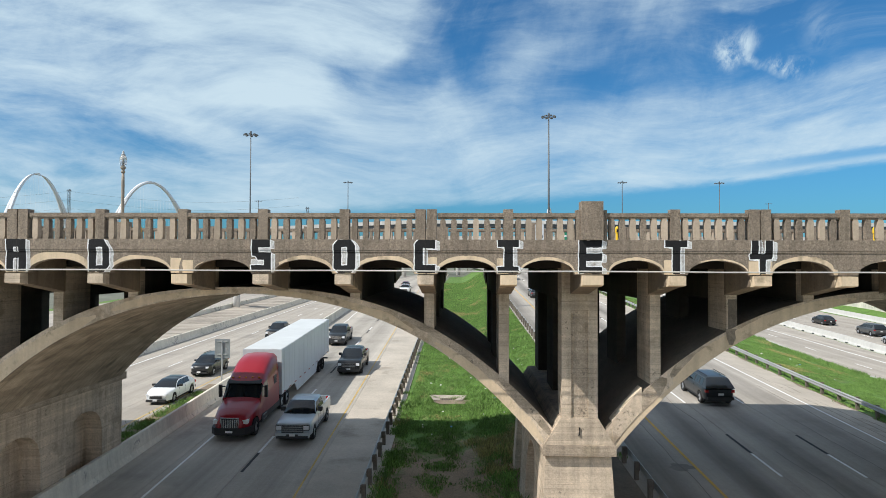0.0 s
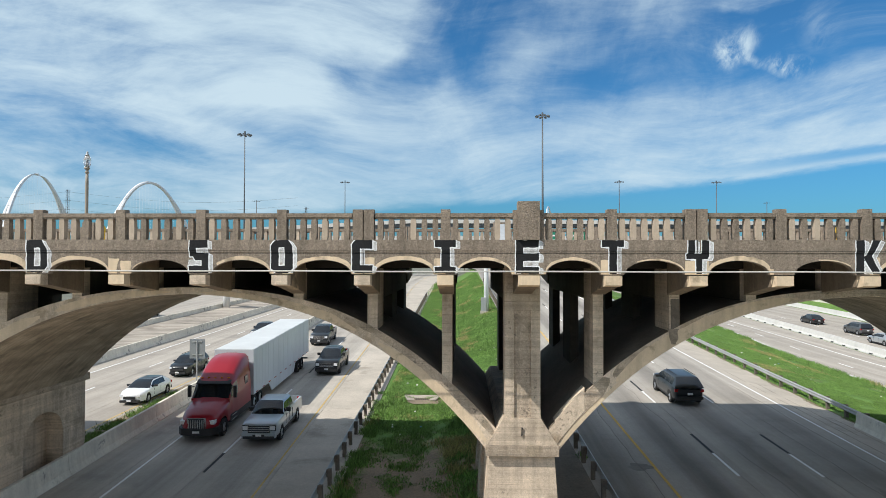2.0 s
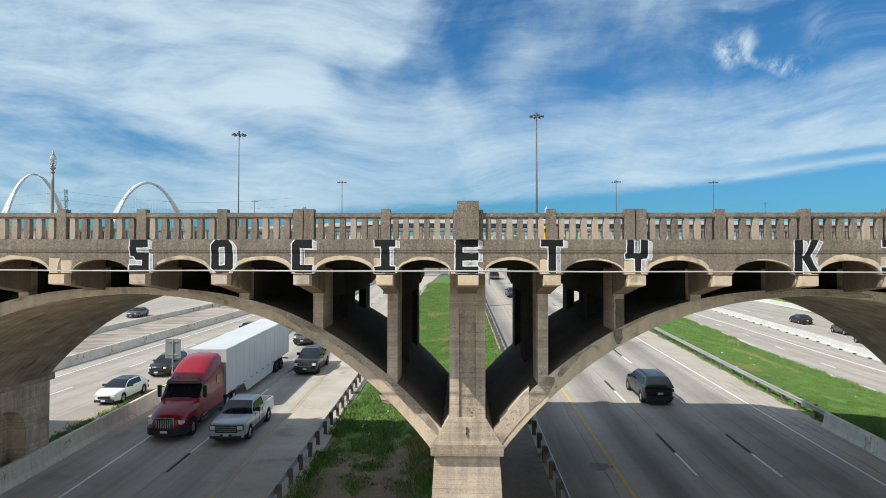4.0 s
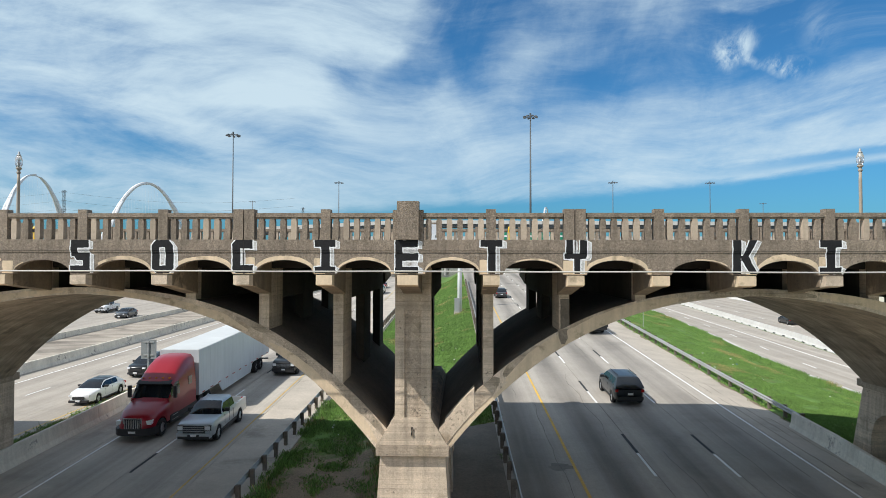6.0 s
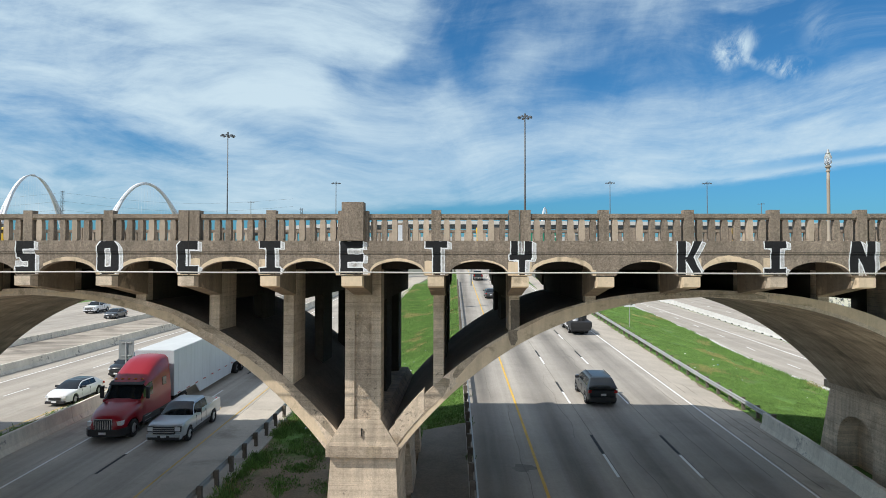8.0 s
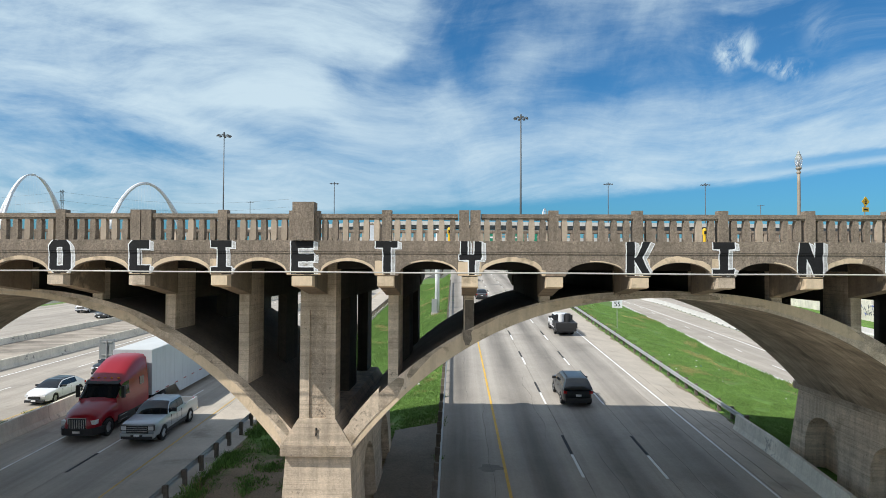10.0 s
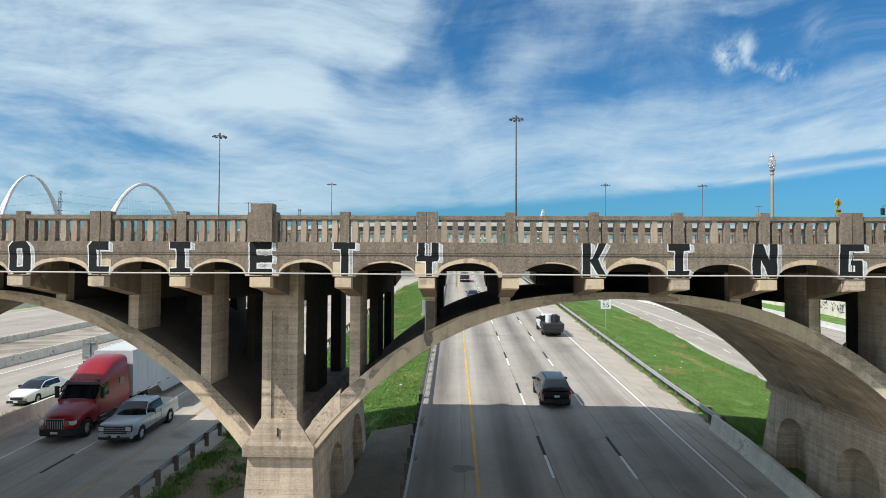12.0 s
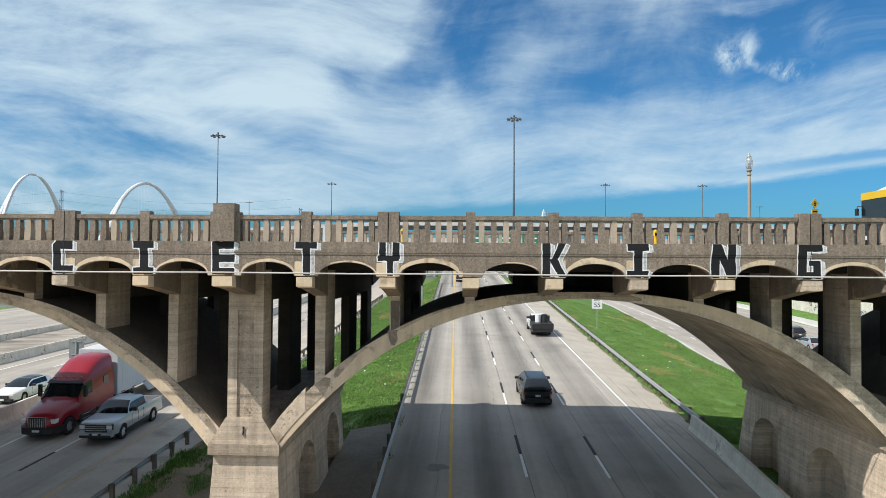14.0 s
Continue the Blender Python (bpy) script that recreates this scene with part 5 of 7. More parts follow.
def silt():
    """Drifts of dirt along the guardrail foot and patches of spilt oil."""
    rng = random.Random(6)
    bm = bmesh.new()
    rows = []
    for k in range(140):
        y = 31 + 0.35 * k
        w = max(0.02, 0.12 + 0.45 * noise.noise((y * 0.45, 3, 1)) + 0.2 * noise.noise((y * 2.2, 5, 1)))
        rows.append([bm.verts.new((20.38 - w, y, lerp(z_verge(y), z_right(y), w / 2.9) + 0.008)), bm.verts.new((20.39, y, z_verge(y) + 0.03))])
    for p, q in zip(rows, rows[1:]):
        bm.faces.new((p[0], p[1], q[1], q[0]))
    tagged(new("dirt_drift", mesh_of("dirt_drift", bm, M["dirt"])), "drift of brown dirt along the shoulder edge", "dirt", kind="stuff")
    bm = bmesh.new()
    rows = []
    for k in range(70):
        y = 20 + 0.45 * k
        w = 0.55 + 0.4 * noise.noise((y * 0.5, 8, 1))
        rows.append([bm.verts.new((barrier_x(y) - 2.5 - w, y, z_left(y) + 0.008)), bm.verts.new((barrier_x(y) - 0.4, y, z_left(y) + 0.03))])
    for p, q in zip(rows, rows[1:]):
        bm.faces.new((p[0], p[1], q[1], q[0]))
    tagged(new("dirt_drift", mesh_of("dirt_drift", bm, M["dirt"])), "strip of brown dirt along the barrier foot", "dirt", kind="stuff")
    oil = material("oil_stain", (0.225, 0.208, 0.185), 0.8, var=0.2, grain=0.2, bump=0.05)
    for x, y, r, k in ((6.0, 28.75, 0.72, 0.7), (15.2, 26.0, 0.25, 4.0)):
        bm = bmesh.new()
        zf = z_right if x > 0 else z_centre
        pts = []
        for j in range(22):
            a = 2 * math.pi * j / 22
            q = r * (0.75 + 0.5 * noise.noise((math.cos(a) * 1.7 + x, math.sin(a) * 1.7, y)) + rng.uniform(-0.06, 0.06))
            pts.append((x + q * math.cos(a), y + k * q * math.sin(a)))
        bm.faces.new([bm.verts.new((px_, py_, zf(py_) + 0.006)) for px_, py_ in pts])
        tagged(new("road_stain", mesh_of("road_stain", bm, oil)), "dark oil stain on the carriageway", "stain", kind="structure")


silt()


def weeds():
    rng = random.Random(4)
    out = []
    for _ in range(5000):
        y = rng.choice((rng.uniform(33, 48), rng.uniform(24, 40)))
        out.append((barrier_x(y) - 2.5 + rng.gauss(0, 0.3), y, rng.uniform(0.7, 1.9) * (1 if noise.noise((y * 0.7, 1, 1)) > -0.1 else 0.3)))
    for _ in range(500):
        y = rng.uniform(60, 110)
        if y > 104 or noise.noise((y * 0.3, 9, 1)) > 0.0:
            out.append((-45.2 + rng.gauss(0, 0.2), y, rng.uniform(1.5, 3.2)))
    for _ in range(1800):
        y = rng.uniform(33, 75)
        if noise.noise((y * 0.5, 4, 1)) > 0.05:
            out.append((20.40 + rng.gauss(0, 0.16), y, rng.uniform(0.5, 1.5)))
    for _ in range(1500):
        y = rng.uniform(29, 70)
        if noise.noise((y * 0.55, 14, 1)) > 0.12:
            out.append((drift(3.72)(y) + rng.gauss(0, 0.13), y, rng.uniform(0.6, 1.7)))
    return out


grass("weeds", weeds(), "scruffy weeds growing along the barrier foot", 0.08, 0.22, 0.018)


# ---- lamps, masts and signs ----
M["glass_globe"] = bpy.data.materials.new("lamp_glass")
M["glass_globe"].use_nodes = True
_b = M["glass_globe"].node_tree.nodes["Principled BSDF"]
_b.inputs["Base Color"].default_value = (0.86, 0.88, 0.9, 1)
_b.inputs["Roughness"].default_value = 0.12
_b.inputs["Transmission Weight"].default_value = 0.75


def lathe(bm, prof, seg=14):
    rings = [[bm.verts.new((r * math.cos(2 * math.pi * k / seg), r * math.sin(2 * math.pi * k / seg), z)) for k in range(seg)] for r, z in prof]
    for p, q in zip(rings, rings[1:]):
        for k in range(seg):
            bm.faces.new((p[k], p[(k + 1) % seg], q[(k + 1) % seg], q[k]))
    bm.faces.new(rings[0][::-1])
    bm.faces.new(rings[-1])


def street_lamp(x, y, z):
    root = thing("street_lamp", "tan iron street lamp with clear acorn globe on the bridge", "street lamp", "street lamps on the bridge", at=(x, y, z))
    bm = bmesh.new()
    lathe(bm, [(0.187, 0), (0.187, 0.12), (0.133, 0.3), (0.0936, 0.9), (0.0819, 1.0), (0.078, 3.6), (0.0663, 4.05)], 12)
    part("post", bm, M["lamp_post"], root, smooth=True)
    bm = bmesh.new()
    lathe(bm, [(0.0702, 4.05), (0.101, 4.08), (0.101, 4.14), (0.0624, 4.18), (0.0858, 4.26), (0.14, 4.30), (0.14, 4.36), (0.078, 4.38)], 12)
    part("collar", bm, M["lamp_post"], root, smooth=True)
    bm = bmesh.new()
    lathe(bm, [(0.0936, 4.38), (0.156, 4.50), (0.183, 4.66), (0.172, 4.82), (0.117, 4.96), (0.078, 5.0)], 16)
    part("globe", bm, M["glass_globe"], root, "clear glass acorn globe", smooth=True)
    bm = bmesh.new()
    lathe(bm, [(0.117, 4.985), (0.078, 5.05), (0.0468, 5.09), (0.0585, 5.14), (0.0156, 5.22)], 12)
    part("finial", bm, M["galv"], root, smooth=True)
    bm = bmesh.new()
    lathe(bm, [(0.039, 4.38), (0.0468, 4.5), (0.039, 4.75)], 8)
    part("bulb", bm, M["galv"], root)


for x in (21.6, -21.45):
    street_lamp(x, 32.35, 10.09)


def high_mast(x, y, base, top, r=0.30, ring=2.0):
    root = thing("high_mast", "tall grey steel high-mast light with a ring of floodlights", "light mast", "highway light masts", at=(x, y, base))
    h = top - base
    bm = bmesh.new()
    tube(bm, [(0, 0, 0), (0, 0, h * 0.5), (0, 0, h)], [r, r * 0.72, r * 0.45], 10)
    part("pole", bm, M["steel_grey"], root, smooth=True)
    bm = bmesh.new()
    n = 16
    for k in range(n):
        a, b = 2 * math.pi * k / n, 2 * math.pi * (k + 1) / n
        tube(bm, [(ring * 0.72 * math.cos(a), ring * 0.72 * math.sin(a), h - 0.5), (ring * 0.72 * math.cos(b), ring * 0.72 * math.sin(b), h - 0.5)], 0.09, 5)
    for k in range(4):
        a = math.pi * k / 2 + 0.4
        tube(bm, [(0, 0, h - 0.4), (ring * 0.72 * math.cos(a), ring * 0.72 * math.sin(a), h - 0.5)], 0.07, 5)
    tube(bm, [(0, 0, h - 0.9), (0, 0, h + 0.6)], 0.3, 8)
    part("ring", bm, M["steel_grey"], root)
    fb = bmesh.new()
    prism(fb, [(-0.42, -0.1), (0.42, -0.22), (0.42, 0.08), (0.1, 0.30), (-0.3, 0.22)], "y", -0.30, 0.30)
    fm = mesh_of("floodlight", fb, M["steel_grey"], bevel=0.04)
    for k in range(8):
        a = 2 * math.pi * k / 8 + 0.2
        share("floodlight", fm, root, pose(ring * math.cos(a), ring * math.sin(a), h - 0.62, 0, 0, math.degrees(a)))


for x, y, base, top, r, ring in ((-72.1, 200, 0, 51.2, 0.30, 1.9), (22.75, 195, 4, 55.5, 0.42, 1.9), (-77.3, 400, 0, 61.5, 0.45, 2.6), (96.8, 400, 0, 61.3, 0.45, 2.6), (157.4, 400, 0, 60.9, 0.45, 2.6),
                                 (-234, 700, 0, 79, 0.7, 3.6), (360, 760, 0, 82, 0.7, 3.6)):
    high_mast(x, y, base, top, r, ring)


def median_pole():
    root = thing("light_pole", "white steel light pole with a grey box at its foot", "light pole", at=(1.35, 86.6, ground_z(1.35, 86.6)))
    bm = bmesh.new()
    tube(bm, [(0, 0, -0.3), (0, 0, 6), (0, 0, 11.5)], [0.33, 0.30, 0.22], 14)
    part("pole", bm, M["steel_white"], root, smooth=True)
    bm = bmesh.new()
    box(bm, -0.72, -0.05, -0.55, -0.1, -0.1, 1.9)
    part("cabinet", bm, M["galv"], root, "grey metal equipment box", bevel=0.03)
    bm = bmesh.new()
    box(bm, -0.8, 0.5, -0.7, 0.5, -0.4, 0.06)
    part("footing", bm, M["shoulder"], root)


median_pole()


def white_column():
    x, y = -45.0, 114.0
    root = thing("bridge_column", "round white concrete column on the slope paving", "column", at=(x, y, z_left(y)))
    bm = bmesh.new()
    tube(bm, [(0, 0, -0.2), (0, 0, 5.6)], 0.62, 20)
    part("shaft", bm, M["white_wall"], root, smooth=True)
    bm = bmesh.new()
    box(bm, -2.6, 2.6, -0.8, 0.8, 5.6, 6.8)
    part("cap", bm, M["white_wall"], root, bevel=0.05)


white_column()


def road_sign():
    """The back of a tall sign on the barrier between the roads."""
    x, y = -21.45, 46.2
    root = thing("road_sign", "grey back of a tall metal road sign on a pole", "road sign", at=(x, y, z_left(y) + 0.95))
    bm = bmesh.new()
    tube(bm, [(0, 0, -0.2), (0, 0, 3.3)], 0.05, 8)
    part("pole", bm, M["galv"], root)
    bm = bmesh.new()
    box(bm, -0.57, 0.57, 0.05, 0.08, 2.0, 3.42)
    part("panel", bm, material("sign_back_aluminium", (0.27, 0.29, 0.30), 0.6, metal=0.3, var=0.08, bump=0), root, bevel=0.01)
    for z in (3.2, 2.25):
        bm = bmesh.new()
        box(bm, -0.38, 0.38, 0.0, 0.05, z, z + 0.07)
        part("bracket", bm, M["galv"], root)


road_sign()


def text(name, body, size, mat, parent, m, depth=0.004):
    cu = bpy.data.curves.new(name, "FONT")
    cu.body, cu.size, cu.align_x, cu.align_y, cu.extrude = body, size, "CENTER", "CENTER", depth
    cu.materials.append(mat)
    ob = new(name, cu)
    me = bpy.data.meshes.new_from_object(ob)
    bpy.data.objects.remove(ob)
    ob = new(name, me)
    ob.parent = parent
    ob.matrix_basis = m
    return ob


def speed_sign():
    x, y = 23.2, 76.0
    z = ground_z(x, y)
    root = thing("speed_limit_sign", "white speed limit sign reading 55 on a steel post", "road sign", at=(x, y, z))
    bm = bmesh.new()
    tube(bm, [(0, 0, -0.2), (0, 0, 3.55)], 0.04, 8)
    part("post", bm, M["galv"], root)
    bm = bmesh.new()
    box(bm, -0.61, 0.61, -0.07, -0.04, 2.35, 3.87)
    part("panel", bm, M["steel_white"], root, bevel=0.01)
    for body, size, zz in (("SPEED", 0.30, 3.66), ("LIMIT", 0.30, 3.37), ("55", 0.80, 2.78)):
        text("lettering", body, size, M["letter_black"], root, pose(0, -0.078, zz, 90, 0, 0))


speed_sign()


def warning_sign():
    x, y = 24.6, 32.0
    root = thing("warning_sign", "yellow diamond warning sign above a small yellow plaque", "road sign")
    root.matrix_basis = pose(x, y, 10.54, 0, 0, 22)
    bm = bmesh.new()
    tube(bm, [(0, 0, 0), (0, 0, 2.36)], 0.03, 8)
    part("post", bm, M["galv"], root)
    bm = bmesh.new()
    prism(bm, [(0, 1.92), (0.27, 2.17), (0, 2.42), (-0.27, 2.17)], "y", -0.06, -0.04)
    part("diamond", bm, M["yellow"], root)
    bm = bmesh.new()
    box(bm, -0.21, 0.21, -0.06, -0.04, 1.67, 1.89)
    part("plaque", bm, M["yellow"], root)
    for z, w in ((2.25, 0.045), (2.17, 0.07), (2.09, 0.06)):
        bm = bmesh.new()
        box(bm, -w, w, -0.066, -0.061, z - 0.025, z + 0.025)
        part("symbol", bm, M["letter_black"], root)
    bm = bmesh.new()
    box(bm, -0.14, 0.14, -0.066, -0.061, 1.75, 1.81)
    part("writing_bar", bm, M["letter_black"], root)


warning_sign()


def yellow_post(x):
    root = thing("crossing_post", "short yellow push-button post on the far sidewalk", "post", "yellow posts", at=(x, 32.3, 10.19))
    bm = bmesh.new()
    lathe(bm, [(0.11, 0), (0.11, 0.10), (0.07, 0.14), (0.07, 0.85), (0.10, 0.88), (0.10, 1.12), (0.05, 1.2)], 10)
    part("body", bm, M["yellow"], root)
    bm = bmesh.new()
    box(bm, -0.05, 0.05, -0.13, -0.09, 0.9, 1.05)
    part("button_box", bm, M["letter_black"], root)


for x in (-20.5, 4.1, 16.9):
    yellow_post(x)


def cabinet():
    root = thing("utility_cabinet", "pale grey metal utility cabinet on the far sidewalk", "cabinet", at=(0.2, 32.4, 10.19))
    bm = bmesh.new()
    box(bm, -0.19, 0.19, -0.17, 0.17, 0.0, 1.3)
    body = part("body", bm, material("cabinet_grey", (0.62, 0.65, 0.68), 0.45, var=0.05, bump=0), root, bevel=0.015)
    bm = bmesh.new()
    box(bm, 0.10, 0.13, -0.19, -0.17, 0.6, 0.75)
    part("handle", bm, M["steel_grey"], body)


cabinet()


# ---- the far side: overpass, white arches, pylon ----
def overpass():
    """Elevated freeway behind the viaduct."""
    root = thing("overpass", "pale concrete freeway overpass with steel girders, far behind", "overpass", kind="structure")

    def z_of(x):
        return 26.3 - 0.05 * max(0.0, -25 - x) - 0.006 * max(0.0, x)

    for y0, dz in ((260, 0.0),):
        for name, a, b, c, d, mat in (("deck", 17.5, 0.0, 0.5, 11.5, "far_concrete"), ("girder", 0, -1.5, 1.0, 1.6, "steel_grey"), ("girder", 0, -1.5, 5.5, 6.1, "steel_grey"), ("girder", 0, -1.5, 10.0, 10.6, "steel_grey"),
                                      ("barrier", 0, 1.1, 0.3, 0.65, "white_wall"), ("barrier", 0, 1.1, 11.3, 11.65, "white_wall")):
            bm = bmesh.new()
            rows = []
            for k in range(31):
                x = -90 + 22 * k
                z = z_of(x) + dz
                lo, hi = (z - 0.35, z + 0.02) if name == "deck" else (z + min(b, 0), z - 0.35) if name == "girder" else (z - 0.4, z + b)
                if name == "girder":
                    lo, hi = z - 1.7, z - 0.35
                rows.append([bm.verts.new(p) for p in ((x, y0 + c, lo), (x, y0 + c, hi), (x, y0 + d, hi), (x, y0 + d, lo))])
            for p, q in zip(rows, rows[1:]):
                for j in range(4):
                    bm.faces.new((p[j], q[j], q[(j + 1) % 4], p[(j + 1) % 4]))
            bm.faces.new(rows[0])
            bm.faces.new(rows[-1][::-1])
            part(name, bm, M[mat], root)
    for x in (-75, -40, 52, 110, 170, 230, 290, 360, 430, 500):
        z = z_of(x)
        bm = bmesh.new()
        tube(bm, [(x, 266, 0), (x, 266, z - 2.9)], 1.1, 12)
        col = part("column", bm, M["far_concrete"], root, smooth=True)
        bm = bmesh.new()
        box(bm, x - 1.1, x + 1.1, 260.6, 271.4, z - 2.9, z - 1.7)
        part("cap", bm, M["far_concrete"], col)


overpass()


def ramp_bridge():
    """A lower ramp behind the overpass: pale sides over dark beams on single columns."""
    root = thing("ramp_bridge", "pale concrete ramp bridge on columns, far behind", "overpass", kind="structure")
    for name, a, b, z0, z1, mat in (("deck", 300.0, 309.0, 19.9, 20.6, "far_concrete"), ("barrier", 299.6, 299.99, 19.7, 22.4, "white_wall"), ("barrier", 309.01, 309.4, 19.7, 22.4, "white_wall"),
                                    ("girder", 300.8, 302.0, 17.9, 19.89, "far_concrete"), ("girder", 306.8, 308.0, 17.9, 19.89, "far_concrete")):
        bm = bmesh.new()
        box(bm, -70, 560, a, b, z0, z1)
        part(name, bm, M[mat], root)
    for x in range(-58, 560, 26):
        bm = bmesh.new()
        tube(bm, [(x, 304.4, 0), (x, 304.4, 16.6)], 1.0, 10)
        col = part("column", bm, M["far_concrete"], root, smooth=True)
        bm = bmesh.new()
        prism(bm, [(300.6, 17.89), (300.6, 17.0), (303.0, 16.2), (305.8, 16.2), (308.2, 17.0), (308.2, 17.89)], "x", x - 1.1, x + 1.1)
        part("cap", bm, M["far_concrete"], col)


ramp_bridge()


def sign_gantry():
    root = thing("sign_gantry", "green highway signs on a steel overhead gantry", "sign gantry")
    y = 122.0
    for x in (5.0, 26.0):
        bm = bmesh.new()
        tube(bm, [(x, y + 0.5, 3), (x, y + 0.5, 15.4)], 0.22, 10)
        part("post", bm, M["galv"], root)
    for z in (13.2, 15.2):
        bm = bmesh.new()
        tube(bm, [(5, y + 0.5, z), (26, y + 0.5, z)], 0.11, 8)
        part("beam", bm, M["galv"], root)
    for x, w in ((10.2, 1.3), (15.6, 1.6), (20.4, 1.8)):
        bm = bmesh.new()
        box(bm, x - w, x + w, y, y + 0.08, 12.6, 15.5)
        panel = part("panel", bm, M["green_sign"], root, "green sign panel", bevel=0.02)
        for z, k in ((14.8, 0.7), (13.9, 0.55)):
            bm = bmesh.new()
            box(bm, x - w * k, x + w * k * 0.8, y - 0.03, y - 0.01, z - 0.14, z + 0.14)
            part("writing_bar", bm, M["steel_white"], panel)


sign_gantry()


def great_arch(xl, xr, xt, zt, y, swing, thick=2.6):
    """One white steel arch of a distant bridge: a flat broad rib that splits in two legs on each side, with hangers."""
    root = thing("arch_bridge", "slender white steel arch of a distant bridge", "bridge", "distant white arches")
    w = (xr - xl) / 2

    def at(k, side=0.0):
        # k runs from -1 to 1 along the rib
        drop = zt - 2
        x = xt + (w * 1.50) * k * (1.0 if k < 0 else 1.02)
        z = zt - drop * (abs(k) ** 2.05)
        spread = max(0.0, abs(k) - 0.40) * 17.0 * side
        deep = 1 + swing * k / y
        return Vector(((x + spread) * deep, y * deep, 9.5 + (z - 9.5) * deep))

    def band(name, k0, k1, side, half, deep, n):
        """A box-shaped length of the arch, half thick across its curve and deep along the view."""
        bm = bmesh.new()
        rows = []
        for t in range(n + 1):
            k = lerp(k0, k1, t / n)
            p, d = at(k, side), at(k + 0.01, side) - at(k - 0.01, side)
            out = Vector((-d.z, 0, d.x)).normalized() * half
            back = Vector((0, deep, 0))
            rows.append([bm.verts.new(q) for q in (p + out - back * 0.7, p + out + back * 0.7, p + back, p - out + back * 0.7, p - out - back * 0.7, p - back)])
        for p, q in zip(rows, rows[1:]):
            for j in range(6):
                bm.faces.new((p[j], q[j], q[(j + 1) % 6], p[(j + 1) % 6]))
        bm.faces.new(rows[0])
        bm.faces.new(rows[-1][::-1])
        return part(name, bm, M["steel_white"], root)

    band("rib", -0.46, 0.46, 0, thick, thick * 2.0, 36)
    for s0, s1 in ((-1, -0.40), (0.40, 1)):
        for side in (-1, 1):
            band("leg", s0, s1, side * 0.8, thick * 0.88, thick * 1.6, 16)
    for k in range(-12, 13):
        p = at(k / 17)
        bm = bmesh.new()
        tube(bm, [p, (lerp(p.x, at(0).x, 0.25), p.y, 25)], 0.09, 4)
        part("hanger", bm, M["steel_white"], root)


great_arch(-939.4, -820.2, -886.0, 191, 1270, 150)
great_arch(-717.2, -579.3, -648.0, 173, 1270, 120)
great_arch(170.0, 186.0, 178.0, 128, 1330, 260, 1.3)


def pylon(x, y, top, base=5):
    root = thing("lattice_pylon", "grey steel lattice power pylon in the distance", "pylon", at=(x, y, base))
    h = top - base
    bm = bmesh.new()
    for sx in (-1, 1):
        for sy in (-1, 1):
            tube(bm, [(sx * 1.9, sy * 1.9, 0), (sx * 1.2, sy * 1.2, h)], 0.2, 4)
    n = 16
    for k in range(n):
        za, zb = h * k / n, h * (k + 1) / n
        wa, wb = lerp(1.9, 1.2, k / n), lerp(1.9, 1.2, (k + 1) / n)
        for sy in (-1, 1):
            tube(bm, [(-wa, sy * wa, za), (wb, sy * wb, zb)], 0.1, 4)
            tube(bm, [(wa, sy * wa, za), (-wb, sy * wb, zb)], 0.1, 4)
    part("lattice", bm, M["steel_grey"], root)
    for z in (h - 2, h - 14, h - 26):
        bm = bmesh.new()
        tube(bm, [(-3.5, 0, z), (3.5, 0, z)], 0.25, 5)
        part("crossarm", bm, M["steel_grey"], root)


pylon(-515, 800, 104)
pylon(-228, 900, 90)
for z in (101, 90, 79):
    bm = bmesh.new()
    tube(bm, [(-515 + 14 * k, 800 + 4 * k, z - 10 * math.sin(math.pi * k / 20)) for k in range(21)], 0.09, 4)
    tagged(new("power_cable", mesh_of("power_cable", bm, M["steel_grey"])), "thin dark power cable strung between pylons", "cable", "power cables")
    bm = bmesh.new()
    tube(bm, [(-515 - 24 * k, 800 + 4 * k, z - 10 * math.sin(math.pi * k / 20)) for k in range(21)], 0.09, 4)
    tagged(new("power_cable", mesh_of("power_cable", bm, M["steel_grey"])), "thin dark power cable strung between pylons", "cable", "power cables")


# ---- far trees ----
M["bark"] = material("tree_bark", (0.10, 0.08, 0.06), 0.95, var=0.2, grain=0.3)
M["leaf"] = material("tree_leaves", (0.055, 0.095, 0.025), 0.8, var=0.3, grain=0.3, island=0.5, bump=0)


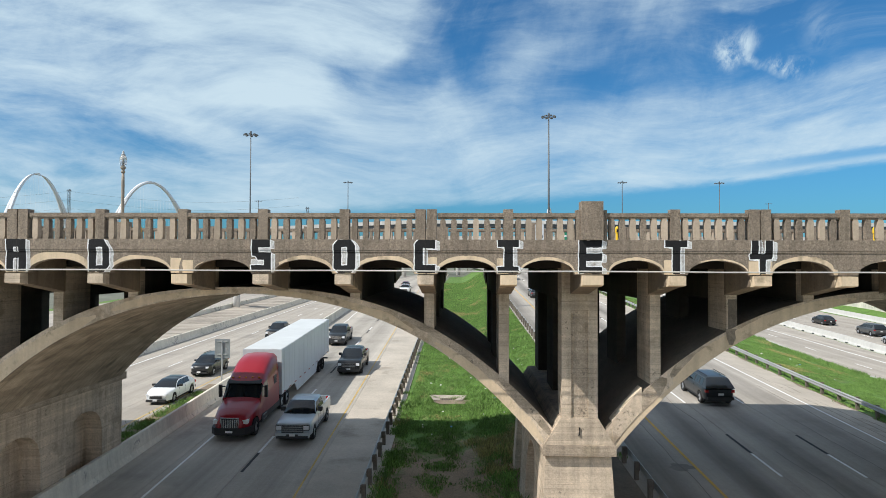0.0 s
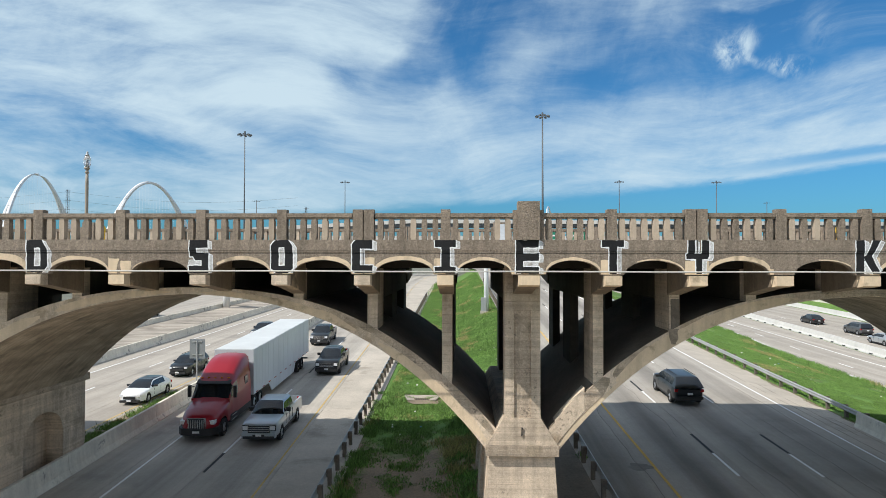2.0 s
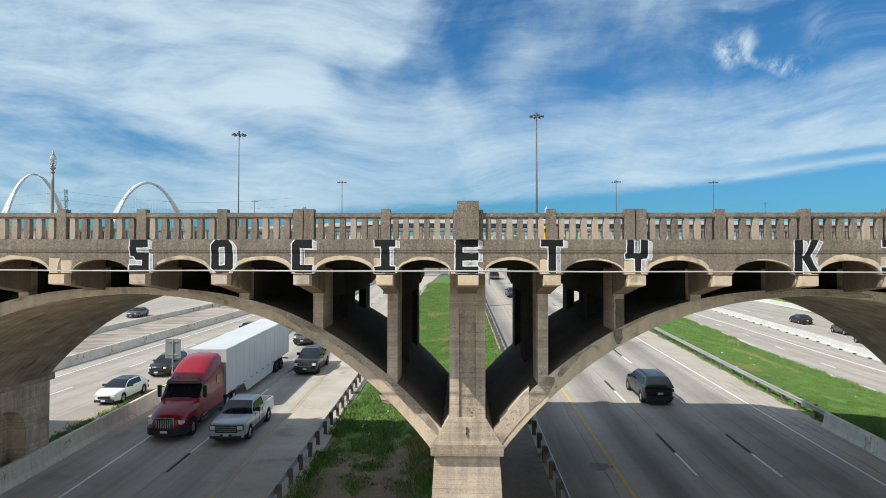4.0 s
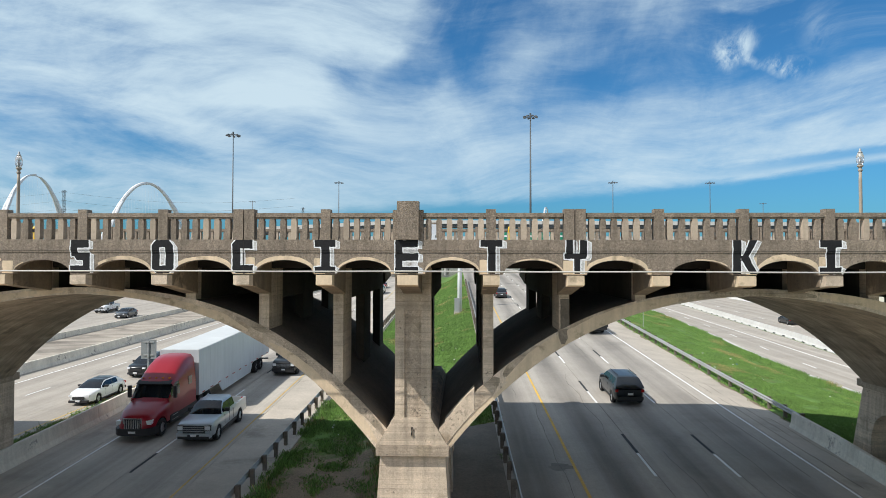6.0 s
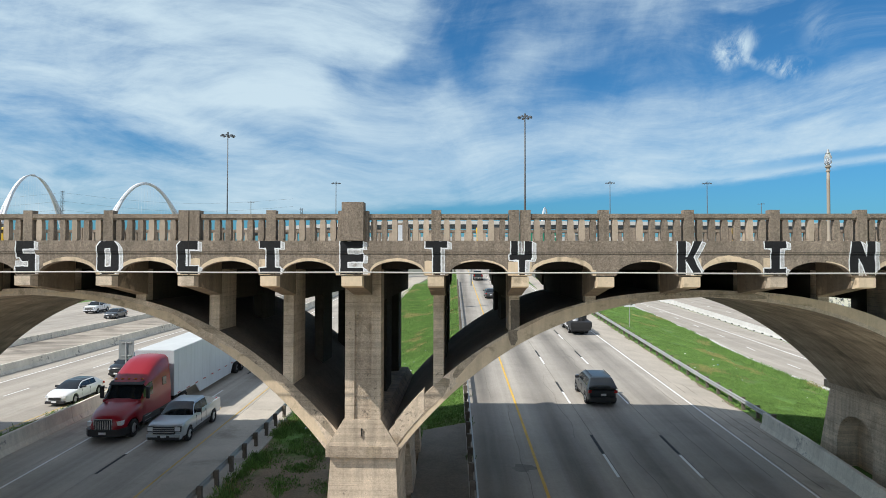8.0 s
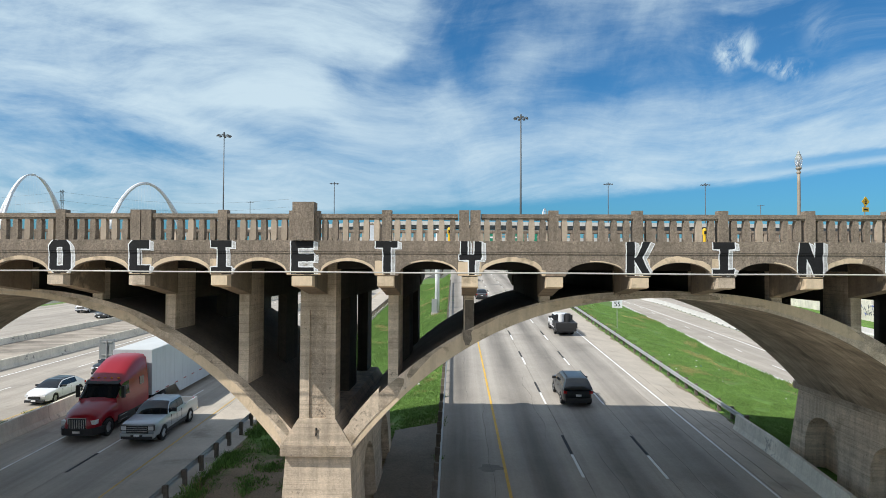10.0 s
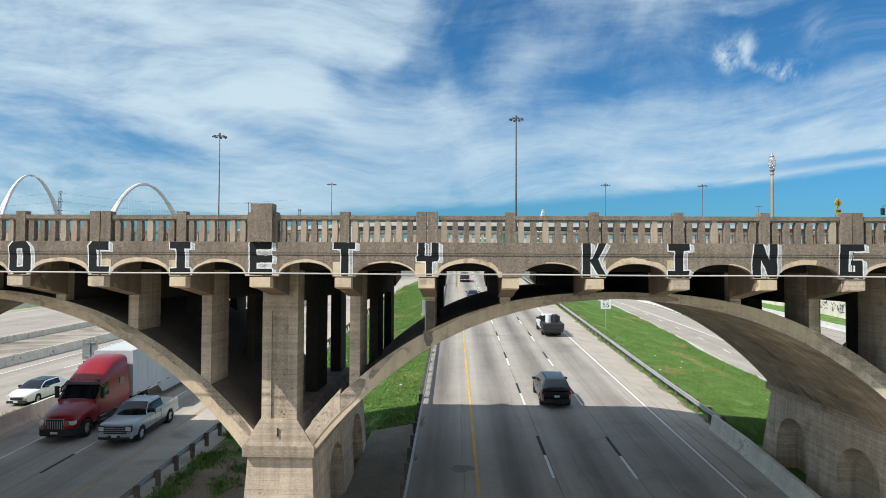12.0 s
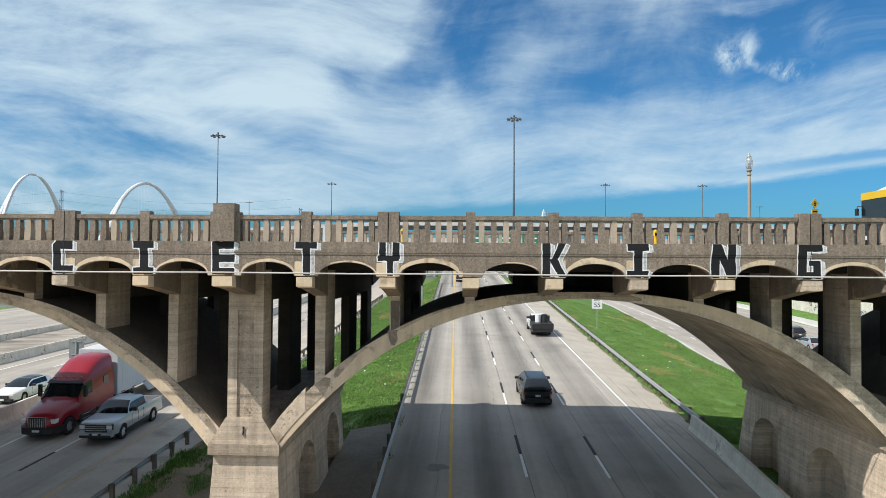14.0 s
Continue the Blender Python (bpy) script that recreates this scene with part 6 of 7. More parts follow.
def tree(x, y, h, seed):
    rng = random.Random(seed)
    z = ground_z(x, y) - 0.1
    root = thing("tree", "leafy green tree far behind the roads", "tree", "far trees", at=(x, y, z))
    bm = bmesh.new()
    tube(bm, [(0, 0, 0), (0.1, 0, h * 0.25), (0.0, 0.1, h * 0.5)], [0.28, 0.2, 0.12], 8)
    tips = []
    for k in range(6):
        a = k * 1.05 + rng.uniform(-0.3, 0.3)
        tip = (math.cos(a) * h * 0.26, math.sin(a) * h * 0.26, h * rng.uniform(0.5, 0.85))
        tube(bm, [(0, 0, h * rng.uniform(0.25, 0.42)), tip], [0.10, 0.03], 6)
        tips.append(tip)
    part("trunk", bm, M["bark"], root)
    verts, faces = [], []
    for tx, ty, tz in tips + [(0, 0, h * 0.85)]:
        for _ in range(150):
            d = Vector((rng.gauss(0, 1), rng.gauss(0, 1), rng.gauss(0, 0.8))) * h * 0.085
            c = Vector((tx, ty, tz)) + d
            e, g = (Vector((rng.uniform(-1, 1), rng.uniform(-1, 1), rng.uniform(-1, 1))) * 0.28 for _ in range(2))
            n = len(verts)
            verts += [tuple(c - e), tuple(c + g), tuple(c + e), tuple(c - g)]
            faces.append((n, n + 1, n + 2, n + 3))
    me = bpy.data.meshes.new("crown")
    me.from_pydata(verts, [], faces)
    me.materials.append(M["leaf"])
    ob = new("crown", me)
    ob.parent = root


for k, (x, y, h) in enumerate(((-6, 345, 7.0), (-1, 352, 6.0), (4, 342, 6.5), (-13, 356, 6.5), (60, 340, 7.5), (71, 352, 6.5), (-70, 350, 7.0), (-92, 362, 8.0), (-110, 345, 7.0))):
    tree(x, y, h, 40 + k)


# ---- retaining wall with graffiti, low buildings ----
def retaining_wall():
    root = thing("wall_retaining", "grey concrete retaining wall with painted scrawls", "wall", kind="structure")
    bm = bmesh.new()
    rows = []
    for k in range(40):
        y = 40 + 5 * k
        x = 66 + 1.2 * bend(y)
        rows.append([bm.verts.new(p) for p in ((x, y, z_front(y) + 0.5), (x, y, z_front(y) + 5.0), (x + 0.5, y, z_front(y) + 5.0), (x + 0.5, y, z_front(y) + 0.5))])
    for p, q in zip(rows, rows[1:]):
        for j in range(4):
            bm.faces.new((p[j], q[j], q[(j + 1) % 4], p[(j + 1) % 4]))
    part("wall_panel", bm, M["barrier"], root)
    rng = random.Random(2)
    inks = [material("spray_black", (0.14, 0.15, 0.17), 0.7, bump=0), material("spray_red", (0.5, 0.03, 0.04), 0.7, bump=0), material("spray_blue", (0.05, 0.1, 0.4), 0.7, bump=0)]
    for k in range(60):
        y = rng.uniform(94, 122)
        x = 66 + 1.2 * bend(y) - 0.06
        z = z_front(y) + rng.uniform(1.8, 3.2)
        pts = [(x - 0.01 * j, y + 0.25 * j * rng.uniform(-1, 1), z + rng.uniform(-0.45, 0.45)) for j in range(5)]
        bm = bmesh.new()
        tube(bm, pts, 0.035, 4)
        part("spray_scrawl", bm, inks[rng.choice((0, 0, 0, 0, 2))], root)


retaining_wall()


# ---- vehicles ----
def paint_coat(name, col, rough=0.28, metal=0.0):
    return material(name, col, rough, metal=metal, var=0.05, grain=0.02, bump=0, coat=0.3)


M["tyre"] = material("tyre_rubber", (0.02, 0.02, 0.021), 0.85, var=0.1, grain=0.1, bump=0.1)
M["rim"] = material("alloy_rim", (0.55, 0.56, 0.58), 0.35, metal=0.8, var=0.05, grain=0.02, bump=0)
M["rim_dark"] = material("dark_rim", (0.05, 0.05, 0.055), 0.4, metal=0.5, var=0.05, grain=0.02, bump=0)
M["auto_glass"] = material("tinted_glass", (0.012, 0.016, 0.02), 0.06, var=0.02, grain=0.0, bump=0, spec=0.7)
M["trim_black"] = material("black_plastic", (0.022, 0.022, 0.024), 0.6, var=0.05, grain=0.05, bump=0)
M["chrome"] = material("chrome", (0.72, 0.73, 0.75), 0.15, metal=1.0, var=0.02, grain=0.0, bump=0)
M["lamp_clear"] = material("headlamp_lens", (0.75, 0.77, 0.80), 0.1, var=0.02, grain=0.0, bump=0)
M["lamp_red"] = material("tail_lamp_lens", (0.42, 0.012, 0.012), 0.15, var=0.02, grain=0.0, bump=0)
M["lamp_amber"] = material("amber_lens", (0.70, 0.22, 0.02), 0.2, var=0.02, grain=0.0, bump=0)
M["plate"] = material("licence_plate", (0.72, 0.73, 0.74), 0.5, var=0.02, grain=0.0, bump=0)
M["silver"] = paint_coat("silver_car_paint", (0.42, 0.44, 0.46), 0.3, 0.4)
M["pale_silver"] = paint_coat("pale_blue_silver_paint", (0.46, 0.50, 0.54), 0.3, 0.4)
M["car_black"] = paint_coat("black_car_paint", (0.014, 0.015, 0.017))
M["car_white"] = paint_coat("white_car_paint", (0.78, 0.79, 0.80))
M["grey_car"] = paint_coat("grey_car_paint", (0.11, 0.115, 0.12), 0.3, 0.4)
M["slate"] = paint_coat("slate_car_paint", (0.03, 0.036, 0.042), 0.3, 0.3)
M["truck_red"] = paint_coat("red_truck_paint", (0.29, 0.008, 0.018))
M["trailer_white"] = material("white_trailer_panel", (0.62, 0.67, 0.72), 0.4, var=0.05, grain=0.02, streak=0.1, bump=0)
M["trailer_roof"] = material("pale_trailer_roof", (0.60, 0.62, 0.62), 0.5, var=0.08, grain=0.03, bump=0)


def wheel_meshes(r, w, rim_mat, key={}):
    k = (r, w, rim_mat.name)
    if k not in key:
        bm = bmesh.new()
        prof = [(r * 0.62, -w / 2), (r * 0.92, -w / 2), (r, -w * 0.36), (r, w * 0.36), (r * 0.92, w / 2), (r * 0.62, w / 2)]
        seg = 20
        rings = [[bm.verts.new((a, q * math.cos(2 * math.pi * j / seg), q * math.sin(2 * math.pi * j / seg))) for j in range(seg)] for q, a in prof]
        for p, q in zip(rings, rings[1:] + rings[:1]):
            for j in range(seg):
                bm.faces.new((p[j], p[(j + 1) % seg], q[(j + 1) % seg], q[j]))
        tyre = mesh_of("tyre", bm, M["tyre"])
        bm = bmesh.new()
        for s in (-1, 1):
            c = bm.verts.new((s * w * 0.30, 0, 0))
            ring = [bm.verts.new((s * w * (0.40 if j % 4 < 2 else 0.26), r * 0.64 * math.cos(2 * math.pi * j / 20), r * 0.64 * math.sin(2 * math.pi * j / 20))) for j in range(20)]
            for j in range(20):
                bm.faces.new((c, ring[j], ring[(j + 1) % 20]))
        rim = mesh_of("rim", bm, rim_mat)
        key[k] = (tyre, rim)
    return key[k]


def add_wheels(root, places, r, w, rim_mat):
    tyre, rim = wheel_meshes(r, w, rim_mat)
    for x, y in places:
        wheel = share("wheel", tyre, root, pose(x, y, r))
        share("rim", rim, wheel, pose(0, 0, 0))


def mirrored(half, y):
    return [(-x, y, z) for x, z in half] + [(x, y, z) for x, z in half[::-1]]


def along(rows, y):
    """Values between the rows (y, ...) at y."""
    for p, q in zip(rows, rows[1:]):
        if y <= q[0]:
            k = max(0.0, (y - p[0]) / (q[0] - p[0]))
            return [lerp(u, v, k) for u, v in zip(p[1:], q[1:])]
    return list(rows[-1][1:])


def cells(name, rows, pick, mat, parent, label="", caps=False):
    """A smooth skin through rows of points; pick(i, j) says which of its cells belong to this part."""
    bm = bmesh.new()
    vs = [[bm.verts.new(p) for p in row] for row in rows]
    for i in range(len(rows) - 1):
        for j in range(len(rows[0]) - 1):
            if pick(i, j):
                bm.faces.new((vs[i][j], vs[i][j + 1], vs[i + 1][j + 1], vs[i + 1][j]))
    if caps:
        bm.faces.new(vs[0][::-1])
        bm.faces.new(vs[-1])
    bmesh.ops.delete(bm, geom=[v for v in bm.verts if not v.link_faces], context="VERTS")
    bmesh.ops.remove_doubles(bm, verts=bm.verts, dist=0.0005)
    for e in bm.edges:
        if e.calc_face_angle(0) > 0.75:
            e.smooth = False
    return part(name, bm, mat, parent, label, smooth=True)


CARS = {
    # length, half width, sill, belt, bonnet front and back height, roof, cabin (foot rear, foot front, top rear, top front), top half width
    "pickup": dict(L=5.85, W=1.0, sill=0.48, belt=1.30, nose=1.18, scuttle=1.28, roof=1.93, cab=(1.85, 4.18, 2.05, 3.50), top=0.74, r=0.41, ax=(1.15, 4.75)),
    "suv": dict(L=4.75, W=0.93, sill=0.38, belt=1.08, nose=1.00, scuttle=1.10, roof=1.66, cab=(0.10, 3.52, 0.62, 2.72), top=0.66, r=0.36, ax=(0.92, 3.78)),
    "sedan": dict(L=4.85, W=0.92, sill=0.27, belt=0.97, nose=0.84, scuttle=0.99, roof=1.46, cab=(0.38, 3.55, 1.25, 2.62), top=0.62, r=0.335, ax=(0.95, 3.85)),
}


def car(kind, mat, label, x, y, zf, heading, group="", rim=None, bed="open", roof_mat=None):
    """A road vehicle whose middle stands at x, y on the road zf, facing heading (0: away along y, 180: coming)."""
    d = CARS[kind]
    L, W, H = d["L"], d["W"], d["belt"]
    slope = math.degrees(math.atan((zf(y + 1) - zf(y - 1)) / 2))
    name = {"pickup": "pickup_truck", "suv": "suv", "sedan": "sedan"}[kind]
    root = thing(name, label, {"pickup": "pickup truck", "suv": "car", "sedan": "car"}[kind], group)
    root.matrix_basis = pose(x, y, zf(y) + 0.005, slope if abs(heading) < 90 else -slope, 0, heading) @ pose(0, -L / 2, 0)
    a0, a1 = d["ax"]
    r = d["r"]
    zn, sill = d["nose"], d["sill"]
    f0, f1, t0, t1 = d["cab"]
    wb, wt = W * 0.95, d["top"]
    zb, zt = H - 0.03, d["roof"]
    # outline along the length: y, half width, shoulder, middle of the top
    if kind == "pickup":
        rows = [(0.0, 0.97 * W, H, H), (f1, W, H, H), (f1 + 0.25, W, d["scuttle"], d["scuttle"] + 0.03), (L - 0.45, W, zn + 0.04, zn + 0.08), (L - 0.10, 0.96 * W, zn - 0.02, zn + 0.03), (L, 0.88 * W, zn - 0.12, zn - 0.08)]
    else:
        boot = 0.0 if kind == "suv" else 0.04
        rows = [(0.0, 0.82 * W, H - 0.14 - boot, H - 0.10 - boot), (0.14, 0.93 * W, H - 0.04 - boot, H - boot * 0.6), (0.6, 0.99 * W, H - 0.01, H), (f1 - 0.2, W, H, H), (f1 + 0.1, W, d["scuttle"] - 0.03, d["scuttle"]),
                (L - 0.55, 0.98 * W, zn + 0.02, zn + 0.09), (L - 0.22, 0.90 * W, zn - 0.05, zn + 0.01), (L - 0.06, 0.78 * W, zn - 0.12, zn - 0.08), (L, 0.66 * W, zn - 0.22, zn - 0.19)]
    rise = r + 0.055
    ys = sorted({q[0] for q in rows} | {c + e * rise for c in (a0, a1) for e in (-1.02, -1, -0.87, -0.5, 0, 0.5, 0.87, 1, 1.02)} | ({1.8} if kind == "pickup" else set()))
    swell = 0.10 if kind == "pickup" else 0.26

    def bow(p):
        """Front and tail rounded in plan."""
        px_, py_, pz_ = p
        q = (px_ / W) ** 2
        if py_ > L - 0.8:
            py_ -= swell * q * (py_ - L + 0.8) / 0.8
        elif py_ < 0.6 and kind != "pickup":
            py_ += 0.20 * q * (0.6 - py_) / 0.6
        return px_, py_, pz_

    shell = []
    for y_ in ys:
        w_, sh, top = along(rows, y_)
        z0 = sill
        for c in (a0, a1):
            if abs(y_ - c) <= rise:
                z0 = max(z0, r + math.sqrt(max(0.0, rise * rise - (y_ - c) ** 2)))
        z1, z2 = max(z0 + 0.03, sill + 0.14), min(max(z0 + 0.06, 0.55 * (sill + sh)), sh - 0.11)
        flare = 1.0 + 0.018 * max(0.0, 1 - min(abs(y_ - a0), abs(y_ - a1)) / 0.75)
        half = [(w_ * 0.955 * flare, z0), (w_ * 0.99 * flare, min(z1, sh - 0.13)), (w_ * flare, z2), (w_ * 0.975, sh - 0.10), (w_ * 0.945, sh - 0.02), (w_ * 0.84, lerp(sh, top, 0.55)), (w_ * 0.40, top)]
        shell.append([bow(p) for p in mirrored(half, y_)])
    open_bed = (lambda i, j: not (kind == "pickup" and ys[i] < 1.79 and 4 <= j <= 8))
    body = cells("body", shell, open_bed, mat, root, caps=True)
    # cabin
    cuts = ((0.03, 0.47), (0.52, 1.0)) if kind != "suv" else ((0.03, 0.25), (0.30, 0.61), (0.66, 1.0))
    marks = [(lerp(t0, t1, q), 1.0) for c in cuts for q in c if q < 1.0]
    rake = 0.85 if kind == "pickup" else 1.3
    stations = [(lerp(f0, t0, e), 0.02 + 0.95 * (1 - (1 - e) ** rake)) for e in (0.0, 0.3, 0.6, 0.85, 1.0)]
    stations += marks + [(lerp(t0, t1, 0.5) + 0.011, 1.012)]
    stations += [(lerp(f1, t1, e), 0.03 + 0.945 * (1 - (1 - e) ** 1.3)) for e in (1.0, 0.85, 0.6, 0.3, 0.0)]
    stations.sort()
    shell = []
    for y_, h in stations:
        half = [(lerp(wb, wt, f * h), zb + f * h * (zt - zb)) for f in (0.0, 0.13, 0.80)] + [(lerp(wb, wt, h) * 0.985, zb + 0.91 * h * (zt - zb)), (lerp(wb, wt, h) * 0.90, zb + 0.975 * h * (zt - zb)), (lerp(wb, wt, h) * 0.45, zb + h * (zt - zb))]
        arc = 0.16 if y_ > t1 else -0.10 if y_ < t0 and kind != "pickup" else 0.0
        shell.append([(x_, yy_ + arc * (1 - (x_ / wb) ** 2) * (1 - 0.5 * h), z_) for x_, yy_, z_ in mirrored(half, y_)])
    last = len(stations) - 2

    def glazed(i, j):
        """Name of the part in this cell, if it is not of painted metal."""
        mid = (stations[i][0] + stations[i + 1][0]) / 2
        if mid > t1 and 3 <= j <= 7:
            return "windscreen"
        if mid < t0 and 3 <= j <= 7 and stations[i][1] < 0.9:
            return "rear_window"
        if j in (1, 9):
            k = (mid - t0) / (t1 - t0)
            for n_, (p, q) in enumerate(cuts):
                if p < k < q or (k >= 1.0 and q == 1.0 and mid < lerp(t1, f1, 0.7)):
                    return "side_window%d%d" % (n_, j)
            if 0 < k < 1:
                return "door_pillar%d%d" % (sum(k > q for _, q in cuts), j)
        if roof_mat and t0 < mid < t1 and 3 <= j <= 7:
            return "roof_panel"
        return ""

    skins = {"roof_panel": roof_mat, "door_pillar": M["trim_black"]}
    cabin = cells("cabin", shell, lambda i, j: not glazed(i, j), mat, root)
    for pane_name in sorted({glazed(i, j) for i in range(last + 1) for j in range(11)} - {""}):
        cells(pane_name.rstrip("0123456789"), shell, lambda i, j: glazed(i, j) == pane_name, skins.get(pane_name.rstrip("0123456789"), M["auto_glass"]), cabin)
    # door seams and the dark lower edge
    for s in (-1, 1):
        for yy in (lerp(f0, f1, 0.24), lerp(f0, f1, 0.53), lerp(f0, f1, 0.84)):
            if min(abs(yy - a0), abs(yy - a1)) > r + 0.08:
                bm = bmesh.new()
                xa, xb = sorted((s * W * 0.93, s * (W * 1.0 + 0.003)))
                box(bm, xa, xb, yy, yy + 0.014, sill + 0.16, H - 0.10)
                part("door_seam", bm, M["trim_black"], body)
        bm = bmesh.new()
        xa, xb = sorted((s * W * 0.90, s * (W * 0.965)))
        box(bm, xa, xb, a0 + r + 0.08, a1 - r - 0.08, sill - 0.08, sill + 0.05)
        part("rocker_panel", bm, M["trim_black"], root, bevel=0.015)
    # front
    bm = bmesh.new()
    gw = W * (0.60 if kind == "pickup" else 0.55 if kind == "suv" else 0.45)
    box(bm, -gw, gw, L - 0.05, L + 0.02, zn - 0.54 if kind == "pickup" else zn - 0.40, zn - 0.10 if kind == "pickup" else zn - 0.22)
    grille = part("grille", bm, M["trim_black"], root, bevel=0.02)
    if kind == "pickup":
        for k in range(3):
            bm = bmesh.new()
            box(bm, -gw * 0.95, gw * 0.95, L + 0.02, L + 0.035, zn - 0.42 + 0.11 * k, zn - 0.38 + 0.11 * k)
            part("grille_bar", bm, M["chrome"], grille)
    for s in (-1, 1):
        bm = bmesh.new()
        xa, xb = sorted((s * W * 0.58, s * W * (0.90 if kind == "pickup" else 0.80)))
        box(bm, xa, xb, L - (0.16 if kind == "pickup" else 0.42), L - (0.0 if kind == "pickup" else 0.085), zn - (0.34 if kind == "pickup" else 0.24), zn - (0.12 if kind == "pickup" else 0.10))
        part("headlight", bm, M["lamp_clear"], root, bevel=0.02)
        bm = bmesh.new()
        xa, xb = sorted((s * W * 0.70, s * W * 0.94))
        z0 = 0.92 if kind == "pickup" else d["belt"] - 0.26
        box(bm, xa, xb, -0.02 if kind == "pickup" else 0.115, 0.10 if kind == "pickup" else 0.24, z0, z0 + (0.36 if kind == "pickup" else 0.16))
        part("tail_light", bm, M["lamp_red"], root, bevel=0.015)
        bm = bmesh.new()
        xa, xb = sorted((s * (W * 0.95), s * (W + 0.20)))
        box(bm, xa, xb, f1 - 0.62, f1 - 0.46, H + 0.02, H + (0.24 if kind == "pickup" else 0.16))
        part("wing_mirror", bm, M["trim_black"], root, bevel=0.03)
        bm = bmesh.new()
        for yy in (lerp(f0, f1, 0.30), lerp(f0, f1, 0.62)):
            xa, xb = sorted((s * W * 0.975, s * (W * 0.985 + 0.02)))
            box(bm, xa, xb, yy, yy + 0.18, H - 0.22, H - 0.17)
        part("door_handles", bm, mat, root)
    bm = bmesh.new()
    fw = W * (0.93 if kind == "pickup" else 0.74)
    box(bm, -fw, fw, L - 0.2, L + (0.07 if kind == "pickup" else 0.03), d["sill"] - 0.06, d["sill"] + (0.20 if kind == "pickup" else 0.10))
    part("front_bumper", bm, mat if kind == "pickup" else M["trim_black"], root, bevel=0.04)
    if kind == "pickup":
        bm = bmesh.new()
        box(bm, -fw * 0.93, fw * 0.93, L - 0.2, L + 0.085, sill - 0.10, sill + 0.04)
        box(bm, -fw * 0.35, fw * 0.35, L - 0.1, L + 0.078, sill + 0.04, sill + 0.13)
        part("air_dam", bm, M["trim_black"], root, bevel=0.02)
        for s in (-1, 1):
            bm = bmesh.new()
            xa, xb = sorted((s * W * 0.55, s * W * 0.925))
            box(bm, xa, xb, L - 0.18, L - 0.012, zn - 0.38, zn - 0.09)
            part("headlight_housing", bm, M["trim_black"], root, bevel=0.02)
    bm = bmesh.new()
    box(bm, -W * (0.95 if kind == "pickup" else 0.84), W * (0.95 if kind == "pickup" else 0.84), -0.12 if kind == "pickup" else -0.04, 0.04, d["sill"] + 0.02, d["sill"] + 0.20)
    part("rear_bumper", bm, M["chrome"] if kind == "pickup" and bed != "flat" else M["trim_black"], root, bevel=0.03)
    for yy, zz in ((L + 0.075, d["sill"] + 0.02), (-0.13 if kind == "pickup" else -0.03, d["sill"] + (0.05 if kind == "pickup" else 0.30))):
        bm = bmesh.new()
        box(bm, -0.16, 0.16, yy - 0.015, yy + 0.01, zz, zz + 0.13)
        part("plate", bm, M["plate"], root)
    if kind == "pickup":
        if bed == "flat":
            bm = bmesh.new()
            box(bm, -1.08, 1.08, -0.55, 1.78, 0.80, 1.34)
            box(bm, -1.0, 1.0, -0.50, 0.60, 0.50, 0.80)
            box(bm, -1.0, 1.0, 1.70, 1.78, 1.34, 1.90)
            part("flat_bed", bm, M["trim_black"], root, "black steel flat bed")
            for k, (bx, m2) in enumerate(((-0.35, "plate"), (0.32, "trim_black"))):
                bm = bmesh.new()
                tube(bm, [(bx, 0.75, 1.33), (bx, 0.75, 2.15)], 0.30, 14)
                part("drum", bm, M[m2], root)
        else:
            bm = bmesh.new()
            for xa, xb in ((-W * 0.955, -W * 0.955 + 0.10), (W * 0.955 - 0.10, W * 0.955)):
                box(bm, xa, xb, 0.0, 1.80, 0.84, H)
            box(bm, -W * 0.955 + 0.10, W * 0.955 - 0.10, 1.70, 1.79, 0.84, H)
            part("bed_walls", bm, mat, root, bevel=0.02)
            bm = bmesh.new()
            box(bm, -W * 0.95 + 0.10, W * 0.95 - 0.10, -0.01, 0.07, 0.78, H)
            part("tailgate", bm, mat, root, bevel=0.02)
            bm = bmesh.new()
            box(bm, -W * 0.84, W * 0.84, 0.08, 1.69, 0.853, 0.88)
            part("bed_floor", bm, M["trim_black"], root)
            if bed == "cover":
                bm = bmesh.new()
                box(bm, -W * 0.84, W * 0.84, 0.08, 1.69, H - 0.05, H + 0.015)
                part("bed_cover", bm, M["trim_black"], root, "dark soft bed cover")
    elif kind == "suv":
        for s in (-1, 1):
            bm = bmesh.new()
            tube(bm, [(s * wt * 0.86, t0 + 0.15, zt + 0.05), (s * wt * 0.86, t1 - 0.2, zt + 0.05)], 0.022, 6)
            part("roof_rail", bm, M["trim_black"], root)
    # underside
    bm = bmesh.new()
    box(bm, -W * 0.80, W * 0.80, 0.25, L - 0.3, 0.24, 0.52)
    box(bm, -W * 0.91, W * 0.91, a0 - 0.5, a1 + 0.45, 0.26, 0.66)
    part("underbody", bm, M["trim_black"], root)
    add_wheels(root, [(s * (W - 0.12), q) for s in (-1, 1) for q in (a0, a1)], r, 0.25, rim or M["rim"])
    return root


COMING, GOING = "vehicles coming", "vehicles going away"
def up_ramp(y):
    return z_left(y) + 0.3


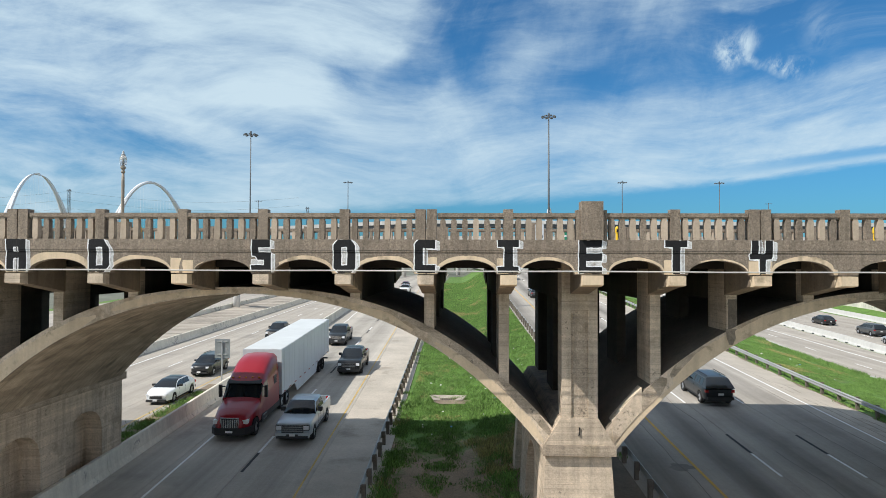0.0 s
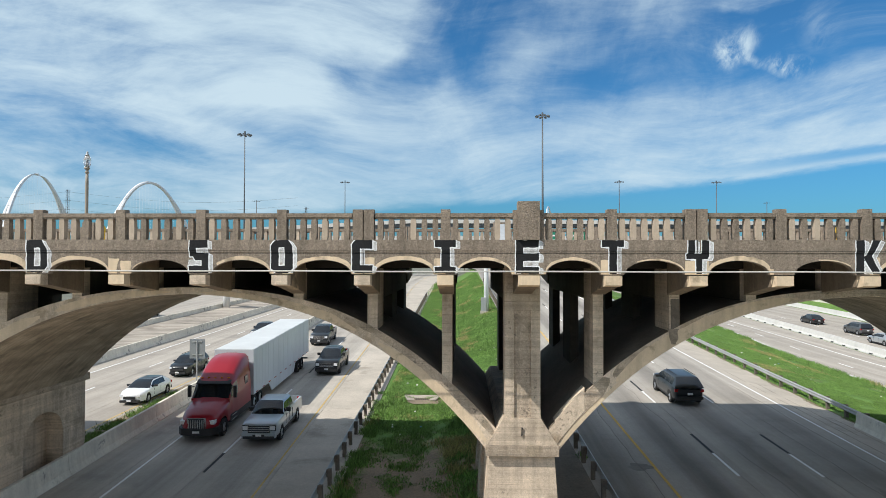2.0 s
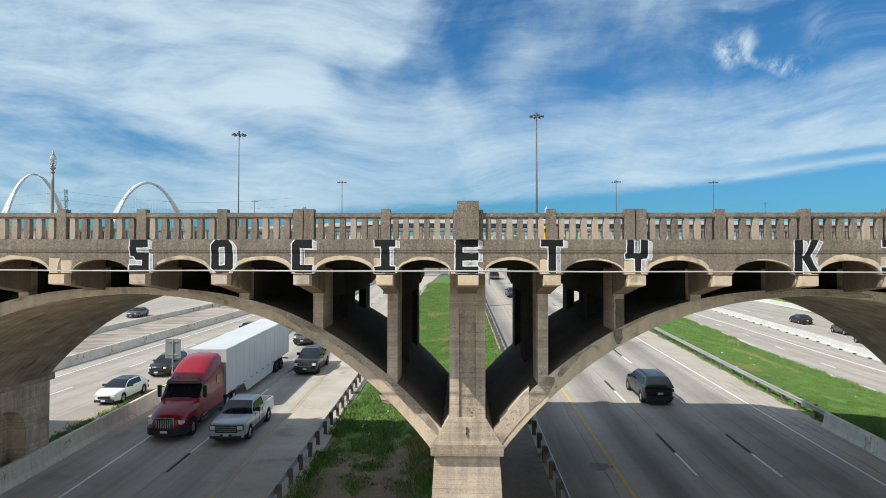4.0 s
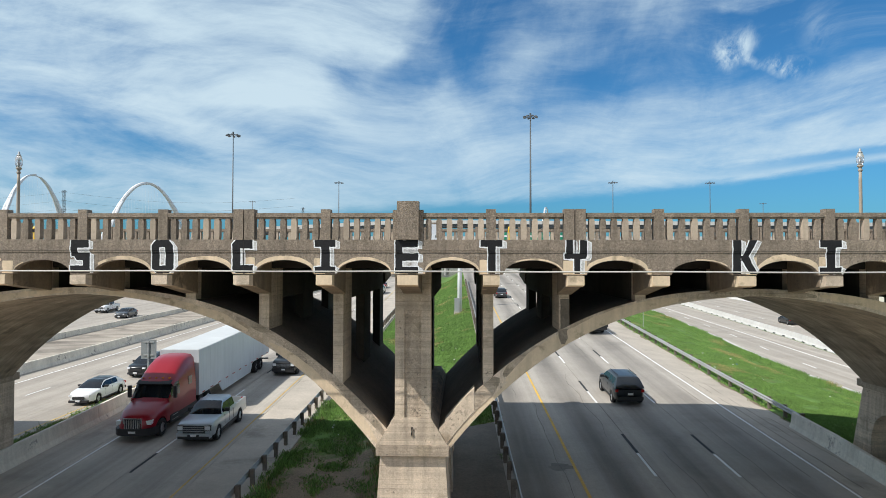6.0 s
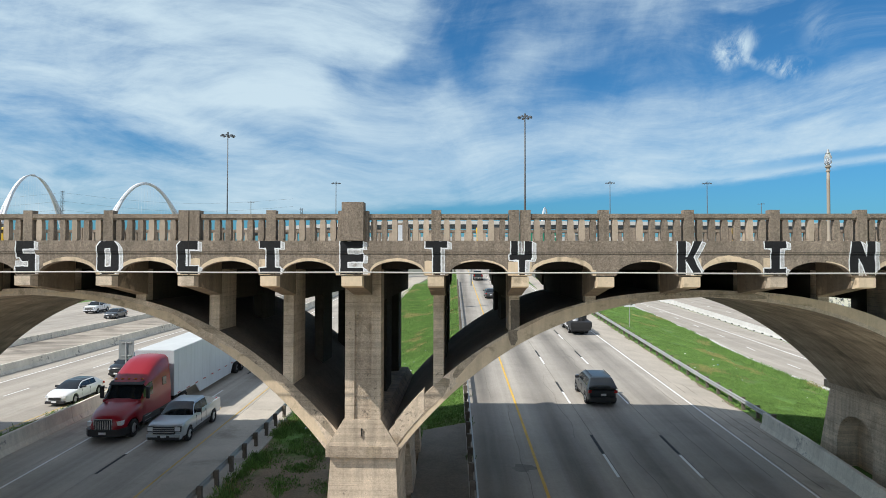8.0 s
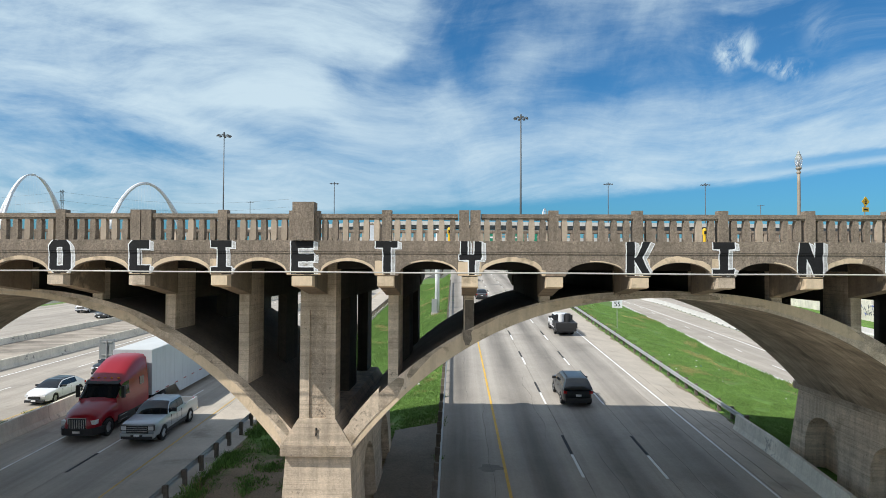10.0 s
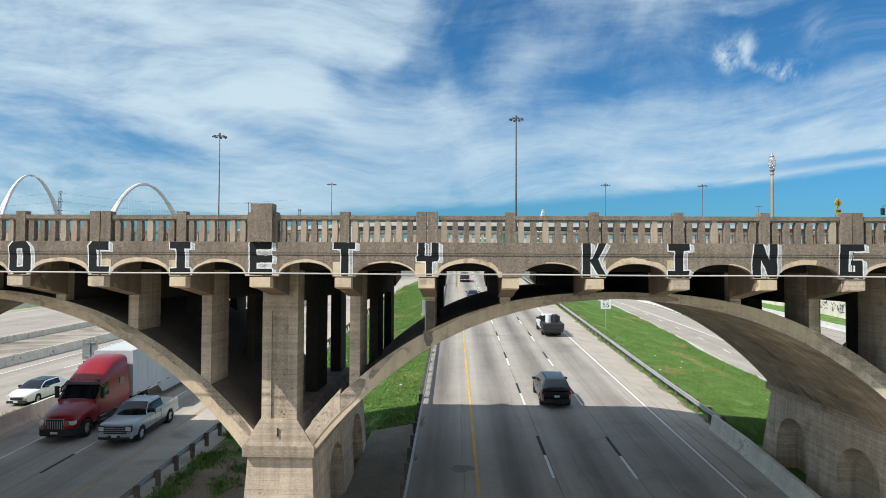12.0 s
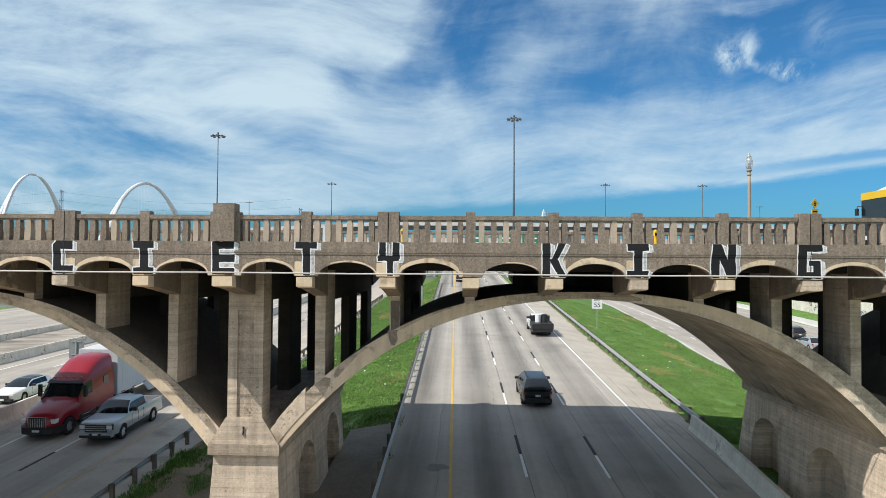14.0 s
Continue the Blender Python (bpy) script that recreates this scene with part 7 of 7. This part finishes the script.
car("pickup", M["pale_silver"], "silver crew-cab pickup with chrome grille on the carriageway", -13.1, 37.6, z_centre, 181, COMING)
car("pickup", M["car_black"], "black crew-cab pickup on grey concrete carriageway", -13.25, 55.4, z_centre, 181, COMING, M["rim_dark"])
car("pickup", M["slate"], "dark grey pickup following in the outer lane", -17.3, 70.0, z_centre, 182, COMING)
car("suv", M["car_black"], "black compact suv on the pale wide carriageway", -26.3, 56.0, z_left, 180, COMING)
car("pickup", M["car_black"], "black pickup beside the concrete barrier", -26.6, 78.5, z_left, 180, COMING, M["rim_dark"])
car("sedan", M["car_white"], "white sedan with dark glass roof near the barrier", -25.3, 46.4, z_left, 180, COMING, roof_mat=M["slate"])
car("pickup", M["car_white"], "white pickup on the far ramp road", -60.0, 108.0, up_ramp, 186, COMING, bed="cover")
car("sedan", M["grey_car"], "dark grey sedan on the far ramp road", -52.0, 99.5, up_ramp, 184, COMING)
car("suv", M["slate"], "dark green-grey suv driving away in the middle lane", 11.75, 41.0, z_right, 0.7, GOING)
car("pickup", M["car_white"], "white flat-bed truck carrying two drums", 15.3, 68.0, z_right, 0.7, GOING, bed="flat")
car("pickup", M["car_white"], "white pickup far off on the carriageway", -16.1, 136.0, z_centre, 181, COMING)
car("sedan", M["truck_red"], "red sedan far off on the carriageway", -17.5, 152.0, z_centre, 181, COMING)
car("sedan", M["grey_car"], "grey sedan driving away far up the road", 7.8, 101.0, z_right, 0.7, GOING)
car("pickup", M["slate"], "dark pickup driving away far up the road", 6.7, 137.0, z_right, 0.7, GOING)
car("sedan", M["car_black"], "black sedan on the outer road", 54.0, 103.0, z_front, -4, GOING)
car("sedan", M["silver"], "silver sedan on the outer road", 50.3, 80.0, z_front, -3, GOING)
car("suv", M["grey_car"], "grey suv on the outer road beside the white barrier", 53.2, 90.0, z_front, -2, GOING)


def semi(x, y, zf, heading):
    """Tractor with sleeper and a long box trailer; y is the front of the tractor when it comes towards us."""
    slope = math.degrees(math.atan((zf(y + 1) - zf(y - 1)) / 2))
    place = pose(x, y, zf(y) + 0.005, -slope, 0, heading)
    root = thing("truck_tractor", "dark red semi truck tractor with chrome grille and sleeper", "truck", COMING)
    root.matrix_basis = place
    red = M["truck_red"]
    # local: front at y = 0, rear towards -y
    hood = [(-2.25, 1.14, 1.86, 1.98), (-1.7, 1.14, 1.72, 1.90), (-1.2, 1.13, 1.58, 1.80), (-0.7, 1.05, 1.42, 1.68), (-0.35, 0.92, 1.28, 1.55), (-0.12, 0.74, 1.12, 1.40), (0.0, 0.55, 1.0, 1.22)]
    ys = sorted({q[0] for q in hood} | {-1.2 + e * 0.60 for e in (-1.02, -1, -0.87, -0.5, 0.5, 0.87, 1, 1.02)})
    shell = []
    for y_ in ys:
        w_, sh, top = along(hood, y_)
        z0 = 0.62
        if abs(y_ + 1.2) <= 0.60:
            z0 = max(z0, 0.50 + math.sqrt(max(0.0, 0.36 - (y_ + 1.2) ** 2)))
        shell.append(mirrored([(w_, z0), (w_ + 0.02, max(z0 + 0.05, 0.9)), (w_, max(z0 + 0.10, sh - 0.22)), (w_ * 0.93, max(z0 + 0.16, sh - 0.03)), (w_ * 0.74, lerp(sh, top, 0.6)), (w_ * 0.35, top)], y_))
    cells("bonnet", shell, lambda i, j: True, red, root, caps=True)
    # cab, sleeper and roof fairing in one sweep
    line = [(-5.9, 1.0, 3.95), (-5.2, 1.0, 3.96), (-4.6, 1.0, 3.86), (-4.1, 1.0, 3.66), (-3.6, 0.99, 3.38), (-3.5, 0.99, 3.32), (-3.15, 0.98, 3.10), (-2.78, 0.97, 2.86), (-2.70, 0.97, 2.78), (-2.40, 0.96, 2.34), (-2.10, 0.95, 1.93)]
    shell = []
    for y_, k, top in line:
        zb_ = min(1.93, top - 0.04)
        zs = (0.85, zb_, lerp(zb_, min(top, 3.0), 0.72), lerp(zb_, top, 0.86), lerp(zb_, top, 0.965), top)
        shell.append(mirrored([(w_ * k, z_) for w_, z_ in zip((1.19, 1.20, 1.14, 1.04, 0.86, 0.35), zs)], y_))

    def glazed(i, j):
        if i >= 8 and 2 <= j <= 8:
            return "windscreen"
        if 5 <= i <= 8 and j in (1, 9):
            return "side_window%d" % j
        return ""

    cab = cells("cab", shell, lambda i, j: not glazed(i, j), red, root, caps=True)
    for pane_name in ("windscreen", "side_window1", "side_window9"):
        cells(pane_name.rstrip("0123456789"), shell, lambda i, j: glazed(i, j) == pane_name, M["auto_glass"], cab)
    bm = bmesh.new()
    prism(bm, [(-2.86, 2.86), (-2.52, 2.70), (-2.50, 2.66), (-2.84, 2.80)], "x", -1.02, 1.02)
    part("sun_visor", bm, M["trim_black"], cab)
    for s in (-1, 1):
        bm = bmesh.new()
        xa, xb = sorted((s * 1.10, s * 1.19))
        box(bm, xa, xb, -5.3, -4.75, 2.15, 2.65)
        part("sleeper_window", bm, M["auto_glass"], cab)
        bm = bmesh.new()
        xa, xb = sorted((s * 0.80, s * 1.17))
        box(bm, xa, xb, -6.1, -2.2, 0.45, 0.90)
        part("side_fairing", bm, M["trim_black"], root, bevel=0.05)
        for q in (0.55, 0.80):
            bm = bmesh.new()
            xa, xb = sorted((s * 1.12, s * 1.20))
            box(bm, xa, xb, -3.2, -2.4, q, q + 0.04)
            part("step", bm, M["chrome"], root)
    bm = bmesh.new()
    box(bm, -0.46, 0.46, -0.14, 0.02, 0.72, 1.26)
    grille = part("grille", bm, M["trim_black"], root, bevel=0.04)
    bm = bmesh.new()
    box(bm, -0.52, 0.52, -0.14, 0.0, 1.24, 1.31)
    for xa in (-0.53, 0.46):
        box(bm, xa, xa + 0.07, -0.14, 0.0, 0.72, 1.24)
    part("grille_surround", bm, M["chrome"], grille, bevel=0.015)
    for k in range(9):
        bm = bmesh.new()
        box(bm, -0.42 + 0.1 * k, -0.38 + 0.1 * k, 0.02, 0.04, 0.75, 1.22)
        part("grille_bar", bm, M["chrome"], grille)
    for s in (-1, 1):
        bm = bmesh.new()
        xa, xb = sorted((s * 0.66, s * 0.97))
        box(bm, xa, xb, -0.62, -0.14, 0.92, 1.14)
        part("headlight", bm, M["lamp_clear"], root, bevel=0.05)
        bm = bmesh.new()
        xa, xb = sorted((s * 1.28, s * 1.46))
        box(bm, xa, xb, -2.5, -2.34, 1.9, 2.6)
        part("wing_mirror", bm, M["trim_black"], root, bevel=0.03)
        bm = bmesh.new()
        tube(bm, [(s * 1.1, -2.5, 2.5), (s * 1.32, -2.42, 2.5)], 0.03, 6)
        part("mirror_arm", bm, M["trim_black"], root)
    bm = bmesh.new()
    prism(bm, [(-1.16, -0.75), (-1.12, -0.35), (-0.85, -0.02), (-0.4, 0.08), (0.4, 0.08), (0.85, -0.02), (1.12, -0.35), (1.16, -0.75)], "z", 0.34, 0.72)
    part("front_bumper", bm, M["trim_black"], root, bevel=0.06)
    bm = bmesh.new()
    box(bm, -0.2, 0.2, 0.08, 0.1, 0.48, 0.60)
    part("plate", bm, M["plate"], root)
    for k in range(5):
        bm = bmesh.new()
        bx = -0.8 + 0.4 * k
        box(bm, bx - 0.05, bx + 0.05, -2.98, -2.86, 2.93, 2.99)
        part("marker_light", bm, M["lamp_amber"], root)
    bm = bmesh.new()
    box(bm, -0.45, 0.45, -8.6, -0.5, 0.62, 0.85)
    part("chassis", bm, M["trim_black"], root)
    add_wheels(root, [(s * 1.02, -1.2) for s in (-1, 1)] + [(s * 0.98, q) for s in (-1, 1) for q in (-6.9, -8.15)], 0.50, 0.32, M["rim"])
    # trailer
    tr = thing("box_trailer", "long white box trailer with marker strips behind the red tractor", "trailer", COMING)
    tr.matrix_basis = place
    y0, y1 = -22.3, -6.2
    bm = bmesh.new()
    box(bm, -1.29, 1.29, y0, y1, 1.12, 4.08)
    box_ob = part("box_body", bm, M["trailer_white"], tr, bevel=0.04)
    bm = bmesh.new()
    box(bm, -1.25, 1.25, y0 + 0.05, y1 - 0.05, 4.085, 4.10)
    part("roof", bm, M["trailer_roof"], box_ob)
    ribm = bmesh.new()
    box(ribm, -0.003, 0.003, -0.014, 0.014, 1.35, 3.95)
    rib = mesh_of("side_post", ribm, M["trailer_white"])
    strip_bm = bmesh.new()
    box(strip_bm, -0.004, 0.004, -0.24, 0.24, 1.16, 1.22)
    marker = mesh_of("reflector_strip", strip_bm, M["lamp_red"])
    for s in (-1, 1):
        for k in range(12):
            share("side_post", rib, box_ob, pose(s * 1.296, lerp(y0, y1, (k + 0.5) / 12), 0))
        for k in range(11):
            share("reflector_strip", marker, box_ob, pose(s * 1.299, lerp(y0, y1, (k + 0.5) / 11), 0))
        bm = bmesh.new()
        xa, xb = sorted((s * 1.20, s * 1.25))
        prism(bm, [(-17.6, 1.12), (-9.8, 1.12), (-10.6, 0.38), (-17.0, 0.38)], "x", xa, xb)
        part("side_skirt", bm, M["trailer_white"], tr)
        bm = bmesh.new()
        xa, xb = sorted((s * 0.55, s * 0.70))
        box(bm, xa, xb, -9.5, -9.3, 0.12, 1.12)
        part("landing_leg", bm, M["steel_grey"], tr)
    bm = bmesh.new()
    box(bm, -1.2, 1.2, y0 - 0.02, y0 + 0.12, 0.50, 0.62)
    box(bm, -0.5, -0.42, y0, y0 + 0.08, 0.6, 1.14)
    box(bm, 0.42, 0.5, y0, y0 + 0.08, 0.6, 1.14)
    part("rear_guard", bm, M["steel_grey"], tr)
    bm = bmesh.new()
    box(bm, -0.5, 0.5, -21.4, -17.8, 0.75, 1.12)
    part("bogie_frame", bm, M["trim_black"], tr)
    add_wheels(tr, [(s * 0.98, q) for s in (-1, 1) for q in (-18.7, -19.95)], 0.50, 0.52, M["rim"])


semi(-16.75, 35.2, z_centre, 181.2)


def city_bus(x, y, z):
    """A low-floor bus with a long roof fairing; its front at x, its near side at y, facing -x."""
    root = thing("city_bus", "white and yellow city bus with black window band on the bridge", "bus", at=(x, y, z))
    L, W = 11.9, 2.5
    white, yellow, black = M["car_white"], M["yellow"], M["trim_black"]

    def hull(name, x0, x1, z0, z1, mat, parent, label="", out=0.0, bevel=0.05):
        bm = bmesh.new()
        box(bm, x0, x1, -out, W + out, z0, z1)
        return part(name, bm, mat, parent, label, bevel=bevel)

    wheels = (2.75, 9.0)
    # lower body in lengths between the wheel arches
    for a, b in ((0.10, wheels[0] - 0.62), (wheels[0] + 0.62, wheels[1] - 0.62), (wheels[1] + 0.62, L)):
        hull("skirt", a, b, 0.32, 1.12, yellow, root, "yellow lower body panel")
    for c in wheels:
        bm = bmesh.new()
        arch_slices(bm, c - 0.62, c + 0.62, 0.55, 0.56, 1.119, lambda a, q: ((a, 0.0, q), (a, 0.35, q)), n=12)
        part("wheel_arch", bm, yellow, root)
        bm = bmesh.new()
        box(bm, c - 0.60, c + 0.60, 0.36, W - 0.36, 0.35, 1.10)
        part("wheel_well", bm, black, root)
    hull("waist", 0.06, L, 1.122, 1.30, white, root, "white waist band", 0.004, 0.02)
    band = hull("window_band", 0.04, L - 0.02, 1.302, 2.52, M["auto_glass"], root, "black glazed window band", 0.0, 0.06)
    for a, b in ((0.25, 1.45), (2.35, 2.95), (3.1, 4.4), (4.55, 5.85), (6.0, 7.3), (7.65, 9.15), (9.35, 10.9)):
        for q0, q1 in ((1.42, 2.12), (2.16, 2.44)):
            bm = bmesh.new()
            box(bm, a, b, -0.012, 0.0, q0, q1)
            part("window", bm, M["auto_glass"], band, bevel=0.02)
        bm = bmesh.new()
        box(bm, a - 0.03, a, -0.018, 0.0, 1.40, 2.46)
        box(bm, b, b + 0.03, -0.018, 0.0, 1.40, 2.46)
        part("window_frame", bm, M["galv"] if a < 1 else black, band)
    roof = hull("roof", 1.25, L - 0.75, 2.522, 2.86, white, root, "white roof side", 0.0, 0.07)
    hull("front_cap", 0.02, 1.25, 2.522, 2.84, yellow, root, "yellow front roof corner", 0.0, 0.10)
    hull("rear_cap", L - 0.75, L, 2.522, 2.90, yellow, root, "yellow rear roof corner", 0.0, 0.08)
    hull("rear_pillar", L - 0.24, L + 0.03, 0.34, 2.52, yellow, root, "yellow rear corner", 0.006, 0.06)
    bm = bmesh.new()
    box(bm, 1.9, L - 0.25, -0.008, 0.0, 2.62, 2.65)
    part("roof_line", bm, black, roof)
    # fairing in three lengths, rounded off at both ends
    for k, (a, b) in enumerate(((0.45, 1.55), (1.57, 4.55), (4.57, 7.75), (7.77, 9.3))):
        rise0, rise1 = (0.04, 0.42) if k == 0 else (0.42, 0.02) if k == 3 else (0.42, 0.42)
        bm = bmesh.new()
        rows = []
        for j in range(9):
            e = j / 8
            r = rise0 + (rise1 - rise0) * (math.sin(e * math.pi / 2) if k == 0 else 1 - math.cos(e * math.pi / 2))
            xx = lerp(a, b, e)
            rows.append([bm.verts.new(p) for p in ((xx, 0.16, 2.86), (xx, 0.18, 2.86 + r * 0.75), (xx, 0.34, 2.86 + r), (xx, W - 0.34, 2.86 + r), (xx, W - 0.18, 2.86 + r * 0.75), (xx, W - 0.16, 2.86))])
        for p, q in zip(rows, rows[1:]):
            for j in range(6):
                bm.faces.new((p[j], q[j], q[(j + 1) % 6], p[(j + 1) % 6]))
        bm.faces.new(rows[0])
        bm.faces.new(rows[-1][::-1])
        part("roof_fairing", bm, white, roof, "white roof tank fairing")
    # front
    bm = bmesh.new()
    prism(bm, [(-0.02, 0.95), (0.0, 0.80), (0.12, 0.34), (0.16, 0.34), (0.16, 1.12), (0.02, 1.12)], "y", 0.06, W - 0.06)
    part("front_bumper", bm, black, root)
    bm = bmesh.new()
    prism(bm, [(0.0, 1.13), (0.10, 2.40), (0.12, 2.51), (0.16, 2.51), (0.06, 1.13)], "y", 0.10, W - 0.10)
    part("windscreen", bm, M["auto_glass"], root)
    for yy in (0.25, W - 0.45):
        bm = bmesh.new()
        box(bm, -0.03, 0.05, yy, yy + 0.2, 0.72, 0.90)
        part("headlight", bm, M["lamp_clear"], root, bevel=0.02)
    for yy, d in ((-0.18, -1), (W + 0.02, 1)):
        bm = bmesh.new()
        tube(bm, [(0.12, 0.1 if d < 0 else W - 0.1, 2.25), (-0.08, yy + 0.08, 2.27), (-0.10, yy + 0.08, 2.15)], 0.02, 6)
        arm = part("mirror_arm", bm, black, root)
        bm = bmesh.new()
        box(bm, -0.15, -0.06, yy, yy + 0.16, 1.85, 2.16)
        part("wing_mirror", bm, black, arm, bevel=0.03)
    # side panel with an advertisement, fleet number, lamps, exhaust
    bm = bmesh.new()
    box(bm, 4.75, 6.35, -0.012, -0.004, 0.42, 1.10)
    ad = part("advert_panel", bm, material("blue_advert", (0.03, 0.14, 0.50), 0.5, var=0.05, bump=0), root, "blue advertising panel")
    for z0, a, b, hh in ((0.86, 5.1, 6.2, 0.16), (0.58, 5.2, 6.1, 0.07)):
        bm = bmesh.new()
        box(bm, a, b, -0.018, -0.013, z0 - hh / 2, z0 + hh / 2)
        part("writing_bar", bm, M["steel_white"], ad)
    text("fleet_number", "41080", 0.20, M["letter_black"], roof, pose(1.62, -0.006, 2.69, 90, 0, 0))
    bm = bmesh.new()
    prism(bm, [(2.02, 2.70), (2.16, 2.80), (2.26, 2.80), (2.14, 2.69), (2.26, 2.58), (2.16, 2.58)], "y", -0.007, 0.0)
    part("emblem", bm, yellow, roof)
    for c in (0.75, 5.7, 11.6):
        bm = bmesh.new()
        box(bm, c - 0.07, c + 0.07, -0.02, 0.0, 2.70, 2.75)
        part("marker_light", bm, M["lamp_amber"], root)
    bm = bmesh.new()
    tube(bm, [(11.35, 0.5, 2.88), (11.35, 0.5, 3.15), (11.45, 0.5, 3.25)], 0.06, 8)
    part("exhaust_pipe", bm, M["steel_grey"], root)
    bm = bmesh.new()
    box(bm, L + 0.02, L + 0.05, 0.25, W - 0.25, 1.5, 2.45)
    part("rear_window", bm, M["auto_glass"], root)
    tyre, rim = wheel_meshes(0.48, 0.28, M["rim"])
    for c in wheels:
        for yy in (0.19, W - 0.19):
            wheel = share("wheel", tyre, root, pose(c, yy, 0.48, 0, 0, 90))
            share("rim", rim, wheel, pose(0, 0, 0))


city_bus(25.2, 26.8, 10.06)
